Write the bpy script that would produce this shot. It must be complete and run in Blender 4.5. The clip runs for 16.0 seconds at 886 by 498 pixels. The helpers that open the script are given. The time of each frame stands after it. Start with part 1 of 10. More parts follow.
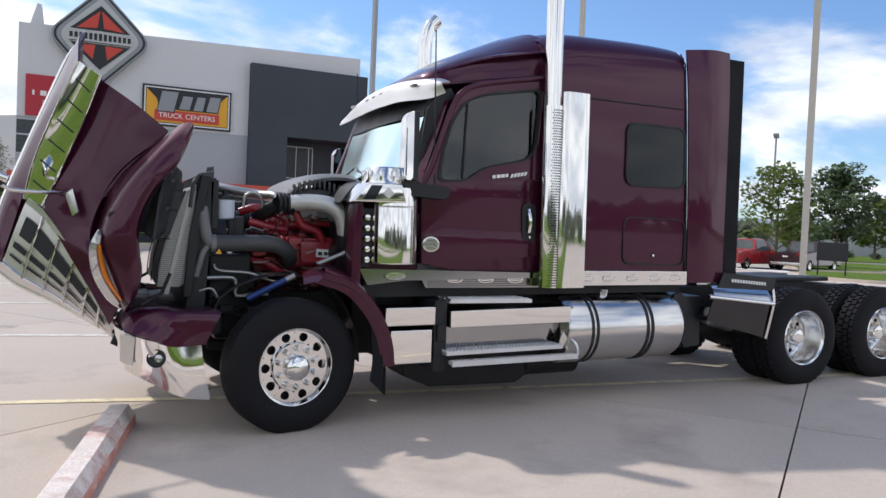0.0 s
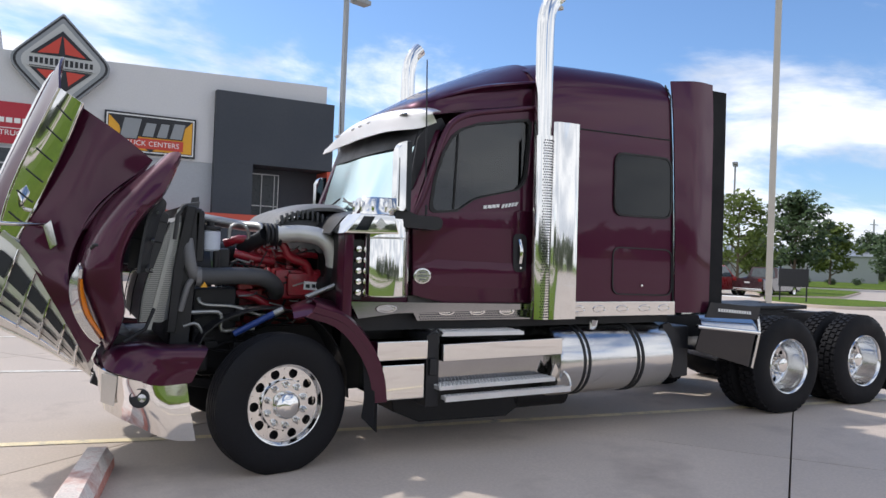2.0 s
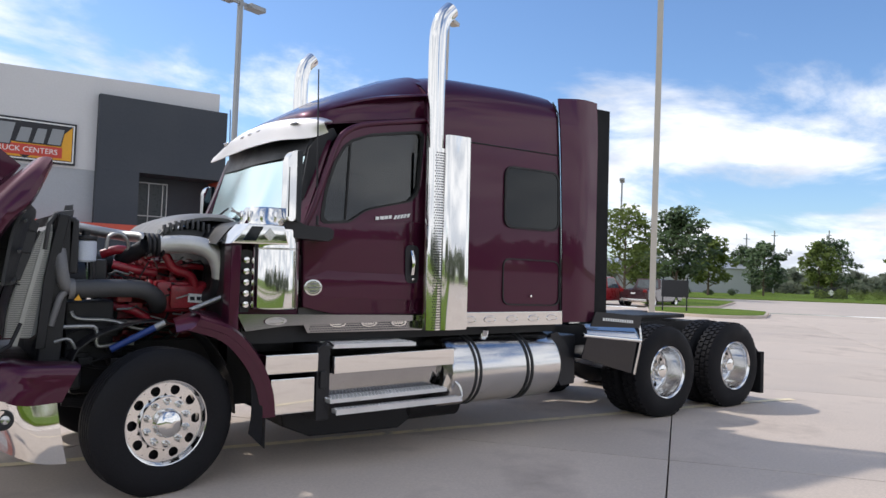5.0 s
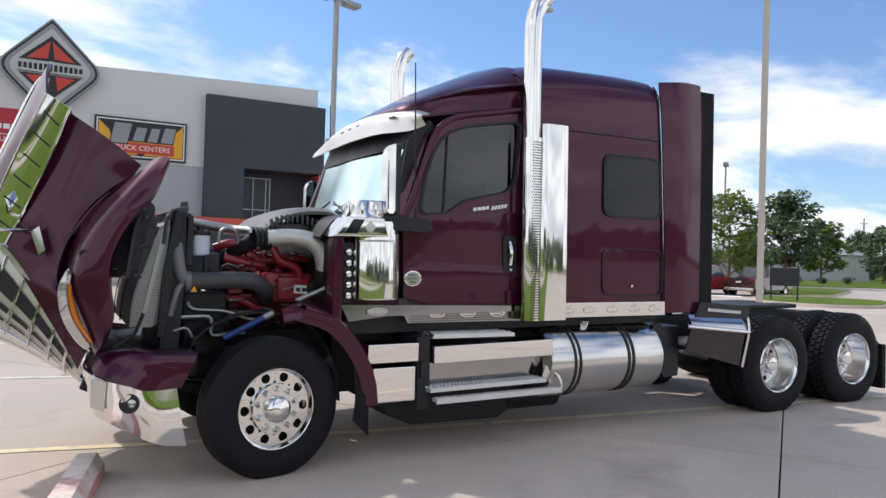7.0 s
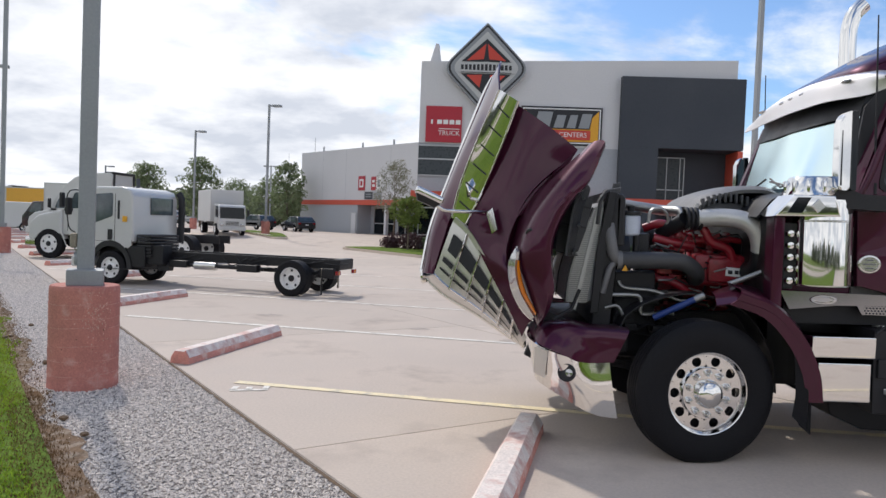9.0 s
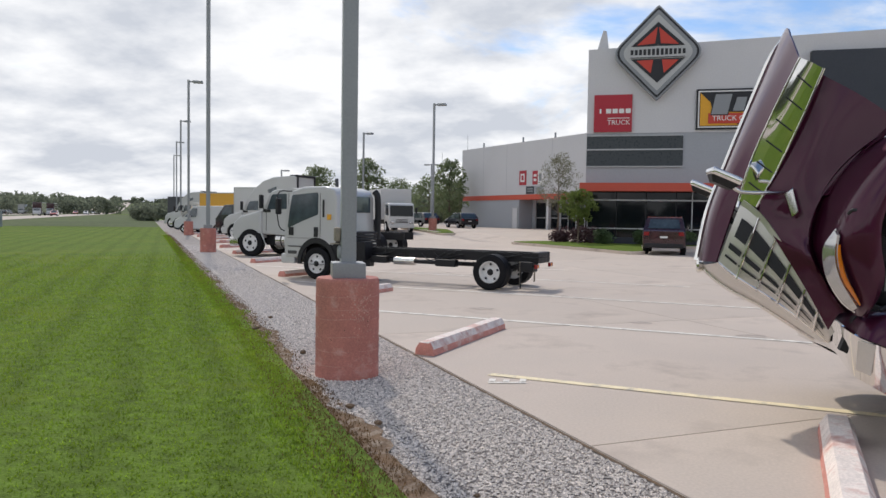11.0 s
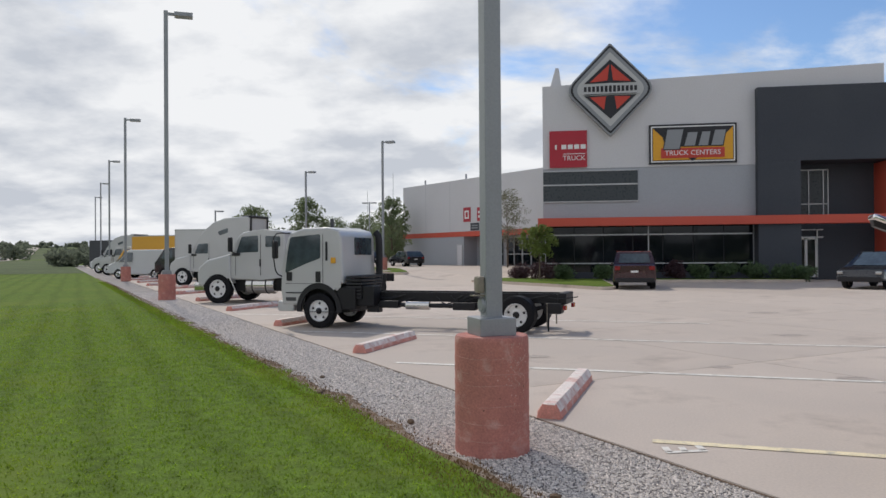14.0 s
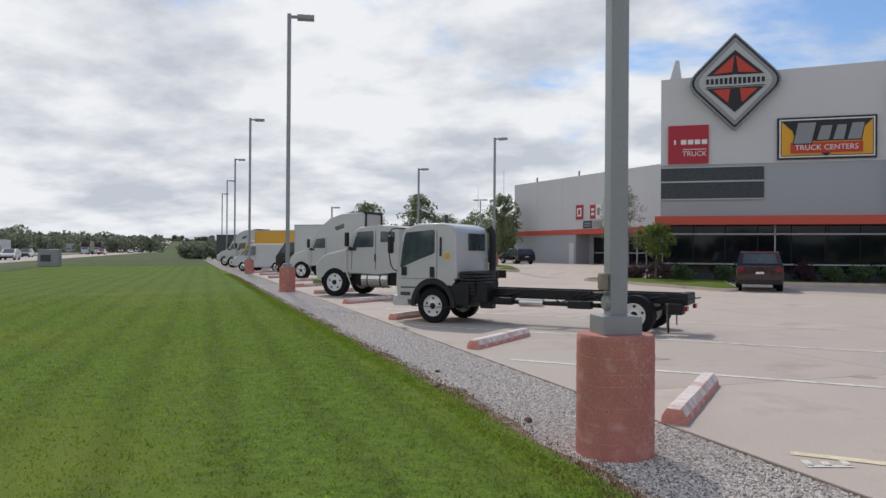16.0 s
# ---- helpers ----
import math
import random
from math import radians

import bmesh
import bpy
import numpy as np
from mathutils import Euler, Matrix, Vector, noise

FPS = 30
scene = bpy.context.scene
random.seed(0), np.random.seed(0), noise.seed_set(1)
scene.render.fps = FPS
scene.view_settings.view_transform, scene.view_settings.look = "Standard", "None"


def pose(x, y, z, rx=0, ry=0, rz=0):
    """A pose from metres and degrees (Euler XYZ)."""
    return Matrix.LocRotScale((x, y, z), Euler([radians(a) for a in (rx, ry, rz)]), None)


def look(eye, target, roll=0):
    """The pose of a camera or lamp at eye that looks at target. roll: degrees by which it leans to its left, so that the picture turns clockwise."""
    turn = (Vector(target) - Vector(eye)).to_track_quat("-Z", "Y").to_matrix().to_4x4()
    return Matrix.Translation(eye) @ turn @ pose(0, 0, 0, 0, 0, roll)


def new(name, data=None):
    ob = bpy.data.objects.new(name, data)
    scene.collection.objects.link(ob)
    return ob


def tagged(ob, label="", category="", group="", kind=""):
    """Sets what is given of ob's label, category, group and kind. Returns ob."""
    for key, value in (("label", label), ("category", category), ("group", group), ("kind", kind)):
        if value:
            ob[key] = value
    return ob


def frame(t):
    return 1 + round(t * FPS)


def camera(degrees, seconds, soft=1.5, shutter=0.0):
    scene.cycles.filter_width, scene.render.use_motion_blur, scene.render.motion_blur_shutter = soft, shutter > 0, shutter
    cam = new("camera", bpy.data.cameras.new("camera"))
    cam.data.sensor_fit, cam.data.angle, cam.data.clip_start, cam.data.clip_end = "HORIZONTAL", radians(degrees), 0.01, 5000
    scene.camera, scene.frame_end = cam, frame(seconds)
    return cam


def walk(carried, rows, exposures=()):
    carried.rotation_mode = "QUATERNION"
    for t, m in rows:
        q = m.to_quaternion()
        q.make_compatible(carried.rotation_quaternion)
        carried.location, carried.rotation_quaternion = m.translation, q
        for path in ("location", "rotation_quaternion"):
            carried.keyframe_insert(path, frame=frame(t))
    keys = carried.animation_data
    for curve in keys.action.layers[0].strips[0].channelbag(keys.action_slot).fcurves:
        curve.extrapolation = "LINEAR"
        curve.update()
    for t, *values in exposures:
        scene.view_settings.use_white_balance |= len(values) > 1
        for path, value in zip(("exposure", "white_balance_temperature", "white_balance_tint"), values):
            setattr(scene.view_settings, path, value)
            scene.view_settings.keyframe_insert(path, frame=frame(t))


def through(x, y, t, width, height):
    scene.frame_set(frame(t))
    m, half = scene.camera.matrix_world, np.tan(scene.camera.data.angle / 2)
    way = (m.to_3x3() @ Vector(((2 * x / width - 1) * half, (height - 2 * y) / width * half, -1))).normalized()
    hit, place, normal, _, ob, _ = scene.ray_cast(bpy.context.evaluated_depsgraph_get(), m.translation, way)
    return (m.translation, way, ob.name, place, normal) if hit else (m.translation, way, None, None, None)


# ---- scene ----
cam = camera(62.0, 16.0)
PATH = [
    (0, (0.639, 0.407, 1.63), (1.476, 2.222, 1.574), 2.5),
    (0.5, (0.572, 0.544, 1.644), (1.514, 2.308, 1.604), 2.6),
    (1, (0.51, 0.621, 1.654), (1.542, 2.334, 1.637), 2.6),
    (1.5, (0.496, 0.632, 1.65), (1.524, 2.348, 1.657), 2.5),
    (2, (0.479, 0.619, 1.657), (1.402, 2.393, 1.678), 2.3),
    (2.5, (0.462, 0.613, 1.656), (1.271, 2.442, 1.695), 2.2),
    (3, (0.472, 0.607, 1.654), (1.24, 2.453, 1.706), 2.2),
    (3.5, (0.486, 0.597, 1.659), (1.32, 2.414, 1.718), 2.1),
    (4, (0.502, 0.582, 1.655), (1.491, 2.318, 1.722), 2.2),
    (4.2, (0.517, 0.583, 1.654), (1.58, 2.276, 1.724), 2.3),
    (6.3, (0.526, 0.606, 1.642), (1.711, 2.216, 1.706), 2.2),
    (6.5, (0.515, 0.598, 1.644), (1.642, 2.249, 1.699), 2.1),
    (7, (0.495, 0.599, 1.658), (1.435, 2.364, 1.686), 1.8),
    (7.5, (0.477, 0.638, 1.645), (1.212, 2.498, 1.647), 1.8),
    (8, (0.47, 0.656, 1.644), (0.986, 2.588, 1.609), 2.0),
    (8.5, (0.413, 0.659, 1.64), (0.661, 2.642, 1.577), 2.3),
    (9, (0.342, 0.619, 1.649), (0.239, 2.615, 1.585), 2.3),
    (9.5, (0.356, 0.473, 1.642), (-0.001, 2.44, 1.574), 2.3),
    (10, (0.242, 0.359, 1.644), (-0.254, 2.294, 1.551), 1.4),
    (10.2, (0.07, 0.401, 1.617), (-0.467, 2.324, 1.506), 1.1),
    (12.3, (-1.778, 1.068, 1.533), (-2.144, 3.034, 1.505), 0.3),
    (12.5, (-1.934, 1.104, 1.529), (-2.276, 3.075, 1.504), 0.2),
    (13, (-2.269, 1.309, 1.597), (-2.59, 3.283, 1.577), -0.2),
    (13.5, (-2.627, 1.306, 1.598), (-2.939, 3.282, 1.591), -0.4),
    (14, (-2.838, 1.266, 1.625), (-3.147, 3.242, 1.639), -0.4),
    (14.5, (-2.875, 1.3, 1.617), (-3.222, 3.269, 1.654), -0.3),
    (15, (-2.912, 1.306, 1.62), (-3.329, 3.262, 1.666), 0.1),
    (15.5, (-2.923, 1.328, 1.613), (-3.428, 3.263, 1.644), 0.3),
    (16, (-2.948, 1.338, 1.6), (-3.546, 3.246, 1.607), 0.4),
]
walk(cam, [(t, look(eye, target, roll)) for t, eye, target, roll in PATH], [(0, 0.34, 6100, 11), (2.0, 0.38, 6150, 11), (4.0, 0.38, 6200, 11), (7.5, 0.38, 6250, 11), (8.5, 0.26, 6250, 11), (9.5, 0.18, 6300, 11), (12.5, -0.02, 6400, 10), (16, -0.12, 6300, 10)])

# ---- light ----
SUN_DIR = Vector((0.49, -0.754, -1.0)).normalized()
sun = new("sun", bpy.data.lights.new("sun", "SUN"))
sun.data.energy, sun.data.angle, sun.data.color = 2.1, radians(1.6), (1.0, 0.92, 0.82)
sun.rotation_mode = "QUATERNION"
sun.rotation_quaternion = SUN_DIR.to_track_quat("-Z", "Y")
sun.location = (0, 0, 40)

world = bpy.data.worlds.new("sky")
scene.world = world
world.use_nodes = True
wn, wl = world.node_tree.nodes, world.node_tree.links
wn.clear()


def wmath(op, a, b):
    n = wn.new("ShaderNodeMath")
    n.operation = op
    for k, v in enumerate((a, b)):
        if isinstance(v, (int, float)):
            n.inputs[k].default_value = v
        else:
            wl.new(v, n.inputs[k])
    return n.outputs[0]


sky = wn.new("ShaderNodeTexSky")
sky.sky_type, sky.sun_disc = "NISHITA", False
sky.sun_elevation, sky.sun_rotation = radians(48.0), math.atan2(-SUN_DIR.x, -SUN_DIR.y)
sky.air_density, sky.dust_density, sky.ozone_density = 1.0, 0.6, 1.5
coord = wn.new("ShaderNodeTexCoord")
sep = wn.new("ShaderNodeSeparateXYZ")
wl.new(coord.outputs["Generated"], sep.inputs[0])
up = wmath("MAXIMUM", sep.outputs[2], 0.0)
flat = wmath("ADD", up, 0.24)
comb = wn.new("ShaderNodeCombineXYZ")
wl.new(wmath("DIVIDE", sep.outputs[0], flat), comb.inputs[0])
wl.new(wmath("DIVIDE", sep.outputs[1], flat), comb.inputs[1])
puffs = wn.new("ShaderNodeTexNoise")
puffs.inputs["Scale"].default_value, puffs.inputs["Detail"].default_value = 1.15, 10.0
puffs.inputs["Roughness"].default_value, puffs.inputs["Distortion"].default_value = 0.58, 0.35
wl.new(comb.outputs[0], puffs.inputs["Vector"])
shade = wn.new("ShaderNodeTexNoise")
shade.inputs["Scale"].default_value, shade.inputs["Detail"].default_value = 1.7, 8.0
shade.inputs["Roughness"].default_value = 0.55
wl.new(comb.outputs[0], shade.inputs["Vector"])
# the cloud cover opens towards one corner of the sky
side = wmath("MULTIPLY", wmath("MAXIMUM", wmath("MULTIPLY", sep.outputs[0], -1.0), wmath("MINIMUM", wmath("MULTIPLY", sep.outputs[1], -0.8), wmath("MULTIPLY", sep.outputs[1], -0.3))), 0.20)
low = wmath("MULTIPLY", wmath("SUBTRACT", 0.34, up), 0.24)
cover = wmath("ADD", wmath("ADD", puffs.outputs["Fac"], side), low)
mask = wn.new("ShaderNodeMapRange")
mask.interpolation_type = "SMOOTHSTEP"
mask.inputs["From Min"].default_value, mask.inputs["From Max"].default_value = 0.40, 0.55
wl.new(cover, mask.inputs["Value"])
tone = wn.new("ShaderNodeValToRGB")
tone.color_ramp.elements[0].position, tone.color_ramp.elements[0].color = 0.40, (0.63, 0.66, 0.715, 1)
tone.color_ramp.elements[1].position, tone.color_ramp.elements[1].color = 0.56, (1.0, 1.0, 1.0, 1)
wl.new(shade.outputs["Fac"], tone.inputs[0])
blue = wn.new("ShaderNodeVectorMath")
blue.operation = "SCALE"
blue.inputs["Scale"].default_value = 0.108
wl.new(sky.outputs[0], blue.inputs[0])
white = wn.new("ShaderNodeVectorMath")
white.operation = "SCALE"
white.inputs["Scale"].default_value = 0.95
wl.new(tone.outputs[0], white.inputs[0])
mix = wn.new("ShaderNodeMix")
mix.data_type = "RGBA"
wl.new(mask.outputs[0], mix.inputs[0])
deep = wn.new("ShaderNodeVectorMath")
deep.operation = "MULTIPLY"
deep.inputs[1].default_value = (0.86, 1.0, 1.16)
wl.new(blue.outputs[0], deep.inputs[0])
wl.new(deep.outputs[0], mix.inputs[6])
wl.new(white.outputs[0], mix.inputs[7])
back = wn.new("ShaderNodeBackground")
back.inputs[1].default_value = 1.0
wl.new(mix.outputs[2], back.inputs[0])
wout = wn.new("ShaderNodeOutputWorld")
wl.new(back.outputs[0], wout.inputs[0])


# ---- materials ----
def mat(name, color, rough=0.5, metal=0.0, vary=0.12, grain=8.0, bump=0.0, fine=80.0, coat=0.0, stain=None, stain_at=0.62, stain_size=1.2, random_tone=0.0, spec=0.5):
    """A surface with grain at two scales, optional stains, fine relief, clear coat and a tone that differs from object to object."""
    m = bpy.data.materials.new(name)
    m.use_nodes = True
    n, l = m.node_tree.nodes, m.node_tree.links
    b = n["Principled BSDF"]
    tc = n.new("ShaderNodeTexCoord")
    big = n.new("ShaderNodeTexNoise")
    big.inputs["Scale"].default_value, big.inputs["Detail"].default_value = grain, 6.0
    small = n.new("ShaderNodeTexNoise")
    small.inputs["Scale"].default_value, small.inputs["Detail"].default_value = fine, 4.0
    for t in (big, small):
        l.new(tc.outputs["Object"], t.inputs["Vector"])
    add = n.new("ShaderNodeMath")
    add.operation = "ADD"
    l.new(big.outputs["Fac"], add.inputs[0])
    l.new(small.outputs["Fac"], add.inputs[1])
    ramp = n.new("ShaderNodeMapRange")
    ramp.inputs["From Min"].default_value, ramp.inputs["From Max"].default_value = 0.7, 1.3
    ramp.inputs["To Min"].default_value, ramp.inputs["To Max"].default_value = 1 - vary, 1 + vary
    l.new(add.outputs[0], ramp.inputs["Value"])
    value = ramp.outputs[0]
    if random_tone:
        info = n.new("ShaderNodeObjectInfo")
        rr = n.new("ShaderNodeMapRange")
        rr.inputs["To Min"].default_value, rr.inputs["To Max"].default_value = 1 - random_tone, 1 + random_tone
        l.new(info.outputs["Random"], rr.inputs["Value"])
        mul = n.new("ShaderNodeMath")
        mul.operation = "MULTIPLY"
        l.new(value, mul.inputs[0])
        l.new(rr.outputs[0], mul.inputs[1])
        value = mul.outputs[0]
    sc = n.new("ShaderNodeVectorMath")
    sc.operation = "SCALE"
    sc.inputs[0].default_value = color
    l.new(value, sc.inputs["Scale"])
    col = sc.outputs[0]
    if stain:
        st = n.new("ShaderNodeTexNoise")
        st.inputs["Scale"].default_value, st.inputs["Detail"].default_value, st.inputs["Roughness"].default_value = stain_size, 8.0, 0.65
        l.new(tc.outputs["Object"], st.inputs["Vector"])
        sm = n.new("ShaderNodeMapRange")
        sm.inputs["From Min"].default_value, sm.inputs["From Max"].default_value = stain_at - 0.08, stain_at + 0.10
        l.new(st.outputs["Fac"], sm.inputs["Value"])
        mx = n.new("ShaderNodeMix")
        mx.data_type = "RGBA"
        l.new(sm.outputs[0], mx.inputs[0])
        l.new(col, mx.inputs[6])
        mx.inputs[7].default_value = (*stain, 1)
        col = mx.outputs[2]
    l.new(col, b.inputs["Base Color"])
    rv = n.new("ShaderNodeMapRange")
    rv.inputs["From Min"].default_value, rv.inputs["From Max"].default_value = 0.3, 0.7
    rv.inputs["To Min"].default_value, rv.inputs["To Max"].default_value = max(rough * 0.8, 0.02), min(rough * 1.2, 1)
    l.new(big.outputs["Fac"], rv.inputs["Value"])
    l.new(rv.outputs[0], b.inputs["Roughness"])
    b.inputs["Metallic"].default_value = metal
    b.inputs["Specular IOR Level"].default_value = spec
    if coat:
        b.inputs["Coat Weight"].default_value, b.inputs["Coat Roughness"].default_value = coat, 0.03
    if bump:
        bp = n.new("ShaderNodeBump")
        bp.inputs["Strength"].default_value, bp.inputs["Distance"].default_value = bump, 0.01
        l.new(add.outputs[0], bp.inputs["Height"])
        l.new(bp.outputs[0], b.inputs["Normal"])
    return m


def lawn(name, color, lift):
    """Mown lawn: narrow wheel tracks of the mower along the lot edge, patches and fine grain."""
    m = mat(name, color, 0.95, spec=0.05, vary=0.42, grain=7, fine=55, bump=0.0 if lift else 0.9, stain=tuple(c * k for c, k in zip(color, (1.30, 1.12, 1.15))), stain_at=0.56, stain_size=0.3)
    n, l = m.node_tree.nodes, m.node_tree.links
    b = n["Principled BSDF"]
    old = b.inputs["Base Color"].links[0].from_socket
    geo = n.new("ShaderNodeNewGeometry")
    dot = n.new("ShaderNodeVectorMath")
    dot.operation = "DOT_PRODUCT"
    dot.inputs[1].default_value = (0.8157, 0.5786, 0.0)
    l.new(geo.outputs["Position"], dot.inputs[0])
    wave = n.new("ShaderNodeMath")
    wave.operation = "COSINE"
    k = n.new("ShaderNodeMath")
    k.operation = "MULTIPLY_ADD"
    k.inputs[1].default_value, k.inputs[2].default_value = 7.22, 1.8
    drift = n.new("ShaderNodeTexNoise")
    drift.inputs["Scale"].default_value, drift.inputs["Detail"].default_value = 0.22, 3.0
    l.new(geo.outputs["Position"], drift.inputs["Vector"])
    stray = n.new("ShaderNodeMath")
    stray.operation = "MULTIPLY_ADD"
    stray.inputs[1].default_value = 0.7
    l.new(drift.outputs["Fac"], stray.inputs[0])
    l.new(dot.outputs["Value"], stray.inputs[2])
    l.new(stray.outputs[0], k.inputs[0])
    l.new(k.outputs[0], wave.inputs[0])
    band = n.new("ShaderNodeMapRange")
    band.inputs["From Min"].default_value, band.inputs["From Max"].default_value = 0.0, 1.0
    band.inputs["To Min"].default_value, band.inputs["To Max"].default_value = 1.03, 0.88
    l.new(wave.outputs[0], band.inputs["Value"])
    sc = n.new("ShaderNodeVectorMath")
    sc.operation = "SCALE"
    l.new(old, sc.inputs[0])
    l.new(band.outputs[0], sc.inputs["Scale"])
    l.new(sc.outputs[0], b.inputs["Base Color"])
    if lift:
        up_ = n.new("ShaderNodeVectorMath")
        up_.operation = "MULTIPLY_ADD"
        up_.inputs[1].default_value, up_.inputs[2].default_value = (0.18, 0.18, 0.18), (0, 0, 0.9)
        l.new(geo.outputs["Normal"], up_.inputs[0])
        nn = n.new("ShaderNodeVectorMath")
        nn.operation = "NORMALIZE"
        l.new(up_.outputs[0], nn.inputs[0])
        l.new(nn.outputs[0], b.inputs["Normal"])
        thin = n.new("ShaderNodeBsdfTranslucent")
        warm = n.new("ShaderNodeVectorMath")
        warm.operation = "MULTIPLY"
        warm.inputs[1].default_value = (1.28, 1.32, 0.75)
        l.new(sc.outputs[0], warm.inputs[0])
        l.new(warm.outputs[0], thin.inputs["Color"])
        half = n.new("ShaderNodeMixShader")
        half.inputs[0].default_value = 0.65
        l.new(b.outputs[0], half.inputs[1])
        l.new(thin.outputs[0], half.inputs[2])
        l.new(half.outputs[0], n["Material Output"].inputs["Surface"])
    return m


def foliage(name, color, through, **more):
    """Leaves that let part of the light through."""
    m = mat(name, color, **more)
    n, l = m.node_tree.nodes, m.node_tree.links
    b = n["Principled BSDF"]
    thin = n.new("ShaderNodeBsdfTranslucent")
    l.new(b.inputs["Base Color"].links[0].from_socket, thin.inputs["Color"])
    half = n.new("ShaderNodeMixShader")
    half.inputs[0].default_value = through
    l.new(b.outputs[0], half.inputs[1])
    l.new(thin.outputs[0], half.inputs[2])
    l.new(half.outputs[0], n["Material Output"].inputs["Surface"])
    return m


def glass(name, tint, rough=0.02, alpha_mix=0.55):
    """Tinted glass: part clear, part gloss."""
    m = bpy.data.materials.new(name)
    m.use_nodes = True
    n, l = m.node_tree.nodes, m.node_tree.links
    n.clear()
    out = n.new("ShaderNodeOutputMaterial")
    clear = n.new("ShaderNodeBsdfTransparent")
    clear.inputs[0].default_value = (*tint, 1)
    gloss = n.new("ShaderNodeBsdfGlossy")
    gloss.inputs["Roughness"].default_value = rough
    fres = n.new("ShaderNodeFresnel")
    fres.inputs[0].default_value = 1.55
    lift = n.new("ShaderNodeMath")
    lift.operation = "MULTIPLY_ADD"
    lift.inputs[1].default_value, lift.inputs[2].default_value = 1.0, alpha_mix
    l.new(fres.outputs[0], lift.inputs[0])
    mx = n.new("ShaderNodeMixShader")
    l.new(lift.outputs[0], mx.inputs[0])
    l.new(clear.outputs[0], mx.inputs[1])
    l.new(gloss.outputs[0], mx.inputs[2])
    l.new(mx.outputs[0], out.inputs[0])
    return m


M = {}
M["concrete"] = mat("concrete", (0.545, 0.465, 0.395), 0.85, spec=0.3, vary=0.10, grain=0.6, fine=45, bump=0.25, stain=(0.41, 0.345, 0.295), stain_at=0.62, stain_size=0.7, random_tone=0.05)
M["oil_stain"] = mat("oil_stain", (0.37, 0.31, 0.265), 0.8, spec=0.3, vary=0.2, grain=3, fine=30, stain=(0.50, 0.43, 0.37), stain_at=0.5, stain_size=6)
M["asphalt_far"] = mat("asphalt_far", (0.50, 0.43, 0.37), 0.9, vary=0.12, grain=0.2, fine=6)
M["grass"] = lawn("grass", (0.116, 0.175, 0.031), False)
M["blades"] = lawn("blades", (0.168, 0.252, 0.041), True)
M["rough_grass"] = mat("rough_grass", (0.105, 0.132, 0.062), 0.95, spec=0.05, vary=0.35, grain=0.05, fine=0.8, stain=(0.15, 0.165, 0.085), stain_at=0.55, stain_size=0.03)
M["straw"] = mat("straw", (0.20, 0.125, 0.062), 0.9, spec=0.1, vary=0.4, grain=4, fine=20)
M["edge_soil"] = mat("edge_soil", (0.17, 0.115, 0.075), 0.95, spec=0.1, vary=0.45, grain=5, fine=60, bump=0.8, stain=(0.33, 0.27, 0.21), stain_at=0.55, stain_size=6)
M["soil"] = mat("soil", (0.13, 0.085, 0.05), 0.95, vary=0.3, grain=3, fine=40, bump=0.6)
M["gravel_bed"] = mat("gravel_bed", (0.30, 0.27, 0.25), 0.95, vary=0.35, grain=30, fine=120, bump=1.0)
M["stones"] = mat("stones", (0.68, 0.615, 0.555), 0.9, spec=0.2, vary=0.60, grain=25, fine=140)
M["yellow_paint"] = mat("yellow_paint", (0.85, 0.73, 0.48), 0.75, vary=0.15, grain=6, fine=70, stain=(0.46, 0.42, 0.36), stain_at=0.60, stain_size=5)
M["white_line"] = mat("white_line", (0.82, 0.78, 0.70), 0.75, vary=0.15, grain=6, fine=70, stain=(0.46, 0.42, 0.37), stain_at=0.58, stain_size=5)
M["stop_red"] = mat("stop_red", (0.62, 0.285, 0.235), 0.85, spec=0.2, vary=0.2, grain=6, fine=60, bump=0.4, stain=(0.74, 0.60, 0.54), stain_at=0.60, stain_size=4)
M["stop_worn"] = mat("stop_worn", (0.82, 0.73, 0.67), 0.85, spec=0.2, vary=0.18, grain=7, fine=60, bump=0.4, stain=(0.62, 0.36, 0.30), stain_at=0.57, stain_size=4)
M["base_red"] = mat("base_red", (0.50, 0.208, 0.172), 0.85, spec=0.25, vary=0.2, grain=5, fine=60, bump=0.5, stain=(0.64, 0.42, 0.36), stain_at=0.63, stain_size=6)
M["seam_pale"] = mat("seam_pale", (0.56, 0.30, 0.255), 0.9, spec=0.2, vary=0.3, grain=12, fine=80)
M["worn_paint"] = mat("worn_paint", (0.60, 0.40, 0.33), 0.9, spec=0.2, vary=0.4, grain=20, fine=90)
M["pole_grey"] = mat("pole_grey", (0.29, 0.305, 0.32), 0.45, 0.2, vary=0.08, grain=3, fine=50)
M["pole_tan"] = mat("pole_tan", (0.46, 0.43, 0.38), 0.5, 0.2, vary=0.08, grain=3, fine=50)
M["wall_light"] = mat("wall_light", (0.60, 0.60, 0.615), 0.85, vary=0.05, grain=0.3, fine=12, bump=0.1)
M["wall_mid"] = mat("wall_mid", (0.37, 0.39, 0.42), 0.85, vary=0.05, grain=0.3, fine=12, bump=0.1)
M["wall_dark"] = mat("wall_dark", (0.048, 0.055, 0.068), 0.8, vary=0.08, grain=0.3, fine=12, bump=0.1)
M["orange"] = mat("orange", (0.55, 0.088, 0.052), 0.6, vary=0.06, grain=0.5, fine=20)
M["frame_grey"] = mat("frame_grey", (0.45, 0.46, 0.47), 0.4, 0.4, vary=0.06)
M["dark_glass"] = mat("dark_glass", (0.006, 0.009, 0.012), 0.05, 0.0, vary=0.1, spec=0.35)
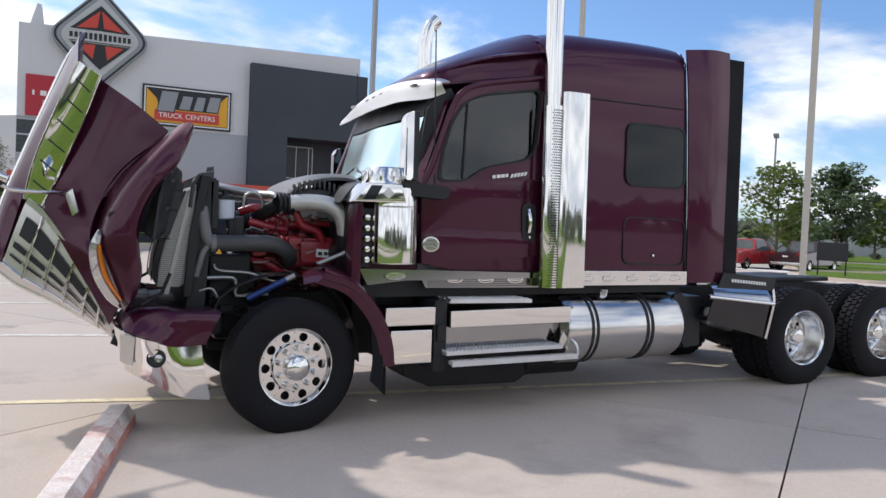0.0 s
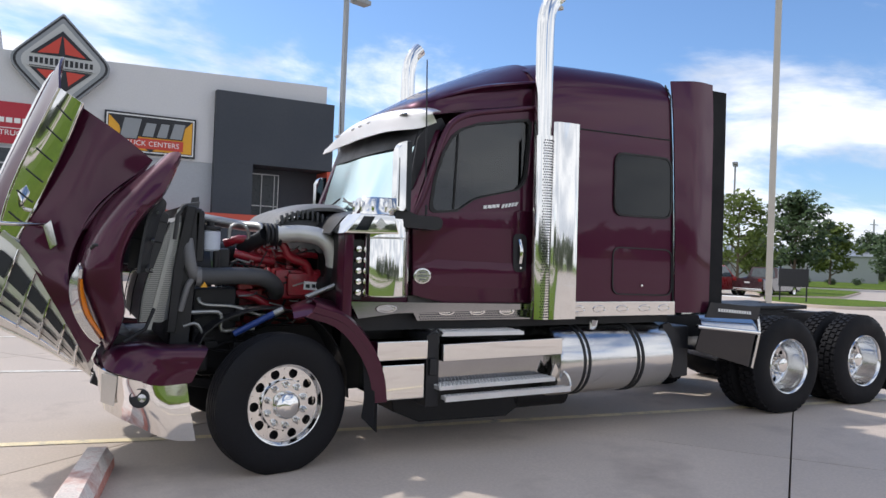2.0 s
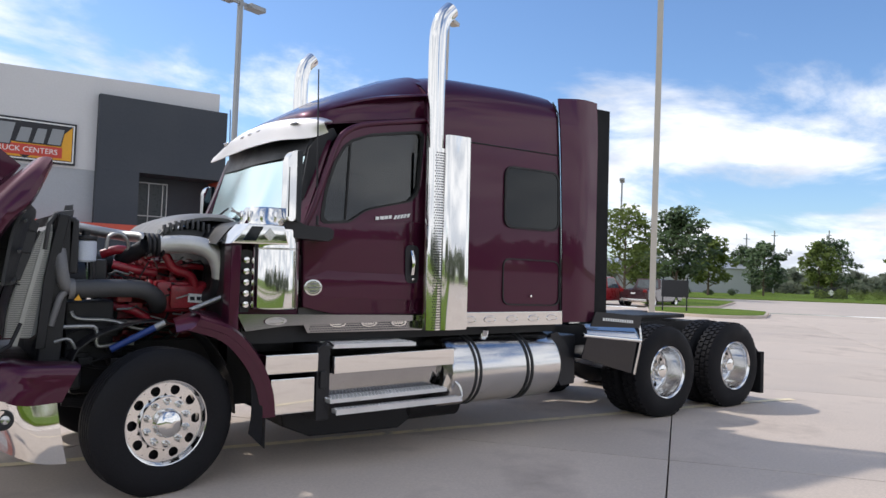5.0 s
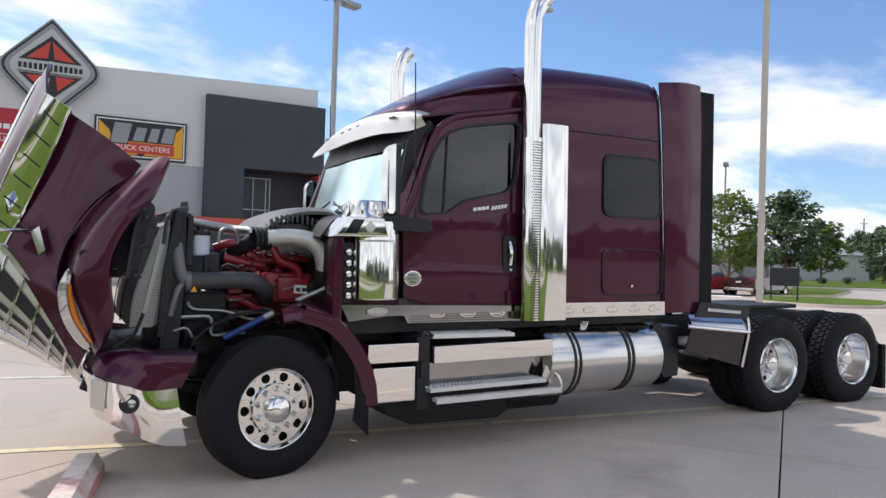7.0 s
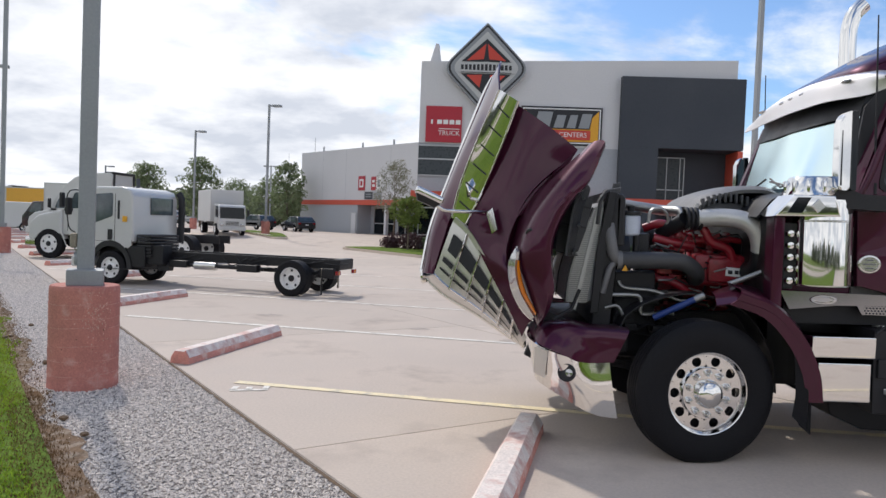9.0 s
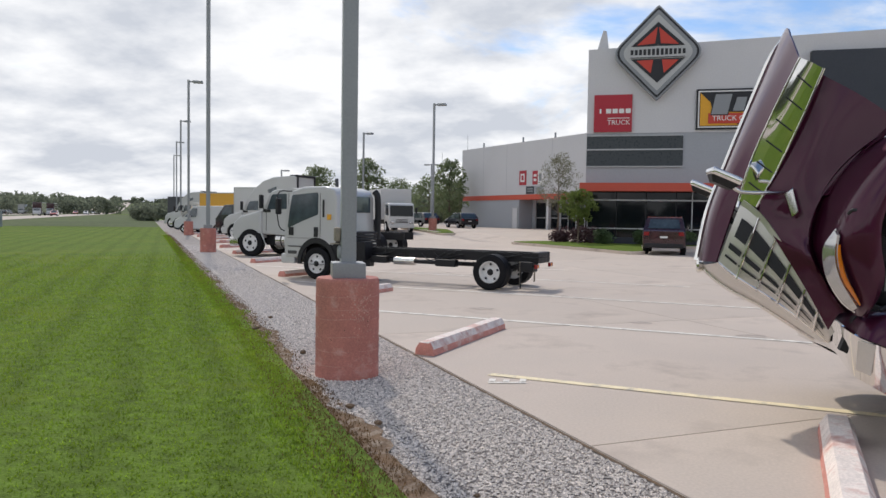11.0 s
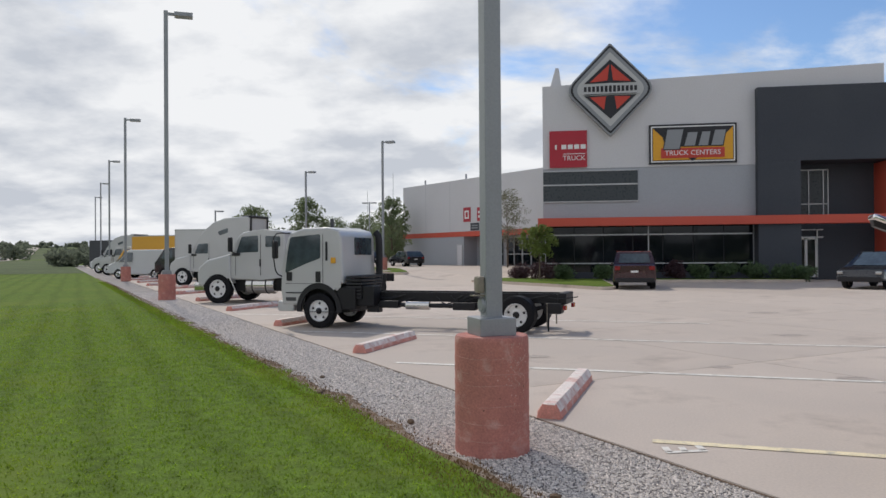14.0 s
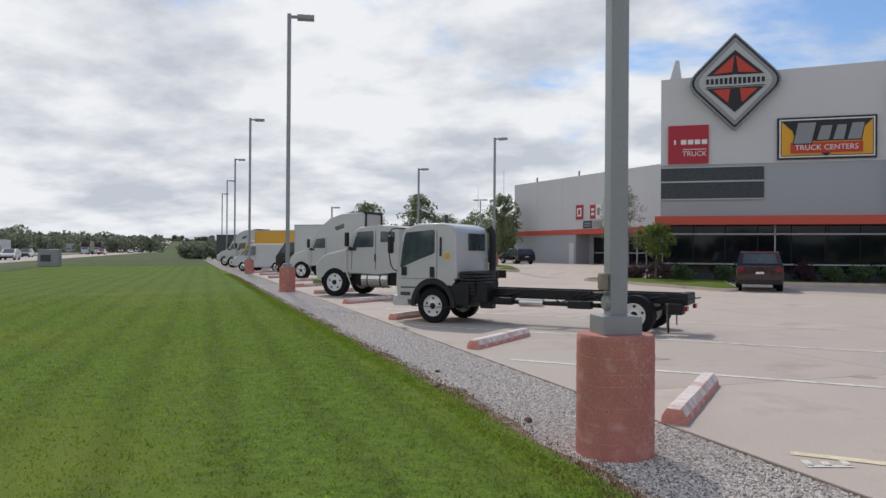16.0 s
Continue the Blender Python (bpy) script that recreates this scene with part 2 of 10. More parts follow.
M["visor"] = mat("visor", (0.80, 0.77, 0.76), 0.42, 0.95, vary=0.04, grain=3, fine=100)
M["cab_pane"] = mat("cab_pane", (0.050, 0.068, 0.078), 0.06, 0.0, vary=0.35, grain=1.6, fine=6, spec=0.9)
M["band_glass"] = mat("band_glass", (0.055, 0.065, 0.072), 0.30, 0.0, vary=0.1, spec=0.25)
M["sign_red"] = mat("sign_red", (0.40, 0.018, 0.035), 0.5, vary=0.04)
M["sign_orange_red"] = mat("sign_orange_red", (0.52, 0.05, 0.03), 0.5, vary=0.05)
M["sign_white"] = mat("sign_white", (0.75, 0.75, 0.74), 0.5, vary=0.03)
M["sign_silver"] = mat("sign_silver", (0.25, 0.265, 0.28), 0.45, 0.2, vary=0.05)
M["sign_pale"] = mat("sign_pale", (0.46, 0.47, 0.47), 0.5, vary=0.05)
M["sign_black"] = mat("sign_black", (0.012, 0.013, 0.018), 0.5, vary=0.1)
M["sign_yellow"] = mat("sign_yellow", (0.72, 0.36, 0.02), 0.5, vary=0.05)
M["maroon"] = mat("maroon", (0.060, 0.0082, 0.028), 0.40, 0.50, vary=0.06, grain=2, fine=400, coat=0.65, spec=0.12)
M["chrome"] = mat("chrome", (0.80, 0.79, 0.77), 0.045, 1.0, vary=0.03, grain=2, fine=60)
M["tank_alloy"] = mat("tank_alloy", (0.66, 0.65, 0.64), 0.20, 1.0, vary=0.05, grain=3, fine=120)
M["brushed"] = mat("brushed", (0.62, 0.61, 0.59), 0.16, 1.0, vary=0.05, grain=3, fine=120)
M["alloy"] = mat("alloy", (0.74, 0.74, 0.74), 0.14, 1.0, vary=0.05, grain=4, fine=120)
M["cast_alloy"] = mat("cast_alloy", (0.38, 0.38, 0.37), 0.42, 0.85, vary=0.10, grain=10, fine=90, bump=0.15)
M["tread_alloy"] = mat("tread_alloy", (0.74, 0.74, 0.75), 0.38, 0.7, vary=0.1, grain=4, fine=120)
M["dark_chrome"] = mat("dark_chrome", (0.055, 0.055, 0.06), 0.10, 1.0, vary=0.06, grain=3, fine=100)
M["rubber"] = mat("rubber", (0.012, 0.012, 0.014), 0.65, spec=0.14, vary=0.2, grain=6, fine=90, bump=0.15)
M["black_plastic"] = mat("black_plastic", (0.015, 0.015, 0.018), 0.45, spec=0.38, vary=0.15, grain=5, fine=80, bump=0.1)
M["grey_plastic"] = mat("grey_plastic", (0.055, 0.056, 0.06), 0.5, vary=0.12, grain=5, fine=80)
M["frame_black"] = mat("frame_black", (0.010, 0.010, 0.012), 0.5, spec=0.35, vary=0.2, grain=6, fine=80)
M["weathered"] = mat("weathered", (0.27, 0.24, 0.19), 0.7, 0.2, vary=0.2, grain=12, fine=80)
M["engine_red"] = mat("engine_red", (0.25, 0.0085, 0.019), 0.38, vary=0.35, grain=9, fine=60, coat=0.3)
M["rad_fins"] = mat("rad_fins", (0.20, 0.205, 0.215), 0.55, 0.3, vary=0.12, grain=12, fine=160, bump=0.2)
M["tank_white"] = mat("tank_white", (0.55, 0.60, 0.70), 0.5, vary=0.06)
M["blue_strut"] = mat("blue_strut", (0.02, 0.05, 0.22), 0.4, vary=0.1)
M["amber"] = mat("amber", (0.62, 0.17, 0.01), 0.15, vary=0.05, spec=0.8)
M["lens_clear"] = mat("lens_clear", (0.50, 0.50, 0.50), 0.10, 0.75, vary=0.06, spec=0.9)
M["tail_red"] = mat("tail_red", (0.22, 0.008, 0.010), 0.15, vary=0.05)
M["seal"] = mat("seal", (0.012, 0.012, 0.013), 0.6, vary=0.1)
M["white_letter"] = mat("white_letter", (0.80, 0.80, 0.80), 0.4, vary=0.03)
M["cab_white"] = mat("cab_white", (0.50, 0.505, 0.50), 0.35, vary=0.04, grain=1.5, fine=40, coat=0.6)
M["box_white"] = mat("box_white", (0.56, 0.565, 0.56), 0.5, vary=0.05, grain=0.8, fine=20)
M["box_yellow"] = mat("box_yellow", (0.68, 0.36, 0.04), 0.5, vary=0.05)
M["box_dark"] = mat("box_dark", (0.06, 0.065, 0.07), 0.6, vary=0.1)
M["car_maroon"] = mat("car_maroon", (0.034, 0.007, 0.012), 0.3, 0.3, vary=0.05, coat=1.0)
M["car_dark"] = mat("car_dark", (0.022, 0.022, 0.026), 0.3, 0.3, vary=0.05, coat=1.0)
M["car_red"] = mat("car_red", (0.34, 0.012, 0.016), 0.3, 0.1, vary=0.05, coat=1.0)
M["bark"] = mat("bark", (0.12, 0.09, 0.065), 0.9, vary=0.25, grain=6, fine=40, bump=0.6)
# back trees: base colour paled and greyed to suggest haze
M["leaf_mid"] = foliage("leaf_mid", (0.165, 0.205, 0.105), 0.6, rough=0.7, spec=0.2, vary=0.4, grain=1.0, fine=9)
M["leaf"] = foliage("leaf", (0.145, 0.190, 0.048), 0.4, rough=0.7, spec=0.2, vary=0.4, grain=1.2, fine=10)
M["leaf_dark"] = mat("leaf_dark", (0.052, 0.090, 0.028), 0.7, vary=0.4, grain=1.0, fine=9)
M["leaf_purple"] = foliage("leaf_purple", (0.060, 0.028, 0.034), 0.35, rough=0.7, vary=0.4, grain=2, fine=12)
M["leaf_dry"] = foliage("leaf_dry", (0.21, 0.21, 0.145), 0.45, rough=0.8, spec=0.2, vary=0.3, grain=2, fine=12)
# distance haze is mixed into this base colour, paler than real leaves
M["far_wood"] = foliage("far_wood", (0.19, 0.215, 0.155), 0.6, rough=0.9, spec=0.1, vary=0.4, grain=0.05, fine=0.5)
for soft in ("far_wood", "leaf_mid"):
    n_, l_ = M[soft].node_tree.nodes, M[soft].node_tree.links
    g_ = n_.new("ShaderNodeNewGeometry")
    u_ = n_.new("ShaderNodeVectorMath")
    u_.operation = "MULTIPLY_ADD"
    u_.inputs[1].default_value, u_.inputs[2].default_value = (0.8, 0.8, 0.8), (0, 0, 0.7)
    l_.new(g_.outputs["Normal"], u_.inputs[0])
    l_.new(u_.outputs[0], n_["Principled BSDF"].inputs["Normal"])
M["metal_shed"] = mat("metal_shed", (0.42, 0.44, 0.45), 0.6, 0.1, vary=0.05)
M["tinted"] = glass("tinted", (0.20, 0.25, 0.28), 0.015, 0.03)
M["windscreen"] = glass("windscreen", (0.62, 0.78, 0.74), 0.14, 0.58)
M["windscreen"].node_tree.nodes["Glossy BSDF"].inputs["Color"].default_value = (0.80, 0.95, 0.93, 1)
M["pipe_alu"] = mat("pipe_alu", (0.56, 0.56, 0.55), 0.42, 0.55, vary=0.08, grain=8, fine=120, bump=0.08)
M["sill_metal"] = mat("sill_metal", (0.33, 0.33, 0.34), 0.10, 1.0, vary=0.08, grain=4, fine=120)
M["trim_grey"] = mat("trim_grey", (0.17, 0.17, 0.175), 0.55, 0.0, vary=0.1, grain=7, fine=90, bump=0.1)
M["liner"] = mat("liner", (0.028, 0.029, 0.033), 0.5, vary=0.15, grain=5, fine=80, bump=0.1)
M["grille_silver"] = mat("grille_silver", (0.66, 0.64, 0.62), 0.38, 0.9, vary=0.05, grain=4, fine=120)
M["cab_inside"] = mat("cab_inside", (0.16, 0.15, 0.14), 0.8, vary=0.1)


# ---- mesh helpers ----
ORIGIN = {}


def thing(name, at, label, category, group="", kind="", m=None):
    """An empty at the base of a thing; its parts are written in world metres about that base."""
    ob = new(name)
    ob.empty_display_size = 0.2
    ob.matrix_world = m if m is not None else Matrix.Translation(at)
    ORIGIN[ob.name] = Vector(at)
    return tagged(ob, label, category, group, kind)


def link_mesh(name, bm, material, smooth=38):
    bmesh.ops.recalc_face_normals(bm, faces=bm.faces)
    me = bpy.data.meshes.new(name)
    bm.to_mesh(me)
    bm.free()
    me.materials.append(M[material] if isinstance(material, str) else material)
    if smooth:
        me.polygons.foreach_set("use_smooth", [True] * len(me.polygons))
        me.set_sharp_from_angle(angle=radians(smooth))
    ob = new(name, me)
    if smooth and len(me.polygons) < 300:
        # flat faces stay flat between rounded edges
        wn_ = ob.modifiers.new("flat_faces", "WEIGHTED_NORMAL")
        wn_.keep_sharp = True
    return ob


def part(name, bm, material, parent, label="", smooth=38):
    """One mesh under a thing or one of its parts."""
    org = ORIGIN[parent.name]
    for v in bm.verts:
        v.co -= org
    ob = link_mesh(name, bm, material, smooth)
    ob.parent = parent
    ORIGIN[ob.name] = org
    if label:
        ob["label"] = label
    return ob


def single(name, bm, material, label="", category="", group="", kind="", smooth=38):
    """A thing or piece of the setting that is one mesh, with its origin in its base."""
    lo = Vector([min(v.co[k] for v in bm.verts) for k in range(3)])
    hi = Vector([max(v.co[k] for v in bm.verts) for k in range(3)])
    at = Vector(((lo.x + hi.x) / 2, (lo.y + hi.y) / 2, lo.z))
    for v in bm.verts:
        v.co -= at
    ob = link_mesh(name, bm, material, smooth)
    ob.location = at
    ORIGIN[ob.name] = at
    return tagged(ob, label, category, group, kind)


def box(bm, x0, x1, y0, y1, z0, z1, bev=0.0, m=None, seg=2):
    got = bmesh.ops.create_cube(bm, size=1.0)["verts"]
    for v in got:
        v.co = Vector((x0 + (v.co.x + 0.5) * (x1 - x0), y0 + (v.co.y + 0.5) * (y1 - y0), z0 + (v.co.z + 0.5) * (z1 - z0)))
    if bev:
        edges = {e for v in got for e in v.link_edges}
        made = bmesh.ops.bevel(bm, geom=list(edges), offset=bev, segments=seg, affect="EDGES", profile=0.5)
        got = list({v for v in made["verts"]} | {v for v in got if v.is_valid})
    if m is not None:
        for v in got:
            v.co = m @ v.co
    return got


def prism(bm, outline, y0, y1, axis="y", bev=0.0):
    """A plate: an outline in (x, z) between two y (or (x, y) between two z, or (y, z) between two x)."""
    def put(p, d):
        return {"y": (p[0], d, p[1]), "z": (p[0], p[1], d), "x": (d, p[0], p[1])}[axis]
    a = [bm.verts.new(put(p, y0)) for p in outline]
    b = [bm.verts.new(put(p, y1)) for p in outline]
    fs = [bm.faces.new(a), bm.faces.new(b[::-1])]
    for i in range(len(a)):
        j = (i + 1) % len(a)
        fs.append(bm.faces.new((a[i], b[i], b[j], a[j])))
    if bev:
        edges = {e for f in fs[:2] for e in f.edges}
        bmesh.ops.bevel(bm, geom=list(edges), offset=bev, segments=2, affect="EDGES", profile=0.5)


def smooth_line(points, n):
    """n points evenly along a Catmull-Rom curve through the given ones."""
    p = [Vector(q) for q in points]
    p = [2 * p[0] - p[1]] + p + [2 * p[-1] - p[-2]]
    fine = []
    for i in range(1, len(p) - 2):
        for k in range(12):
            t = k / 12
            a, b, c, d = p[i - 1], p[i], p[i + 1], p[i + 2]
            fine.append(0.5 * (2 * b + (c - a) * t + (2 * a - 5 * b + 4 * c - d) * t * t + (3 * b - 3 * c + d - a) * t ** 3))
    fine.append(p[-2])
    return even(fine, n)


def even(points, n):
    p = [Vector(q) for q in points]
    run = [0.0]
    for a, b in zip(p, p[1:]):
        run.append(run[-1] + (b - a).length)
    out, k = [], 0
    for i in range(n):
        s = run[-1] * i / (n - 1)
        while k < len(p) - 2 and run[k + 1] < s:
            k += 1
        w = (s - run[k]) / max(run[k + 1] - run[k], 1e-9)
        out.append(p[k].lerp(p[k + 1], w))
    return out


def loft(bm, curves, n=24, across=3, straight=False, close=False):
    """A skin through guide curves, smooth along them and across them."""
    rows = [(even(c, n) if straight else smooth_line(c, n)) for c in curves]
    cols = []
    for i in range(n):
        line = [r[i] for r in rows]
        cols.append(smooth_line(line, (len(line) - 1) * across + 1) if across > 1 and len(line) > 1 else line)
    grid = [[bm.verts.new(v) for v in col] for col in cols]
    for a, b in zip(grid, grid[1:]):
        for k in range(len(a) - 1):
            bm.faces.new((a[k], a[k + 1], b[k + 1], b[k]))
    return grid


def thicken(bm, depth):
    bmesh.ops.recalc_face_normals(bm, faces=bm.faces)
    bmesh.ops.solidify(bm, geom=list(bm.faces), thickness=depth)


def tube(bm, points, r, seg=12, smooth=0, caps=True):
    """A round bar along points; r is a radius or one for each point."""
    p = smooth_line(points, smooth) if smooth else [Vector(q) for q in points]
    if isinstance(r, (int, float)):
        rr = [r] * len(p)
    else:
        rr = [r[min(int(i * (len(r) - 1) / max(len(p) - 1, 1) + 0.5), len(r) - 1)] for i in range(len(p))]
    prev, rings = None, []
    for i, c in enumerate(p):
        d = (p[min(i + 1, len(p) - 1)] - p[max(i - 1, 0)]).normalized()
        if prev is None:
            side = d.orthogonal().normalized()
        else:
            side = (prev - d * prev.dot(d)).normalized()
        prev = side
        other = d.cross(side)
        rings.append([bm.verts.new(c + rr[i] * (math.cos(a) * side + math.sin(a) * other)) for a in (2 * math.pi * k / seg for k in range(seg))])
    for a, b in zip(rings, rings[1:]):
        for k in range(seg):
            bm.faces.new((a[k], a[(k + 1) % seg], b[(k + 1) % seg], b[k]))
    if caps:
        bm.faces.new(rings[0][::-1])
        bm.faces.new(rings[-1])


def lathe(bm, profile, centre, axis="y", seg=48, closed=False):
    """Turns a profile of (radius, along) about an axis through centre."""
    rings = []
    for r, d in profile:
        ring = []
        for k in range(seg):
            a = 2 * math.pi * k / seg
            u, w = r * math.cos(a), r * math.sin(a)
            off = {"y": (u, d, w), "z": (u, w, d), "x": (d, u, w)}[axis]
            ring.append(bm.verts.new(Vector(centre) + Vector(off)))
        rings.append(ring)
    pairs = list(zip(rings, rings[1:])) + ([(rings[-1], rings[0])] if closed else [])
    for a, b in pairs:
        for k in range(seg):
            bm.faces.new((a[k], a[(k + 1) % seg], b[(k + 1) % seg], b[k]))
    return rings


def disc(bm, centre, r, axis="y", seg=24):
    vs = []
    for k in range(seg):
        a = 2 * math.pi * k / seg
        u, w = r * math.cos(a), r * math.sin(a)
        vs.append(bm.verts.new(Vector(centre) + Vector({"y": (u, 0, w), "z": (u, w, 0), "x": (0, u, w)}[axis])))
    bm.faces.new(vs)


def rounded(points, r, n=4):
    """An outline of 2D points with its corners rounded."""
    out = []
    for i, p in enumerate(points):
        p, a, b = Vector(p), Vector(points[i - 1]), Vector(points[(i + 1) % len(points)])
        k = min(r, (a - p).length * 0.45, (b - p).length * 0.45)
        s, e = p + (a - p).normalized() * k, p + (b - p).normalized() * k
        for j in range(n + 1):
            t = j / n
            out.append(tuple((1 - t) ** 2 * s + 2 * t * (1 - t) * p + t * t * e))
    return out


def ring_plate(bm, outer, inner, y0, y1, n=64):
    """A plate in (x, z) with one opening through it."""
    def loop(pts):
        c = sum((Vector(p) for p in inner), Vector((0, 0))) / len(inner)
        pts = [Vector(p) for p in pts]
        out = []
        for k in range(n):
            a = 2 * math.pi * k / n
            d = Vector((math.cos(a), math.sin(a)))
            best = None
            for i in range(len(pts)):
                p, q = pts[i] - c, pts[(i + 1) % len(pts)] - c
                e = q - p
                den = d.x * e.y - d.y * e.x
                if abs(den) < 1e-12:
                    continue
                t = (p.x * e.y - p.y * e.x) / den
                u = (p.x * d.y - p.y * d.x) / den
                if t > 0 and -1e-6 <= u <= 1 + 1e-6:
                    best = t if best is None else max(best, t)
            out.append(c + d * best)
        return out
    o, i = loop(outer), loop(inner)
    v = [[bm.verts.new((p.x, y, p.y)) for p in l] for l, y in ((o, y0), (i, y0), (i, y1), (o, y1))]
    for a, b in ((0, 1), (1, 2), (2, 3), (3, 0)):
        for k in range(n):
            j = (k + 1) % n
            bm.faces.new((v[a][k], v[a][j], v[b][j], v[b][k]))


def text_mesh(words, size, depth=0.004):
    """Letters as a mesh in the xz plane, centred on the origin, facing -y."""
    cu = bpy.data.curves.new("words", "FONT")
    cu.body, cu.size, cu.extrude = words, size, depth
    cu.align_x, cu.align_y, cu.resolution_u = "CENTER", "CENTER", 3
    ob = new("words", cu)
    me = bpy.data.meshes.new_from_object(ob.evaluated_get(bpy.context.evaluated_depsgraph_get()))
    bpy.data.objects.remove(ob)
    me.transform(pose(0, 0, 0, 90, 0, 0))
    bm = bmesh.new()
    bm.from_mesh(me)
    bpy.data.meshes.remove(me)
    return bm


def moved(bm, offset):
    for v in bm.verts:
        v.co += Vector(offset)
    return bm


# ---- ground ----
EDGE0, ALONG, ACROSS = Vector((-0.31, 4.95)), Vector((-0.597, 0.802)), Vector((0.802, 0.597))


def ease(a, b, v):
    t = min(max((v - a) / (b - a), 0), 1)
    return t * t * (3 - 2 * t)


def gz(x, y):
    """Height of the lot: a gentle rise under the tractor's rear and towards the far wing."""
    n = (x + 0.31) * 0.802 + (y - 4.95) * 0.597
    t = min(max(x - 1.0, 0), 8.5)
    rise = 0.0177 * (t * t / 4 if t < 2 else t - 1) if n > 0 else 0.0
    rise *= ease(0.0, 2.0, n) * (1 - ease(14, 30, y)) * (1 - 0.0 * n)
    far = 0.50 * ease(45, 56, y) * ease(5, 18, n) * (1 - ease(-6.5, -3.0, x))
    return rise + far


def plan(s, n):
    """World x, y of a point s along the lot's edge and n inside it."""
    p = EDGE0 + ALONG * s + ACROSS * n
    return p.x, p.y


def sheet(name, quads, material, z=0.0, kind="structure", label="", category="", parent=None):
    bm = bmesh.new()
    for q in quads:
        bm.faces.new([bm.verts.new((p[0], p[1], gz(p[0], p[1]) + z)) for p in q])
    bmesh.ops.remove_doubles(bm, verts=bm.verts, dist=0.001)
    for f in bm.faces:
        if f.normal.z < 0:
            f.normal_flip()
    me = bpy.data.meshes.new(name)
    bm.to_mesh(me)
    bm.free()
    me.materials.append(M[material])
    return tagged(new(name, me), label, category, "", kind)


def grid_quads(s0, s1, n0, n1, step_s, step_n):
    out = []
    a, b = max(1, round((s1 - s0) / step_s)), max(1, round((n1 - n0) / step_n))
    for i in range(a):
        for j in range(b):
            sa, sb = s0 + (s1 - s0) * i / a, s0 + (s1 - s0) * (i + 1) / a
            na, nb = n0 + (n1 - n0) * j / b, n0 + (n1 - n0) * (j + 1) / b
            out.append([plan(sa, na), plan(sb, na), plan(sb, nb), plan(sa, nb)])
    return out


sheet("ground", grid_quads(-1600, 2400, -1500, -1.5, 200, 150) + grid_quads(-1600, -120, -1.5, 2200, 185, 183) + grid_quads(150, 2400, -1.5, 2200, 187, 183)
      + grid_quads(-120, 150, 95, 2200, 45, 150), "grass", 0.012, label="mown green grass field beside the lot", category="grass")
sheet("lot_far", grid_quads(-120, -45, 0, 95, 15, 9.5) + grid_quads(75, 150, 0, 95, 15, 9.5) + grid_quads(-45, 75, 46, 95, 2.5, 2.5), "asphalt_far", 0.0,
      label="pale concrete truck lot running into the distance", category="pavement")
sheet("gravel_strip", grid_quads(-120, 150, -1.9, 0.0, 5, 0.48), "gravel_bed", -0.012, label="strip of grey crushed gravel along the lot edge", category="gravel")
def ragged_strip(s0, s1, step, seed):
    """A worn strip between lawn and gravel, with an uneven outline on both sides."""
    rng = np.random.default_rng(seed)
    k = int((s1 - s0) / step)
    s = s0 + step * np.arange(k + 1)
    wide = 0.05 + 0.10 * np.sin(s * 1.1 + 0.6) * np.sin(s * 0.37) + 0.08 * rng.random(k + 1)
    left = -1.56 - 0.22 * np.clip((5.5 - s) / 3, 0, 1) - 0.06 * np.sin(s * 2.3) - 0.07 * rng.random(k + 1)
    right = -1.44 + np.clip(wide, 0.02, 0.4) + 0.05 * np.sin(s * 4.1)
    return [(plan(s[i], left[i]), plan(s[i + 1], left[i + 1]), plan(s[i + 1], right[i + 1]), plan(s[i], right[i])) for i in range(k)]


sheet("soil_edge", ragged_strip(-14, 60, 0.12, 31), "edge_soil", 0.005, label="worn brown soil along the lawn edge", category="soil")
sheet("slab_gap", grid_quads(-45, 75, -0.035, -0.004, 5, 0.04), "soil", -0.006, label="dark gap along the slab edge", category="gap")
sheet("lot_bed", grid_quads(-45, 75, -0.0, 46, 4.9, 4.6), "soil", -0.11, label="dark bed under the concrete slabs", category="ground")

# ---- building ----
FY = 45.3


def wall_box(name, x0, x1, y0, y1, z0, z1, material, label, category="wall"):
    bm = bmesh.new()
    box(bm, x0, x1, y0, y1, z0, z1)
    return single(name, bm, material, label, category, kind="structure", smooth=0)


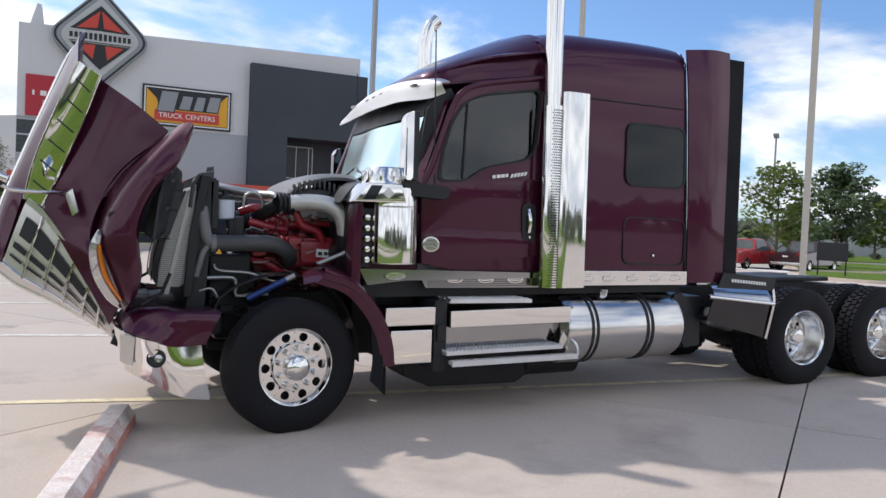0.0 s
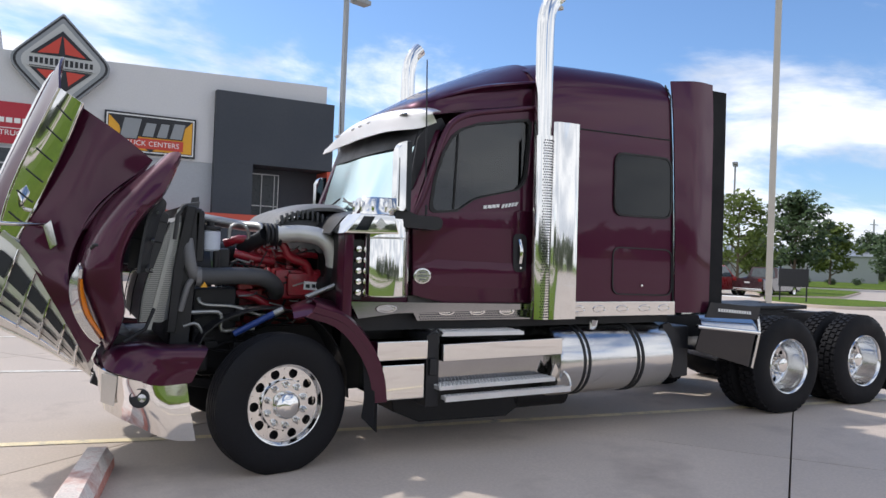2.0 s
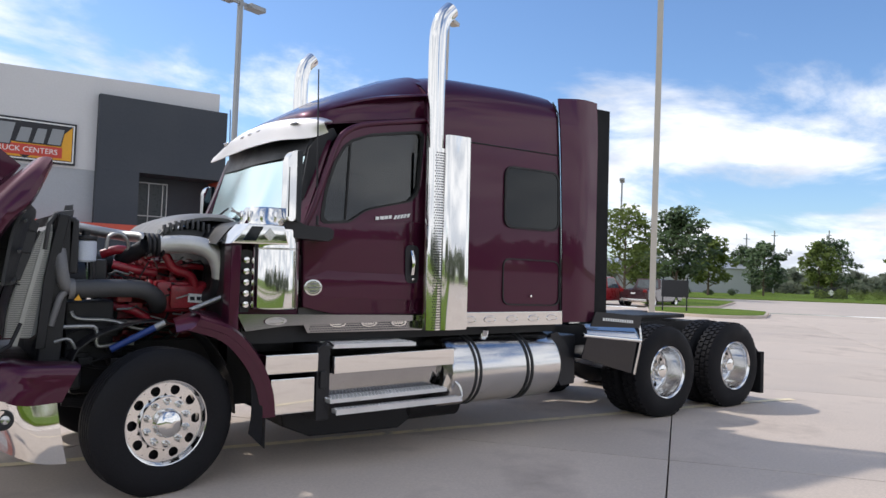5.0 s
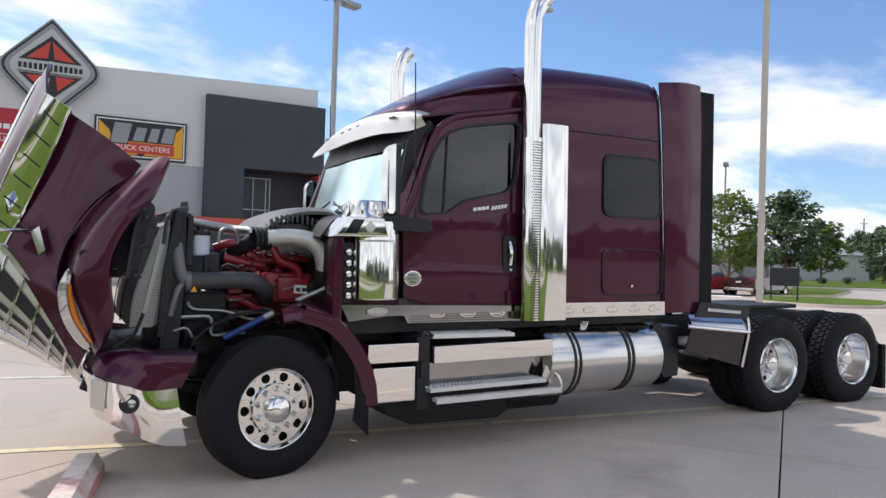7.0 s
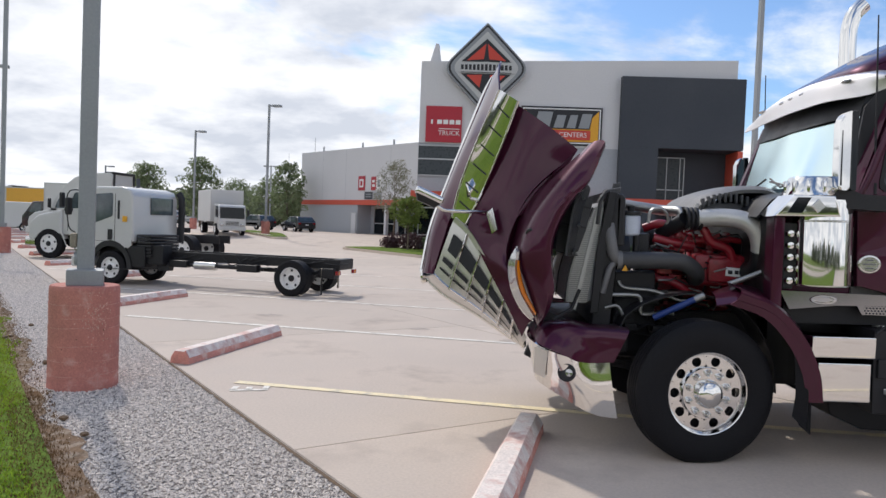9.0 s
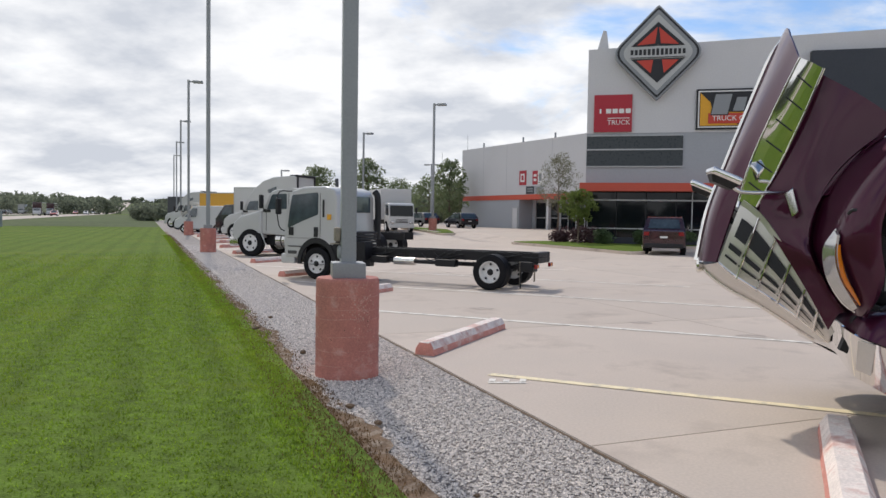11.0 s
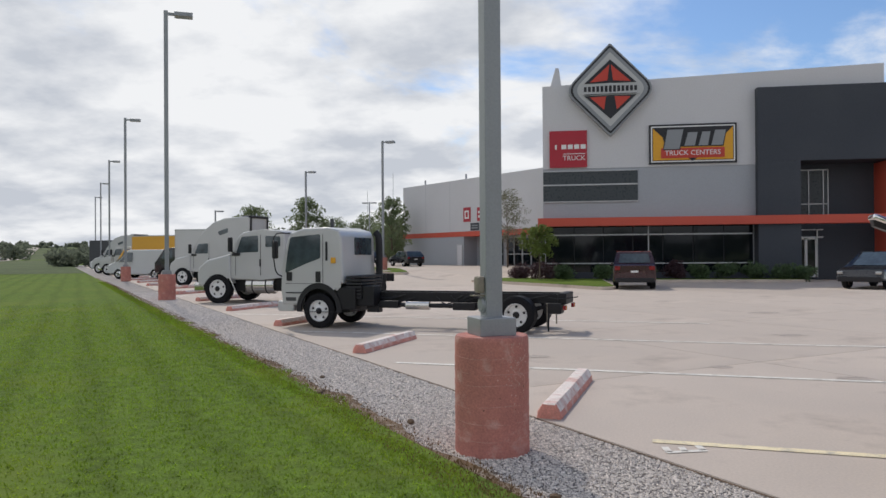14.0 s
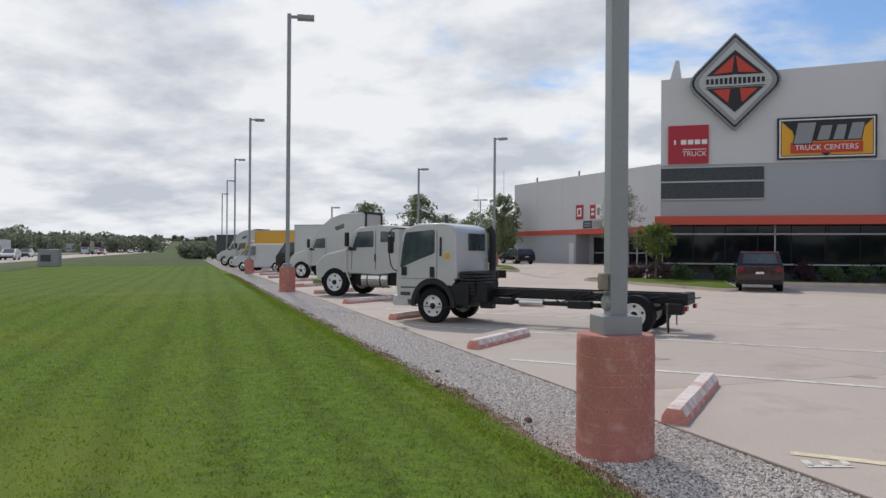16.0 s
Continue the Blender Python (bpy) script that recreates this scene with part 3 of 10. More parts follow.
def dealership():
    b = thing("dealership_building", (6, FY, 0), "two-storey grey and charcoal truck dealership with an orange band", "building")
    bm = bmesh.new()
    # upper wall with a parapet that rises gently to one end
    prism(bm, [(-3.7, 6.6), (8.25, 6.6), (8.25, 10.9), (15.05, 10.9), (15.05, 12.05), (-3.7, 11.5)], FY, FY + 18)
    part("upper_wall", bm, "wall_light", b, "pale grey upper wall with a rising parapet", smooth=0)
    bm = bmesh.new()
    box(bm, -3.7, 8.25, FY + 0.03, FY + 18, 3.67, 6.6)
    part("middle_wall", bm, "wall_mid", b, "mid grey wall above the shop windows", smooth=0)
    # charcoal block with a recessed entrance
    for q in ((8.25, 15.4, FY - 0.55, FY + 17, 6.7, 10.85), (8.25, 10.5, FY - 0.55, FY + 17, 0, 6.696), (10.503, 15.4, FY + 1.6, FY + 17, 0, 6.696)):
        bm = bmesh.new()
        box(bm, *q)
        part("charcoal_wall", bm, "wall_dark", b, "charcoal wall of the entrance block", smooth=0)
    bm = bmesh.new()
    box(bm, 15.1, 15.4, FY - 0.52, FY + 1.6, 0, 6.66)
    part("entrance_cheek", bm, "orange", b, "orange wall of the recessed entrance", smooth=0)
    bm = bmesh.new()
    box(bm, -4.0, 15.5, FY - 0.75, FY + 0.3, 3.19, 3.67, 0.01)
    part("orange_band", bm, "orange", b, "orange band canopy over the windows")
    bm = bmesh.new()
    box(bm, -4.0, -3.69, FY + 0.3, FY + 6, 3.19, 3.67, 0.01)
    part("orange_band_return", bm, "orange", b)
    # ribbon window
    bm = bmesh.new()
    box(bm, -3.68, 1.75, FY - 0.02, FY + 0.05, 4.68, 6.42)
    rw = part("ribbon_window", bm, "band_glass", b, "grey tinted ribbon window", smooth=0)
    bm = bmesh.new()
    box(bm, -3.68, 1.75, FY - 0.06, FY, 5.60, 5.68)
    box(bm, -3.70, 1.77, FY - 0.06, FY, 6.42, 6.48)
    box(bm, -3.70, 1.77, FY - 0.06, FY, 4.62, 4.68)
    part("glazing_bar", bm, "frame_grey", rw, smooth=0)
    # shop front
    panes = [-3.6, -1.9, -0.2, 1.5, 3.2, 4.9, 6.6, 8.2]
    for x0, x1 in zip(panes, panes[1:]):
        bm = bmesh.new()
        box(bm, x0 + 0.03, x1 - 0.03, FY + 0.5, FY + 0.53, 0.5, 2.66)
        part("shop_pane", bm, "dark_glass", b, smooth=0)
        bm = bmesh.new()
        box(bm, x0 + 0.03, x1 - 0.03, FY + 0.5, FY + 0.53, 2.74, 3.19)
        part("transom_pane", bm, "dark_glass", b, smooth=0)
    for q in ((-3.65, 8.25, 2.66, 2.74), (-3.65, 8.25, 0.98, 1.05), (2.35, 2.41, 0.3, 3.19), (8.2, 8.26, 0.3, 3.19), (-3.62, -3.56, 0.3, 3.19)):
        bm = bmesh.new()
        box(bm, q[0], q[1], FY + 0.44, FY + 0.5, q[2], q[3])
        part("mullion", bm, "frame_grey", b, smooth=0)
    bm = bmesh.new()
    box(bm, -3.65, 8.25, FY + 0.42, FY + 0.7, 0, 0.5)
    part("plinth", bm, "wall_dark", b, smooth=0)
    bm = bmesh.new()
    box(bm, -3.65, 8.25, FY + 0.56, FY + 16, 0, 3.66)
    part("shop_core", bm, "sign_black", b, smooth=0)
    # entrance glazing
    bm = bmesh.new()
    box(bm, 10.75, 12.55, FY + 1.5, FY + 1.58, 3.68, 6.35)
    ew = part("entrance_window", bm, "band_glass", b, smooth=0)
    bm = bmesh.new()
    for x in (10.72, 11.5, 12.3, 12.55):
        box(bm, x, x + 0.05, FY + 1.43, FY + 1.5, 3.68, 6.35)
    for z in (4.35, 6.32):
        box(bm, 10.72, 12.6, FY + 1.43, FY + 1.5, z, z + 0.06)
    part("window_frame", bm, "frame_grey", ew, smooth=0)
    for x0 in (10.78, 11.36):
        bm = bmesh.new()
        box(bm, x0 + 0.05, x0 + 0.53, FY + 1.52, FY + 1.56, 0.3, 2.35)
        d = part("entrance_door", bm, "dark_glass", b, "glazed entrance door in a pale frame", smooth=0)
        bm = bmesh.new()
        for (a, c, e, f) in ((x0, x0 + 0.07, 0.15, 2.42), (x0 + 0.5, x0 + 0.57, 0.15, 2.42), (x0, x0 + 0.57, 0.15, 0.34), (x0, x0 + 0.57, 2.33, 2.42)):
            box(bm, a, c, FY + 1.46, FY + 1.52, e, f)
        part("door_frame", bm, "sign_white", d, smooth=0)
    bm = bmesh.new()
    box(bm, 10.72, 12.3, FY + 1.44, FY + 1.52, 2.42, 2.5)
    box(bm, 10.72, 12.3, FY + 1.44, FY + 1.52, 2.86, 2.92)
    box(bm, 11.94, 12.0, FY + 1.44, FY + 1.52, 0.15, 2.9)
    part("transom_frame", bm, "frame_grey", b, smooth=0)
    # roof cone
    bm = bmesh.new()
    prism(bm, [(-3.3, 11.4), (-2.55, 11.4), (-2.72, 12.7), (-2.92, 12.75)], FY + 0.6, FY + 1.2, bev=0.03)
    part("roof_finial", bm, "wall_light", b, "pale pointed roof fin")
    return b


def wing():
    w = thing("workshop_wing", (-11.5, 72.4, 0), "long pale grey workshop wing with an orange stripe", "building")
    p0, d = Vector((-11.5, 72.4)), Vector((-0.69, 0.724)).normalized()
    n = Vector((-d.y, d.x))

    def slab(bm, a, b, z0, z1, out=0.0, deep=0.3):
        q = [p0 + d * a + n * out, p0 + d * b + n * out, p0 + d * b + n * (out - deep), p0 + d * a + n * (out - deep)]
        prism(bm, [tuple(v) for v in q], z0, z1, axis="z")
    for name, a, b, z0, z1, out, deep, m, lab in (
            ("upper_wall", -12, 11.9, 3.80, 8.95, 0, 14, "wall_light", "pale grey wall"), ("lower_wall", 0.7, 11.9, 0, 3.35, 0, 14, "wall_mid", "mid grey lower wall"),
            ("orange_stripe", -12, 11.93, 3.34, 3.82, 0.06, 14, "orange", "orange stripe"), ("recess_wall", -12, 0.7, 0, 3.35, -1.6, 12, "wall_mid", "")):
        bm = bmesh.new()
        slab(bm, a, b, z0, z1, out, deep)
        part(name, bm, m, w, lab, smooth=0)
    for a, b in ((-3.45, -0.1), (-6.2, -4.05), (-8.6, -6.35), (-11.2, -8.8)):
        bm = bmesh.new()
        slab(bm, a, b, 0.55, 3.05, -1.55, 0.05)
        door = part("service_door", bm, "dark_glass", w, "dark glazed service door", smooth=0)
        for q in ((b, b + 0.14, 0.4, 3.34), ((a + b) / 2 - 0.05, (a + b) / 2 + 0.05, 0.5, 3.05)):
            bm = bmesh.new()
            slab(bm, q[0], q[1], q[2], q[3], -1.48, 0.08)
            part("door_post", bm, "frame_grey", door, smooth=0)
        bm = bmesh.new()
        slab(bm, a, b, 1.55, 1.63, -1.5, 0.05)
        part("door_rail", bm, "frame_grey", door, smooth=0)
    bm = bmesh.new()
    slab(bm, -3.95, -3.65, 0.3, 3.35, -0.1, 0.3)
    part("canopy_post", bm, "wall_light", w, "pale post under the stripe", smooth=0)
    bm = bmesh.new()
    slab(bm, 0.95, 1.75, 0.45, 2.5, 0.04, 0.03)
    sd = part("side_door", bm, "wall_light", w, "pale grey steel side door", smooth=0)
    for q in ((0.87, 0.95, 0.45, 2.58), (1.75, 1.83, 0.45, 2.58), (0.95, 1.75, 2.5, 2.58)):
        bm = bmesh.new()
        slab(bm, *q, 0.06, 0.05)
        part("door_frame", bm, "frame_grey", sd, smooth=0)
    # panel joints of the wall
    for a in (-4.5, 3.0, 7.4):
        bm = bmesh.new()
        slab(bm, a, a + 0.03, 3.85, 8.9, 0.004, 0.01)
        part("panel_joint", bm, "wall_mid", w, smooth=0)
    for a, b, z0, z1, m, lab in ((-0.48, 0.65, 4.75, 6.15, "sign_red", "red brand plate"), (-2.40, -1.55, 4.75, 6.05, "sign_red", "red brand plate"), (-3.2, -2.40, 4.75, 6.05, "sign_white", "white brand plate"),
                                 (-1.85, -0.5, 3.88, 4.6, "wall_dark", "dark brand plate"), (-3.26, -1.86, 3.88, 4.6, "wall_mid", "grey brand plate")):
        bm = bmesh.new()
        slab(bm, a, b, z0, z1, 0.06, 0.05)
        pl = part("brand_plate", bm, m, w, lab, smooth=0)
        if lab == "white brand plate":
            bm = bmesh.new()
            slab(bm, a + 0.2, b - 0.2, z0 + 0.3, z1 - 0.3, 0.075, 0.01)
            part("plate_mark", bm, "sign_silver", pl, smooth=0)
        elif a == -0.48:
            # an open square ring in white
            for q in ((-0.25, -0.09, 5.05, 5.85), (0.27, 0.43, 5.05, 5.85), (-0.09, 0.27, 5.69, 5.85), (-0.09, 0.27, 5.05, 5.21)):
                bm = bmesh.new()
                slab(bm, *q, 0.075, 0.01)
                part("plate_mark", bm, "sign_white", pl, smooth=0)
        else:
            for k in range(2):
                bm = bmesh.new()
                slab(bm, a + 0.2, b - 0.2, z0 + (z1 - z0) * (0.25 + 0.32 * k), z0 + (z1 - z0) * (0.43 + 0.32 * k), 0.075, 0.01)
                part("plate_mark", bm, "sign_white" if m == "sign_red" else "sign_silver", pl, smooth=0)
    for a in (-4.25, 0.9, 8.2):
        bm = bmesh.new()
        c = p0 + d * a - n * 0.5
        tube(bm, [(c.x, c.y, 8.9), (c.x, c.y, 9.5)], 0.09, 8)
        part("roof_vent", bm, "pole_grey", w)
    return w


def sign_diamond():
    s = thing("diamond_sign", (0.2, FY - 0.5, 8.6), "silver diamond dealer sign with a red and black road emblem", "sign")
    cx, cz = 0.2, 11.09

    def corner(k):
        o = []
        for p, r in (((cx - 2.62 * k, cz), 0.75), ((cx, cz - 2.70 * k), 0.12), ((cx + 2.62 * k, cz), 0.75), ((cx, cz + 2.70 * k), 0.12)):
            o.append((p, r * k))
        pts = [q[0] for q in o]
        out = []
        for i, (p, r) in enumerate(o):
            p, a, b = Vector(p), Vector(pts[i - 1]), Vector(pts[(i + 1) % 4])
            st, en = p + (a - p).normalized() * r, p + (b - p).normalized() * r
            for j in range(6):
                t = j / 5
                out.append(tuple((1 - t) ** 2 * st + 2 * t * (1 - t) * p + t * t * en))
        return out
    for name, k, y, m in (("rim", 1.0, 0.0, "sign_silver"), ("black_line", 0.955, -0.02, "sign_black"), ("silver_field", 0.90, -0.04, "sign_silver"), ("pale_field", 0.80, -0.06, "sign_pale")):
        bm = bmesh.new()
        prism(bm, corner(k), FY - 0.45 + y, FY - (0.0 if k == 1.0 else 0.44))
        part(name, bm, m, s, smooth=0)
    y0, y1 = FY - 0.545, FY - 0.50
    k = 0.70
    bm = bmesh.new()
    prism(bm, [(cx - 2.1 * k, cz + 0.36), (cx, cz + 2.45 * k), (cx + 2.1 * k, cz + 0.36)], y0, y1)
    prism(bm, [(cx - 2.1 * k, cz - 0.36), (cx + 2.1 * k, cz - 0.36), (cx, cz - 2.45 * k)], y0, y1)
    part("emblem_ground", bm, "sign_black", s, smooth=0)
    wedges = ([(cx - 1.15, cz + 0.42), (cx - 0.04, cz + 1.42), (cx - 0.16, cz + 0.50)], [(cx + 1.15, cz + 0.42), (cx + 0.16, cz + 0.50), (cx + 0.04, cz + 1.42)],
              [(cx - 1.15, cz - 0.45), (cx - 0.24, cz - 0.42), (cx - 0.36, cz - 1.18)], [(cx + 1.15, cz - 0.45), (cx + 0.36, cz - 1.18), (cx + 0.24, cz - 0.42)])
    for q in wedges:
        bm = bmesh.new()
        prism(bm, q, y0 - 0.02, y0 - 0.004)
        part("red_wedge", bm, "sign_orange_red", s, smooth=0)
    # the name, as plain upright bars
    for i in range(13):
        x = cx - 1.42 + i * 0.237
        h = 0.19 - 0.05 * abs(i - 6) / 6
        bm = bmesh.new()
        box(bm, x - 0.08, x + 0.08, y0 - 0.03, y0 - 0.022, cz + 0.02 - h, cz + 0.02 + h)
        part("name_bar", bm, "sign_black", s, smooth=0)
    bm = bmesh.new()
    box(bm, cx - 1.5, cx + 1.5, y0 - 0.03, y0 - 0.022, cz - 0.30, cz - 0.26)
    part("name_line", bm, "sign_black", s, smooth=0)
    bm = bmesh.new()
    prism(bm, [(cx - 1.62, cz - 0.32), (cx + 1.62, cz - 0.32), (cx + 1.62, cz + 0.22), (cx, cz + 0.36), (cx - 1.62, cz + 0.22)], y0 - 0.02, y0 - 0.004)
    part("name_band", bm, "sign_pale", s, smooth=0)


def sign_red():
    s = thing("red_dealer_sign", (-2.2, FY - 0.1, 6.65), "square crimson dealer sign with white lettering", "sign")
    bm = bmesh.new()
    box(bm, -3.3, -1.13, FY - 0.14, FY, 6.66, 8.82, 0.01)
    part("panel", bm, "sign_red", s)
    for i in range(5):
        x = -2.98 + i * 0.37
        bm = bmesh.new()
        box(bm, x, x + (0.10 if i == 0 else 0.29), FY - 0.16, FY - 0.145, 7.74, 8.0)
        part("name_bar", bm, "sign_white", s, smooth=0)
    bm = bmesh.new()
    box(bm, -2.5, -1.25, FY - 0.16, FY - 0.145, 7.44, 7.48)
    part("name_line", bm, "sign_white", s, smooth=0)
    part("words", moved(text_mesh("TRUCK", 0.40), (-1.88, FY - 0.152, 7.2)), "sign_white", s, smooth=0)


def sign_yellow():
    s = thing("yellow_dealer_sign", (4.8, FY - 0.1, 6.73), "yellow and black dealer sign with a red band and silver name", "sign")
    x0, x1, z0, z1 = 2.4, 7.23, 6.73, 9.0
    for name, inset, y, m in (("frame", 0.0, -0.12, "sign_black"), ("white_line", 0.10, -0.13, "sign_white"), ("black_line", 0.17, -0.14, "sign_black"), ("yellow_field", 0.21, -0.15, "sign_yellow")):
        bm = bmesh.new()
        box(bm, x0 + inset, x1 - inset, FY + y - 0.01, FY if inset == 0 else FY + y, z0 + inset, z1 - inset)
        part(name, bm, m, s, smooth=0)
    bm = bmesh.new()
    prism(bm, [(x0 + 0.21, z1 - 0.21), (x1 - 0.21, z1 - 0.21), (x1 - 0.85, z1 - 0.85), (6.35, 7.70), (3.30, 7.70), (x0 + 0.75, z1 - 0.75)], FY - 0.18, FY - 0.165)
    part("dark_wedge", bm, "sign_black", s, smooth=0)
    bm = bmesh.new()
    prism(bm, [(4.55, 7.05), (5.05, 7.05), (4.8, 6.86)], FY - 0.18, FY - 0.165)
    part("dark_point", bm, "sign_black", s, smooth=0)
    bm = bmesh.new()
    box(bm, 3.05, 6.55, FY - 0.205, FY - 0.185, 7.05, 7.62)
    part("red_band", bm, "sign_orange_red", s, smooth=0)
    part("words", moved(text_mesh("TRUCK CENTERS", 0.40), (4.8, FY - 0.22, 7.33)), "sign_white", s, smooth=0)
    # the name as one plain slanted silver slab per character
    for a, w, h0, h1 in ((3.20, 1.10, 7.56, 8.68), (4.34, 0.74, 7.74, 8.50), (5.12, 0.66, 7.74, 8.52), (5.82, 0.80, 7.74, 8.60)):
        bm = bmesh.new()
        prism(bm, [(a, h0), (a + w * 0.78, h0), (a + w, h1), (a + 0.22, h1)], FY - 0.23, FY - 0.21)
        part("name_slab", bm, "sign_silver", s, "slanted silver name shape", smooth=0)
        bm = bmesh.new()
        prism(bm, [(a - 0.05, h0 - 0.05), (a + w * 0.78 + 0.05, h0 - 0.05), (a + w + 0.05, h1 + 0.05), (a + 0.17, h1 + 0.05)], FY - 0.208, FY - 0.19)
        part("name_shadow", bm, "sign_black", s, smooth=0)


dealership()
wing()
sign_diamond()
sign_red()
sign_yellow()


# ---- lamp posts ----
def lamp_post(x, y, top=10.75, base=True, heads=1, colour="pole_grey", near=False, turn=0.0, w=0.074):
    z = gz(x, y)
    lab = "square grey steel lamp post on a painted red concrete base" if base else "tall steel lamp post with flat lamp heads"
    p = thing("lamp_post", (x, y, z), lab, "lamp post", "lamp posts")
    seg = 40 if near else 20
    z1 = z
    if base:
        bm = bmesh.new()
        lathe(bm, [(0.0, z - 0.1), (0.310, z - 0.1), (0.310, z + 0.02)] + [(0.308 + (0.0022 if i % 5 == 1 else 0.0) - (0.0015 if i % 5 == 2 else 0.0), z + 0.10 + 0.042 * i) for i in range(19)] + [(0.307, z + 0.905), (0.306, z + 0.932), (0.296, z + 0.951), (0.0, z + 0.955)], (x, y, 0), "z", seg)
        cb = part("concrete_base", bm, "base_red", p, "round concrete base painted faded red")
        if near:
            rr = random.Random(3)
            for z_ in (0.14, 0.27, 0.40, 0.57, 0.66, 0.79):
                a_ = rr.uniform(0, 6.28)
                for _ in range(3):
                    bm = bmesh.new()
                    span, rise = rr.uniform(1.2, 2.2), rr.uniform(-0.02, 0.02)
                    rows_ = []
                    for i in range(41):
                        q = a_ + span * i / 40
                        h_ = 0.0045 * max(0.0, math.sin(math.pi * i / 40)) ** 0.4 * rr.uniform(0.15, 1.0) + 0.0004
                        zc = z + z_ + rise * i / 40 + 0.004 * math.sin(q * 4) + rr.uniform(-0.0012, 0.0012)
                        rows_.append([bm.verts.new((x + 0.3115 * math.cos(q), y + 0.3115 * math.sin(q), zc + k_ * h_)) for k_ in (-1, 1)])
                    for r0, r1 in zip(rows_, rows_[1:]):
                        bm.faces.new((r0[0], r1[0], r1[1], r0[1]))
                    part("worn_seam", bm, "seam_pale", cb)
                    a_ += span + rr.uniform(0.0, 0.4)
            bm = bmesh.new()
            for _ in range(150):
                q, z_, s_ = rr.gauss(-0.75, 0.22), z + min(0.9, rr.gauss(0.66, 0.13)), rr.uniform(0.002, 0.0075)
                bm.faces.new([bm.verts.new((x + 0.3114 * math.cos(q + s_ * 3.2 * math.cos(e) * rr.uniform(0.4, 1.2)), y + 0.3114 * math.sin(q + s_ * 3.2 * math.cos(e)), z_ + s_ * rr.uniform(0.6, 1.6) * math.sin(e))) for e in (k_ * math.pi / 3.5 for k_ in range(7))])
            tagged(part("worn_patch", bm, "worn_paint", cb, "chipped paint showing pale concrete", smooth=0), kind="stuff")
            for _ in range(22):
                q, z_, s_ = rr.uniform(0, 6.28), z + rr.uniform(0.2, 0.9), rr.uniform(0.003, 0.008)
                bm = bmesh.new()
                bm.faces.new([bm.verts.new((x + 0.3112 * math.cos(q + s_ * 3.2 * math.cos(e)), y + 0.3112 * math.sin(q + s_ * 3.2 * math.cos(e)), z_ + s_ * math.sin(e))) for e in (k_ * math.pi / 3.5 for k_ in range(7))])
                part("pit", bm, "soil", cb, smooth=0)
        bm = bmesh.new()
        r = pose(x, y, 0, 0, 0, turn)
        box(bm, -0.160, 0.160, -0.160, 0.160, z + 0.95, z + 1.10, 0.012, r)
        part("base_cover", bm, colour, p)
        z1 = z + 1.08
    bm = bmesh.new()
    r = pose(x, y, 0, 0, 0, turn)
    box(bm, -w, w, -w, w, z1, z + top, 0.012 if near else 0, r)
    part("post", bm, colour, p)
    for k in range(heads):
        sgn = 1 if k == 0 else -1
        bm = bmesh.new()
        box(bm, min(0, sgn * 0.35), max(0, sgn * 0.35), -0.04, 0.04, z + top - 0.16, z + top - 0.06, 0, r)
        part("arm", bm, colour, p)
        bm = bmesh.new()
        a, b = sorted((sgn * 0.3, sgn * 0.95))
        box(bm, a, b, -0.2, 0.2, z + top - 0.2, z + top - 0.04, 0.02, r)
        part("lamp_head", bm, colour, p)
    if near:
        bm = bmesh.new()
        box(bm, -w - 0.065, -w, -0.055, 0.055, z + 1.30, z + 1.44, 0.02, r)
        part("outlet_box", bm, "weathered", p, "weathered outlet box")
        bm = bmesh.new()
        lathe(bm, [(0.0, -w - 0.03), (0.055, -w - 0.028), (0.068, -w - 0.012), (0.068, -w)], (0, 0, z + 1.20), "x", 20)
        for v in bm.verts:
            v.co = r @ v.co
        part("round_cover", bm, "pole_grey", p, "round grey cover plate")
        bm = bmesh.new()
        box(bm, -w - 0.10, -w, -0.04, 0.04, z + 1.275, z + 1.285, 0, r)
        part("outlet_flap", bm, "weathered", p)
    return p


PB, PD = Vector((-3.395, 7.42)), Vector((-27.6, 38.6)) / 2
for k in range(6):
    q = PB + PD * k
    lamp_post(q.x, q.y, near=k == 0, turn=27)
for x, y, top, base, heads, colour, turn in (
        (8.86, 24.6, 10.5, False, 2, "pole_grey", 20), (20.5, 16.6, 13.0, False, 1, "pole_tan", 35), (19.0, 27.0, 13.0, False, 1, "pole_tan", 30),
        (-15.6, 54.3, 9.55, True, 1, "pole_grey", -10), (-25.0, 64.2, 8.65, True, 1, "pole_grey", -10), (-41.3, 80.0, 6.5, False, 1, "pole_grey", 0), (-27.2, 95.0, 8.0, False, 2, "pole_grey", 0), (47.0, 41.2, 9.9, False, 2, "pole_grey", 40)):
    lamp_post(x, y, top, base, heads, colour, turn=turn, w=0.094 if colour == "pole_tan" else 0.068)


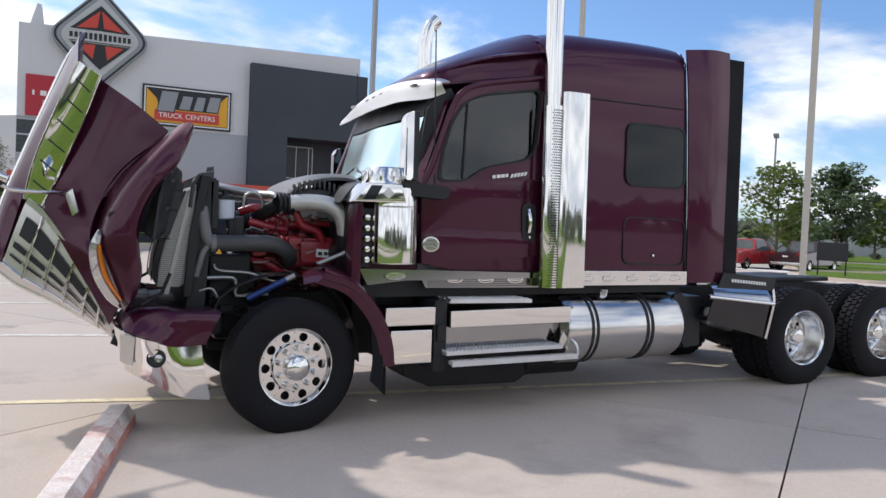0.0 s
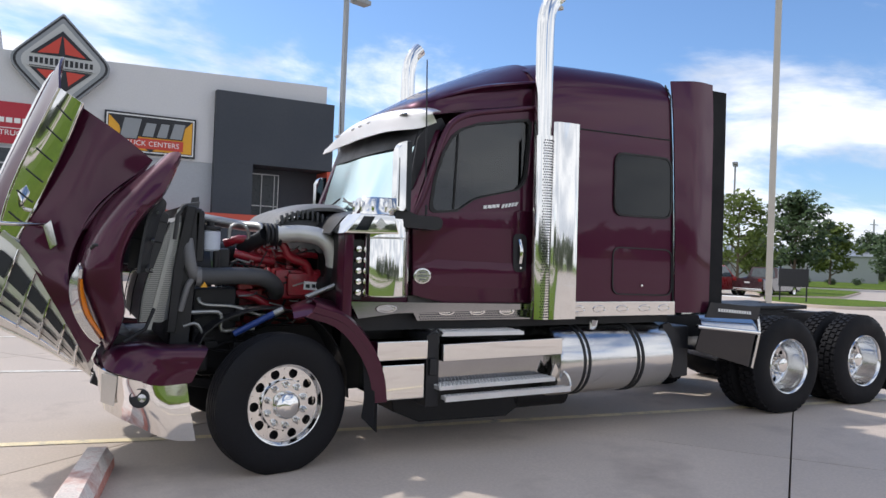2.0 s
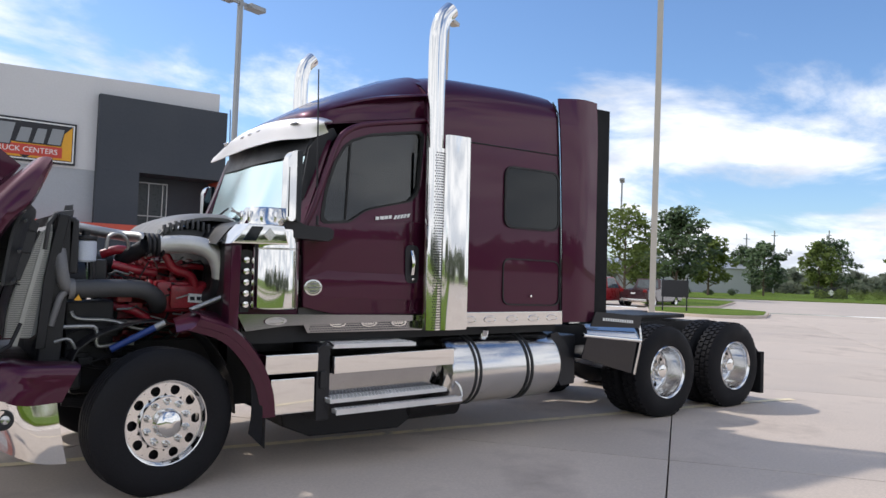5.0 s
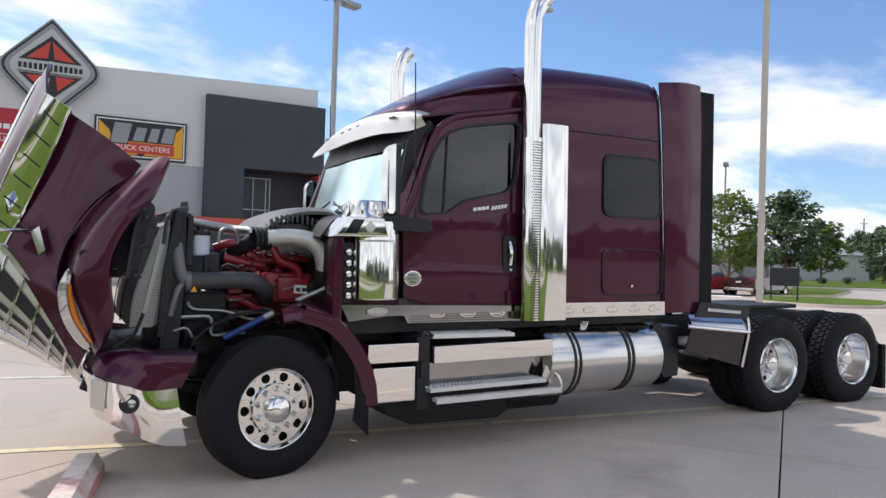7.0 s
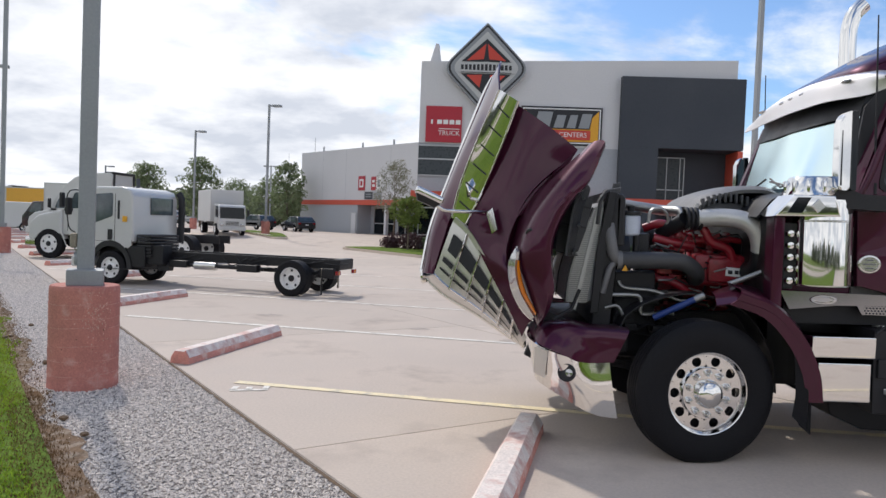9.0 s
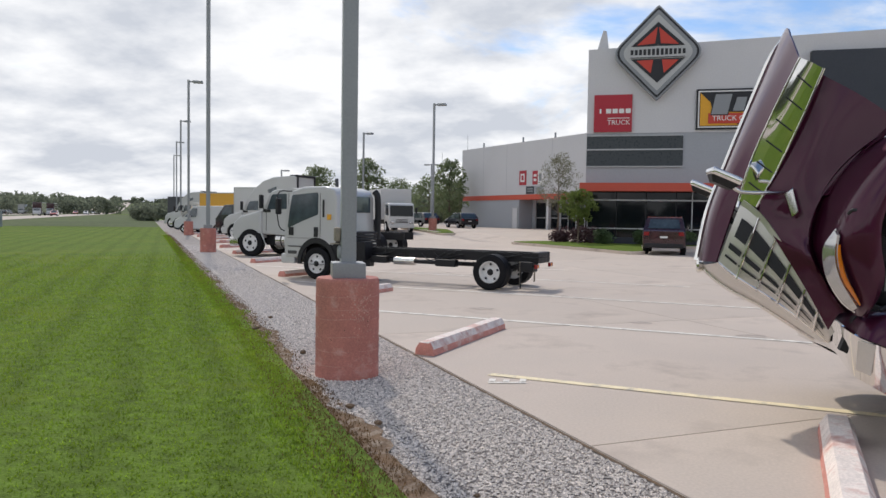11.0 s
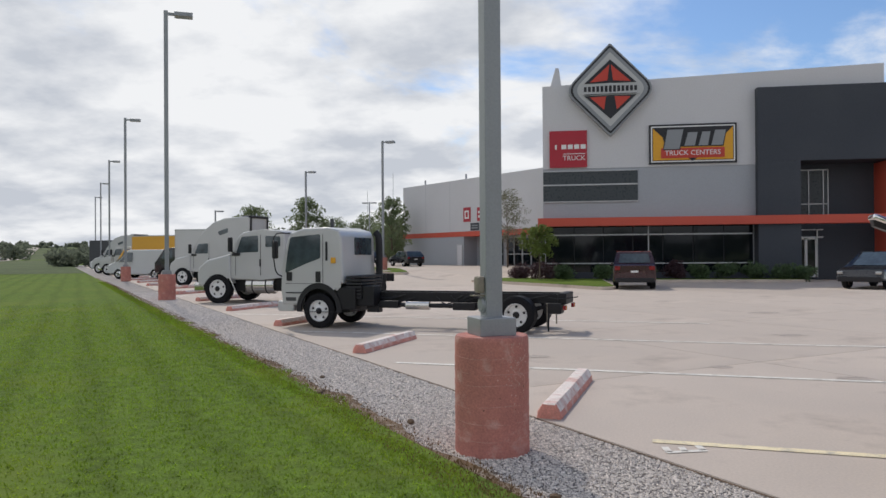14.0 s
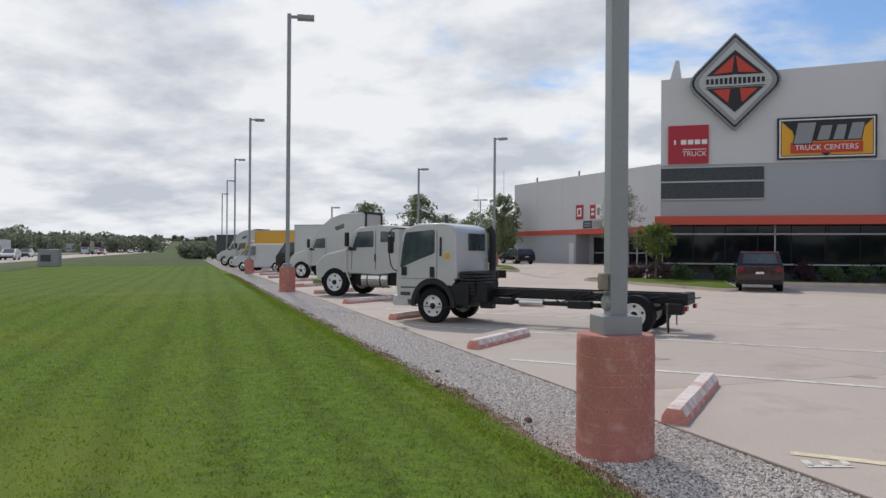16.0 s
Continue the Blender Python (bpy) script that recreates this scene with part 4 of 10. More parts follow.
# ---- wheel stops ----
def wheel_stop(cx, cy, turn, length=2.35):
    z = gz(cx, cy)
    bm = bmesh.new()
    prof = [(-0.125, 0.0), (0.125, 0.0), (0.115, 0.07), (0.065, 0.15), (-0.065, 0.15), (-0.115, 0.07)]
    cuts = [-1, -0.985, -0.6, -0.2, 0.2, 0.6, 0.985, 1]
    rows = []
    for c in cuts:
        k = 0.93 if abs(c) == 1 else 1.0
        rows.append([bm.verts.new(Vector((p[0] * k, c * length / 2, p[1] * k + (0.002 if p[1] == 0 else 0))) + 0.004 * Vector((random.uniform(-1, 1), 0, random.uniform(-1, 1) if p[1] else 0))) for p in prof])
    for a, b in zip(rows, rows[1:]):
        for i in range(6):
            bm.faces.new((a[i], a[(i + 1) % 6], b[(i + 1) % 6], b[i]))
    bm.faces.new(rows[0])
    bm.faces.new(rows[-1][::-1])
    m = pose(cx, cy, z, 0, 0, turn)
    for v in bm.verts:
        v.co = m @ v.co
    ob = single("wheel_stop", bm, "stop_red", "worn red and white concrete wheel stop on the lot", "wheel stop", "wheel stops", smooth=0)
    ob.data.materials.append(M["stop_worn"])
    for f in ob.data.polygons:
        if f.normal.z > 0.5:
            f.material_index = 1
    return ob


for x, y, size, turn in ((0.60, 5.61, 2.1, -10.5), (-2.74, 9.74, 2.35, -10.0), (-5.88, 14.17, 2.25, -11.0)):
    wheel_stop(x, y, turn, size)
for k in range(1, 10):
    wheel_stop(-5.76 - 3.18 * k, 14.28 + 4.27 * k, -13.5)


# ---- painted lines ----
def painted_line(x, y, length, angle, width, material, name="parking_line"):
    bm = bmesh.new()
    d = Vector((math.cos(radians(angle)), math.sin(radians(angle))))
    n = Vector((-d.y, d.x)) * width / 2
    k = max(2, int(length / 0.4))
    rows = []
    for i in range(k + 1):
        c = Vector((x, y)) + d * length * i / k
        rows.append([bm.verts.new((p.x, p.y, gz(p.x, p.y) + 0.006)) for p in (c - n, c + n)])
    for a, b in zip(rows, rows[1:]):
        bm.faces.new((a[0], b[0], b[1], a[1]))
    return single(name, bm, material, "faded painted parking line on concrete", "road marking", "parking lines", "structure", smooth=0)


for k in range(9):
    painted_line(-2.05 - 3.22 * k, 7.83 + 4.27 * k, 12.4, -8.6, 0.115, "yellow_paint" if k == 0 else "white_line")
painted_line(-2.05 + 3.22, 7.83 - 4.27, 12.4, -8.6, 0.10, "yellow_paint")
# a worn stencilled letter beside the first line
for x, y, l, a in ((-1.99, 7.46, 0.36, 18), (-1.96, 7.48, 0.16, 96), (-1.83, 7.52, 0.12, 96), (-1.68, 7.57, 0.15, 96)):
    painted_line(x, y, l, a, 0.06, "white_line", "painted_mark")


# ---- plants ----
def leaf_cloud(bm, centre, radius, count, size, rnd, squash=1.0):
    for _ in range(count):
        u = Vector((rnd.gauss(0, 1), rnd.gauss(0, 1), rnd.gauss(0, 1))).normalized() * radius * (0.55 + 0.45 * rnd.random())
        c = Vector(centre) + Vector((u.x, u.y, u.z * squash))
        a = Vector((rnd.uniform(-1, 1), rnd.uniform(-1, 1), rnd.uniform(-1, 1))).normalized()
        b = a.orthogonal().normalized()
        s = size * rnd.uniform(0.6, 1.3)
        vs = [bm.verts.new(c + a * s), bm.verts.new(c + b * s * 0.55), bm.verts.new(c - a * s), bm.verts.new(c - b * s * 0.55)]
        bm.faces.new(vs)


def tree(x, y, height, crown, seed, leaf="leaf", trunk=0.10, clumps=26, leaves=60, size=0.16, start=0.28, label="young leafy green tree", sparse=1.0):
    rnd = random.Random(seed)
    z = gz(x, y)
    t = thing("tree", (x, y, z), label, "tree", "trees")
    bm = bmesh.new()
    top = Vector((x + rnd.uniform(-0.2, 0.2), y, z + height * 0.85))
    tube(bm, [(x, y, z - 0.1), (x + 0.03, y, z + height * 0.3), tuple((Vector((x, y, z + height * 0.55)) + top) / 2), tuple(top)], [trunk, trunk * 0.8, trunk * 0.5, trunk * 0.15], 8, smooth=8)
    tips = []
    for i in range(clumps):
        h = start + (0.96 - start) * (i + 0.5) / clumps
        a = i * 2.4 + rnd.uniform(-0.4, 0.4)
        reach = crown * (math.sin(math.pi * min(1, (h - start) / (1 - start) * 0.85 + 0.16)) ** 0.7) * rnd.uniform(0.65, 1.05)
        tip = Vector((x + math.cos(a) * reach, y + math.sin(a) * reach, z + height * h + reach * 0.25))
        root = Vector((x, y, z + height * max(h - 0.14, start * 0.8)))
        if i % 2 == 0:
            tube(bm, [tuple(root), tuple(root.lerp(tip, 0.5) + Vector((0, 0, -0.03 * height * 0.3))), tuple(tip)], [trunk * 0.4, trunk * 0.2, trunk * 0.06], 5)
        tips.append((tip, reach))
    part("trunk", bm, "bark", t)
    bm = bmesh.new()
    for tip, reach in tips:
        for k in range(3):
            c = Vector((x, y, tip.z)).lerp(tip, 0.5 + 0.25 * k) + Vector((rnd.uniform(-1, 1), rnd.uniform(-1, 1), rnd.uniform(-1, 1))) * crown * 0.16
            leaf_cloud(bm, c, crown * rnd.uniform(0.16, 0.28), int(leaves * sparse / 3), size, rnd, 0.8)
    part("crown", bm, leaf, t, smooth=0)
    return t


def shrub(x, y, r, h, seed, leaf="leaf_dark", label="dense dark green shrub on the grass"):
    rnd = random.Random(seed)
    z = gz(x, y)
    bm = bmesh.new()
    for _ in range(10):
        a, q = rnd.uniform(0, 6.28), rnd.uniform(0, 0.6) * r
        leaf_cloud(bm, (x + math.cos(a) * q, y + math.sin(a) * q, z + h * rnd.uniform(0.3, 0.75)), r * 0.55, 110, 0.075, rnd, 0.7)
    for v in bm.verts:
        v.co.z = max(v.co.z, z - 0.02)
    leaf_cloud(bm, (x, y, z + 0.05), r * 0.5, 20, 0.1, rnd, 0.1)
    return single("shrub", bm, leaf, label, "shrub", "shrubs", smooth=0)


tree(-6.9, 61.0, 6.1, 1.75, 3, "leaf_dry", 0.07, 40, 95, 0.062, 0.30, "small airy tree with pale grey-green leaves")
tree(-3.9, 42.8, 3.1, 1.1, 4, "leaf", 0.05, 22, 110, 0.085, 0.42, "small bushy green tree in a planting bed")
tree(44.5, 38.5, 7.2, 2.7, 5, "leaf", 0.12, 30, 80, 0.20, 0.2, "leafy yellow-green tree on a grass island")
tree(66, 50, 9.2, 3.6, 6, "leaf_dark", 0.16, 34, 130, 0.28, 0.2, "broad dark green tree on the far verge")
for i, (x, y, h, r) in enumerate(((86, 60, 7.5, 3.2), (104, 63, 7.8, 3.4), (118, 62, 8.5, 3.2), (126, 64, 9.5, 4.0), (93, 36, 11, 4.2), (122, 78, 8, 4), (75, 62, 6, 2.6))):
    tree(x, y, h, r, 20 + i, "leaf_dark" if i % 2 else "leaf", 0.15, 26, 90, 0.32, 0.2, "leafy tree on the far verge")
for i, (x, y, h, r) in enumerate(((-29.0, 76, 6.9, 2.3), (-38.5, 84, 6.9, 2.5), (-20.3, 77.7, 7.2, 2.0), (-30, 104, 6.4, 3.4), (-24.5, 100, 6.2, 3.4), (-49, 104, 6.4, 3.2), (-36, 108, 6.2, 3.4), (-55, 118, 6.8, 3.6))):
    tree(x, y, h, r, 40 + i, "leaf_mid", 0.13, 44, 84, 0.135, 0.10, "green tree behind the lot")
for i, (x, y, r, h) in enumerate(((-5.0, 45.2, 0.95, 1.25), (-3.6, 44.3, 0.95, 1.2), (-2.6, 43.6, 0.8, 1.0), (-0.4, 44.0, 0.8, 1.0), (1.8, 44.1, 0.8, 1.1), (3.6, 44.1, 0.8, 1.3), (4.9, 44.1, 0.7, 1.1), (6.4, 44.1, 0.8, 1.1), (7.8, 44.0, 0.8, 1.2), (9.3, 43.8, 0.9, 1.0), (10.2, 43.6, 0.8, 0.9))):
    shrub(x, y, r, h, 60 + i, "leaf_purple" if i in (0, 1, 5) else "leaf_dark", "dense purple-leaved shrub in a planting bed" if i in (0, 1, 5) else "dense dark green shrub along the wall")
for i in range(9):
    shrub(96 + 2.6 * i, 50 - 1.1 * i, 1.5, 1.7, 80 + i, "leaf", "clipped green hedge shrub on the verge")
for i in range(3):
    shrub(84 + 3 * i, 62 - 1.5 * i, 0.8, 1.1, 95 + i)


def far_wood(name, a, b, depth, height, count, seed, base=0.0, size=1.6):
    """A belt of woodland in the distance: many leafy clumps with an uneven top."""
    rnd = random.Random(seed)
    bm = bmesh.new()
    for i in range(count):
        t = rnd.random()
        c = Vector(a).lerp(Vector(b), t)
        n = (Vector(b) - Vector(a)).normalized()
        c += Vector((-n.y, n.x)) * rnd.uniform(-depth, depth)
        h = height * (0.55 + 0.45 * (0.5 + 0.5 * math.sin(t * 37 + seed) * math.sin(t * 91)))
        leaf_cloud(bm, (c.x, c.y, base + h * rnd.uniform(0.2, 0.9)), height * 0.22, 40, size * 0.45, rnd)
    return single(name, bm, "far_wood", "belt of grey-green woodland in the distance, paled as if by haze", "woodland", kind="stuff", smooth=0)


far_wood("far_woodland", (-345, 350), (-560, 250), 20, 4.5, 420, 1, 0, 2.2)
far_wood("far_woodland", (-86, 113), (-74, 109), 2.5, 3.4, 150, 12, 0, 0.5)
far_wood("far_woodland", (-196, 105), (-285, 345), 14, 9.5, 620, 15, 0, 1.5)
# unseen belt behind the camera, added to darken reflections in the tractor's paint
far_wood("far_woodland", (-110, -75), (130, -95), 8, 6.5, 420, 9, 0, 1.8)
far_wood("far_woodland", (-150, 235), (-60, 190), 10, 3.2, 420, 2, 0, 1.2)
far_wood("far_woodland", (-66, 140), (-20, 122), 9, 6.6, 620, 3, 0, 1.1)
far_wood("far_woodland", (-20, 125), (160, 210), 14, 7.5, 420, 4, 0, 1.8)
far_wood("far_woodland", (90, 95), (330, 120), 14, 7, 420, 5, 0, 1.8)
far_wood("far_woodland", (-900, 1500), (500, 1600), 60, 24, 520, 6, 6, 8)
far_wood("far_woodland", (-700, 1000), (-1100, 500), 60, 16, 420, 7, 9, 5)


# ---- the maroon tractor ----
YC = 7.2
truck = thing("semi_tractor", (2.0, YC, 0.0), "maroon sleeper semi tractor with its hood tilted open", "truck", m=Matrix.Translation((2.0, YC, 0.0)) @ Matrix.Rotation(-0.0177, 4, "Y"))


def other(y):
    return 2 * YC - y


def both(build, name, material, label="", parent=None, smooth=38):
    """The same part on both sides of the tractor."""
    got = []
    for flip in (False, True):
        bm = bmesh.new()
        build(bm)
        if flip:
            for v in bm.verts:
                v.co.y = other(v.co.y)
        got.append(part(name, bm, material, parent or truck, label, smooth))
    return got


def turn_at(ob, hub, turn):
    """Turns a finished mesh about an upright axis through the hub, in tractor coordinates."""
    base = ORIGIN[ob.name]
    for v in ob.data.vertices:
        v.co = turn @ (v.co + base - hub) + hub - base


# wheels
def holed_disc(bm, cx, y, cz, r0, r1, count, hole_r, hole_at, depth):
    """A wheel disc with round hand holes through it."""
    step = 2 * math.pi / count
    for s in range(count):
        mid = s * step
        n = 20
        rings = []
        for yy in (y, y + depth):
            inner, outer = [], []
            for k in range(n):
                a = 2 * math.pi * k / n
                inner.append((hole_at + hole_r * math.cos(a), mid + hole_r * math.sin(a) / hole_at))
                dx, dy = math.cos(a), math.sin(a)
                lim_r = (r1 - hole_at) if dx > 0 else (hole_at - r0)
                lim_t = step / 2 * hole_at
                t = min(lim_r / abs(dx) if abs(dx) > 1e-6 else 9, lim_t / abs(dy) if abs(dy) > 1e-6 else 9)
                outer.append((hole_at + t * dx, mid + t * dy / hole_at))
            rings.append([[bm.verts.new((cx + r * math.cos(t), yy, cz + r * math.sin(t))) for r, t in ring] for ring in (inner, outer)])
        (i0, o0), (i1, _) = rings
        for k in range(n):
            j = (k + 1) % n
            bm.faces.new((i0[k], i0[j], o0[j], o0[k]))
            bm.faces.new((i0[k], i1[k], i1[j], i0[j]))
    bmesh.ops.remove_doubles(bm, verts=bm.verts, dist=0.0006)


def lugged_rings(bm, prof, cx, y, cz, width, R):
    """One tyre skin whose tread rises into four staggered rows of lugs."""
    cross = [(r, w, -1) for r, w in prof if w < 0.05 and r < R]
    for j, (w0, w1) in enumerate(((0.048, 0.085), (0.098, 0.155), (0.168, 0.222), (0.235, width - 0.048))):
        cross += [(R - 0.006, w0 - 0.002, -1), (0, w0 + 0.002, j), (0, w1 - 0.002, j), (R - 0.006, w1 + 0.002, -1)]
    cross += [(r, w, -1) for r, w in prof if w > width - 0.05 and r < R]
    phases = (0.0, 0.06, 0.22, 0.28, 0.50, 0.56, 0.72, 0.78)
    n = 44
    rings = []
    for k in range(n):
        for p in phases:
            a = 2 * math.pi * (k + p) / n
            ring = []
            for r, w, j in cross:
                if j >= 0:
                    low = p in ((0.0, 0.78) if j % 2 == 0 else (0.28, 0.50))
                    r = R - 0.004 if low else R + 0.012
                ring.append(bm.verts.new((cx + r * math.cos(a), y + w, cz + r * math.sin(a))))
            rings.append(ring)
    for i, a in enumerate(rings):
        b = rings[(i + 1) % len(rings)]
        for q in range(len(a) - 1):
            bm.faces.new((a[q], a[q + 1], b[q + 1], b[q]))


def tyre_mesh(bm, cx, y, cz, width, lugs):
    R = 0.522
    prof = [(0.292, 0.03), (0.31, 0.012), (0.36, 0.0), (0.43, 0.002), (0.475, 0.012), (0.503, 0.030), (R - 0.004, 0.046)]
    if lugs:
        prof += [(R, 0.055), (R, width - 0.055)]
    else:
        for k in range(5):
            a = 0.05 + (width - 0.10) * k / 5
            b = 0.05 + (width - 0.10) * (k + 1) / 5
            prof += [(R, a), (R, b - 0.013), (R - 0.016, b - 0.011), (R - 0.016, b - 0.002)]
        prof = prof[:-2]
    prof += [(R - 0.004, width - 0.046), (0.503, width - 0.03), (0.475, width - 0.012), (0.43, width - 0.002), (0.36, width), (0.31, width - 0.012), (0.292, width - 0.03)]
    if lugs:
        lugged_rings(bm, prof, cx, y, cz, width, R)
    else:
        lathe(bm, prof, (cx, y, cz), "y", 72)
    # flattened where it bears on the ground
    for v in bm.verts:
        if v.co.z < 0.008:
            v.co.z = 0.008 + (v.co.z - 0.008) * 0.12


def front_wheel(side):
    f = (lambda y: y) if side == 0 else other
    cx, cz = 2.0, 0.515
    bm = bmesh.new()
    holed_disc(bm, cx, 6.022, cz, 0.190, 0.278, 10, 0.035, 0.232, 0.02)
    lathe(bm, [(0.264, 6.0235), (0.284, 6.0215)], (cx, 0, cz), "y", 60)
    lathe(bm, [(0.305, 5.985), (0.300, 5.977), (0.293, 5.980), (0.287, 6.000), (0.283, 6.015), (0.278, 6.022)], (cx, 0, cz), "y", 60)
    lathe(bm, [(0.190, 6.022), (0.188, 5.995), (0.184, 5.986), (0.09, 5.984)], (cx, 0, cz), "y", 40)
    lathe(bm, [(0.280, 6.030), (0.282, 6.06), (0.285, 6.24)], (cx, 0, cz), "y", 40)
    for v in bm.verts:
        v.co.y = f(v.co.y)
    w = part("front_wheel", bm, "alloy", truck, "polished alloy steer wheel with round hand holes")
    bm = bmesh.new()
    tyre_mesh(bm, cx, 5.965, cz, 0.29, False)
    for v in bm.verts:
        v.co.y = f(v.co.y)
    part("tyre", bm, "rubber", w, "black ribbed steer tyre", smooth=30)
    bm = bmesh.new()
    lathe(bm, [(0.0, 5.905), (0.05, 5.910), (0.082, 5.922), (0.098, 5.942), (0.104, 5.984)], (cx, 0, cz), "y", 32)
    for v in bm.verts:
        v.co.y = f(v.co.y)
    part("hub_cap", bm, "chrome", w, "chrome hub cap")
    for k in range(10):
        bm = bmesh.new()
        a = 2 * math.pi * (k + 0.5) / 10
        c = (cx + 0.150 * math.cos(a), 0, cz + 0.150 * math.sin(a))
        lathe(bm, [(0.0, 5.930), (0.014, 5.932), (0.018, 5.945), (0.019, 5.962), (0.026, 5.970), (0.027, 5.985)], c, "y", 10)
        for v in bm.verts:
            v.co.y = f(v.co.y)
        part("lug_nut", bm, "chrome", w)
    bm = bmesh.new()
    disc(bm, (cx, 6.09, cz), 0.27, "y", 32)
    tube(bm, [(cx, 6.06, cz), (cx, 6.3, cz)], 0.2, 24)
    for v in bm.verts:
        v.co.y = f(v.co.y)
    part("brake_drum", bm, "frame_black", w)
    return w


def drive_wheel(cx, side):
    f = (lambda y: y) if side == 0 else other
    cz = 0.515
    bm = bmesh.new()
    lathe(bm, [(0.305, 6.0), (0.297, 5.99), (0.287, 5.996), (0.278, 6.01), (0.274, 6.04), (0.270, 6.10), (0.262, 6.115), (0.258, 6.17), (0.246, 6.185), (0.238, 6.215), (0.222, 6.225)], (cx, 0, cz), "y", 60)
    holed_disc(bm, cx, 6.225, cz, 0.14, 0.224, 10, 0.027, 0.185, 0.015)
    lathe(bm, [(0.14, 6.225), (0.135, 6.19), (0.095, 6.185)], (cx, 0, cz), "y", 32)
    for v in bm.verts:
        v.co.y = f(v.co.y)
    w = part("drive_wheel", bm, "alloy", truck, "deep-dish polished alloy drive wheel")
    for k, y in enumerate((5.985, 6.30)):
        bm = bmesh.new()
        tyre_mesh(bm, cx, y, cz, 0.27, True)
        for v in bm.verts:
            v.co.y = f(v.co.y)
        part("tyre", bm, "rubber", w, "black lugged drive tyre", smooth=30)
    bm = bmesh.new()
    lathe(bm, [(0.0, 6.06), (0.06, 6.062), (0.075, 6.07), (0.082, 6.09), (0.09, 6.185)], (cx, 0, cz), "y", 32)
    for v in bm.verts:
        v.co.y = f(v.co.y)
    part("hub_cap", bm, "chrome", w, "chrome axle hub cap")
    for k in range(10):
        bm = bmesh.new()
        a = 2 * math.pi * (k + 0.5) / 10
        lathe(bm, [(0.0, 6.15), (0.012, 6.151), (0.018, 6.17), (0.019, 6.19)], (cx + 0.115 * math.cos(a), 0, cz + 0.115 * math.sin(a)), "y", 10)
        for v in bm.verts:
            v.co.y = f(v.co.y)
        part("lug_nut", bm, "chrome", w)
    bm = bmesh.new()
    tube(bm, [(cx, 6.25, cz), (cx, 6.6, cz)], 0.2, 24)
    for v in bm.verts:
        v.co.y = f(v.co.y)
    part("brake_drum", bm, "frame_black", w)


STEER = Matrix.Rotation(radians(10.0), 4, "Z")
for s in (0, 1):
    w_ = front_wheel(s)
    hub = Vector((2.0, 6.11 if s == 0 else other(6.11), 0.515))
    for ob in [w_] + list(w_.children):
        turn_at(ob, hub, STEER)
    for cx in (7.60, 8.92):
        drive_wheel(cx, s)

# chassis
def rail(bm):
    prism(bm, [(1.25, 0.80), (1.6, 0.70), (6.5, 0.78), (9.45, 0.78), (9.45, 1.02), (1.25, 1.02)], 6.74, 6.82)
both(rail, "frame_rail", "frame_black", "black steel frame rail", smooth=0)
for x in (1.6, 3.0, 4.4, 5.6, 6.6, 8.26, 9.3):
    bm = bmesh.new()
    box(bm, x, x + 0.12, 6.82, 7.58, 0.80, 1.0, 0.01)
    part("cross_member", bm, "frame_black", truck)
for x in (2.0, 7.60, 8.92):
    bm = bmesh.new()
    tube(bm, [(x, 6.3, 0.5), (x, 8.1, 0.5)], 0.075, 12)
    if x > 5:
        lathe(bm, [(0.0, 6.95), (0.14, 6.96), (0.23, 7.05), (0.25, 7.2), (0.23, 7.35), (0.14, 7.44), (0.0, 7.45)], (x, 0, 0.5), "y", 20)
    part("axle", bm, "frame_black", truck)
bm = bmesh.new()
tube(bm, [(3.2, 7.2, 0.62), (7.4, 7.2, 0.55)], 0.06, 12)
part("drive_shaft", bm, "frame_black", truck)
# transmission and under-belly tanks
bm = bmesh.new()
lathe(bm, [(0.0, 2.75), (0.33, 2.76), (0.34, 2.95), (0.24, 3.1), (0.2, 3.7), (0.1, 3.75), (0.0, 3.76)], (0, YC, 0.72), "x", 20)
part("gearbox", bm, "cast_alloy", truck)
bm = bmesh.new()
prism(bm, [(3.05, 0.55), (3.1, 0.28), (3.35, 0.17), (4.25, 0.15), (4.5, 0.3), (4.55, 0.55)], 6.45, 6.9, bev=0.02)
part("air_tank_bracket", bm, "frame_black", truck)
for x0, x1, y in ((3.5, 4.4, 7.1), (4.3, 5.0, 6.55)):
    bm = bmesh.new()
    lathe(bm, [(0.0, x0), (0.08, x0 + 0.01), (0.13, x0 + 0.06), (0.13, x1 - 0.06), (0.08, x1 - 0.01), (0.0, x1)], (0, y, 0.33), "x", 20)
    part("air_tank", bm, "frame_black", truck)
# deck plate, fifth wheel, hoses
bm = bmesh.new()
box(bm, 6.75, 7.05, 6.75, 7.65, 1.03, 1.07, 0.005)
part("deck_plate", bm, "brushed", truck)
bm = bmesh.new()
prism(bm, [(7.75, 6.75), (8.9, 6.75), (8.95, 7.0), (8.55, 7.17), (8.55, 7.23), (8.95, 7.4), (8.9, 7.65), (7.75, 7.65), (7.6, 7.45), (7.6, 6.95)], 1.06, 1.11, axis="z", bev=0.012)
box(bm, 7.9, 8.5, 6.78, 6.86, 1.0, 1.07)
box(bm, 7.9, 8.5, 7.54, 7.62, 1.0, 1.07)
part("fifth_wheel", bm, "frame_black", truck, "greased black fifth wheel plate")
for k, (y, m) in enumerate(((7.0, "black_plastic"), (7.15, "tail_red"), (7.3, "blue_strut"))):
    bm = bmesh.new()
    tube(bm, [(6.62, y, 1.9), (6.75, y, 1.5), (6.95, y - 0.1, 1.25), (6.9, y - 0.2, 1.12)], 0.016, 8, smooth=16)
    part("air_hose", bm, m, truck)
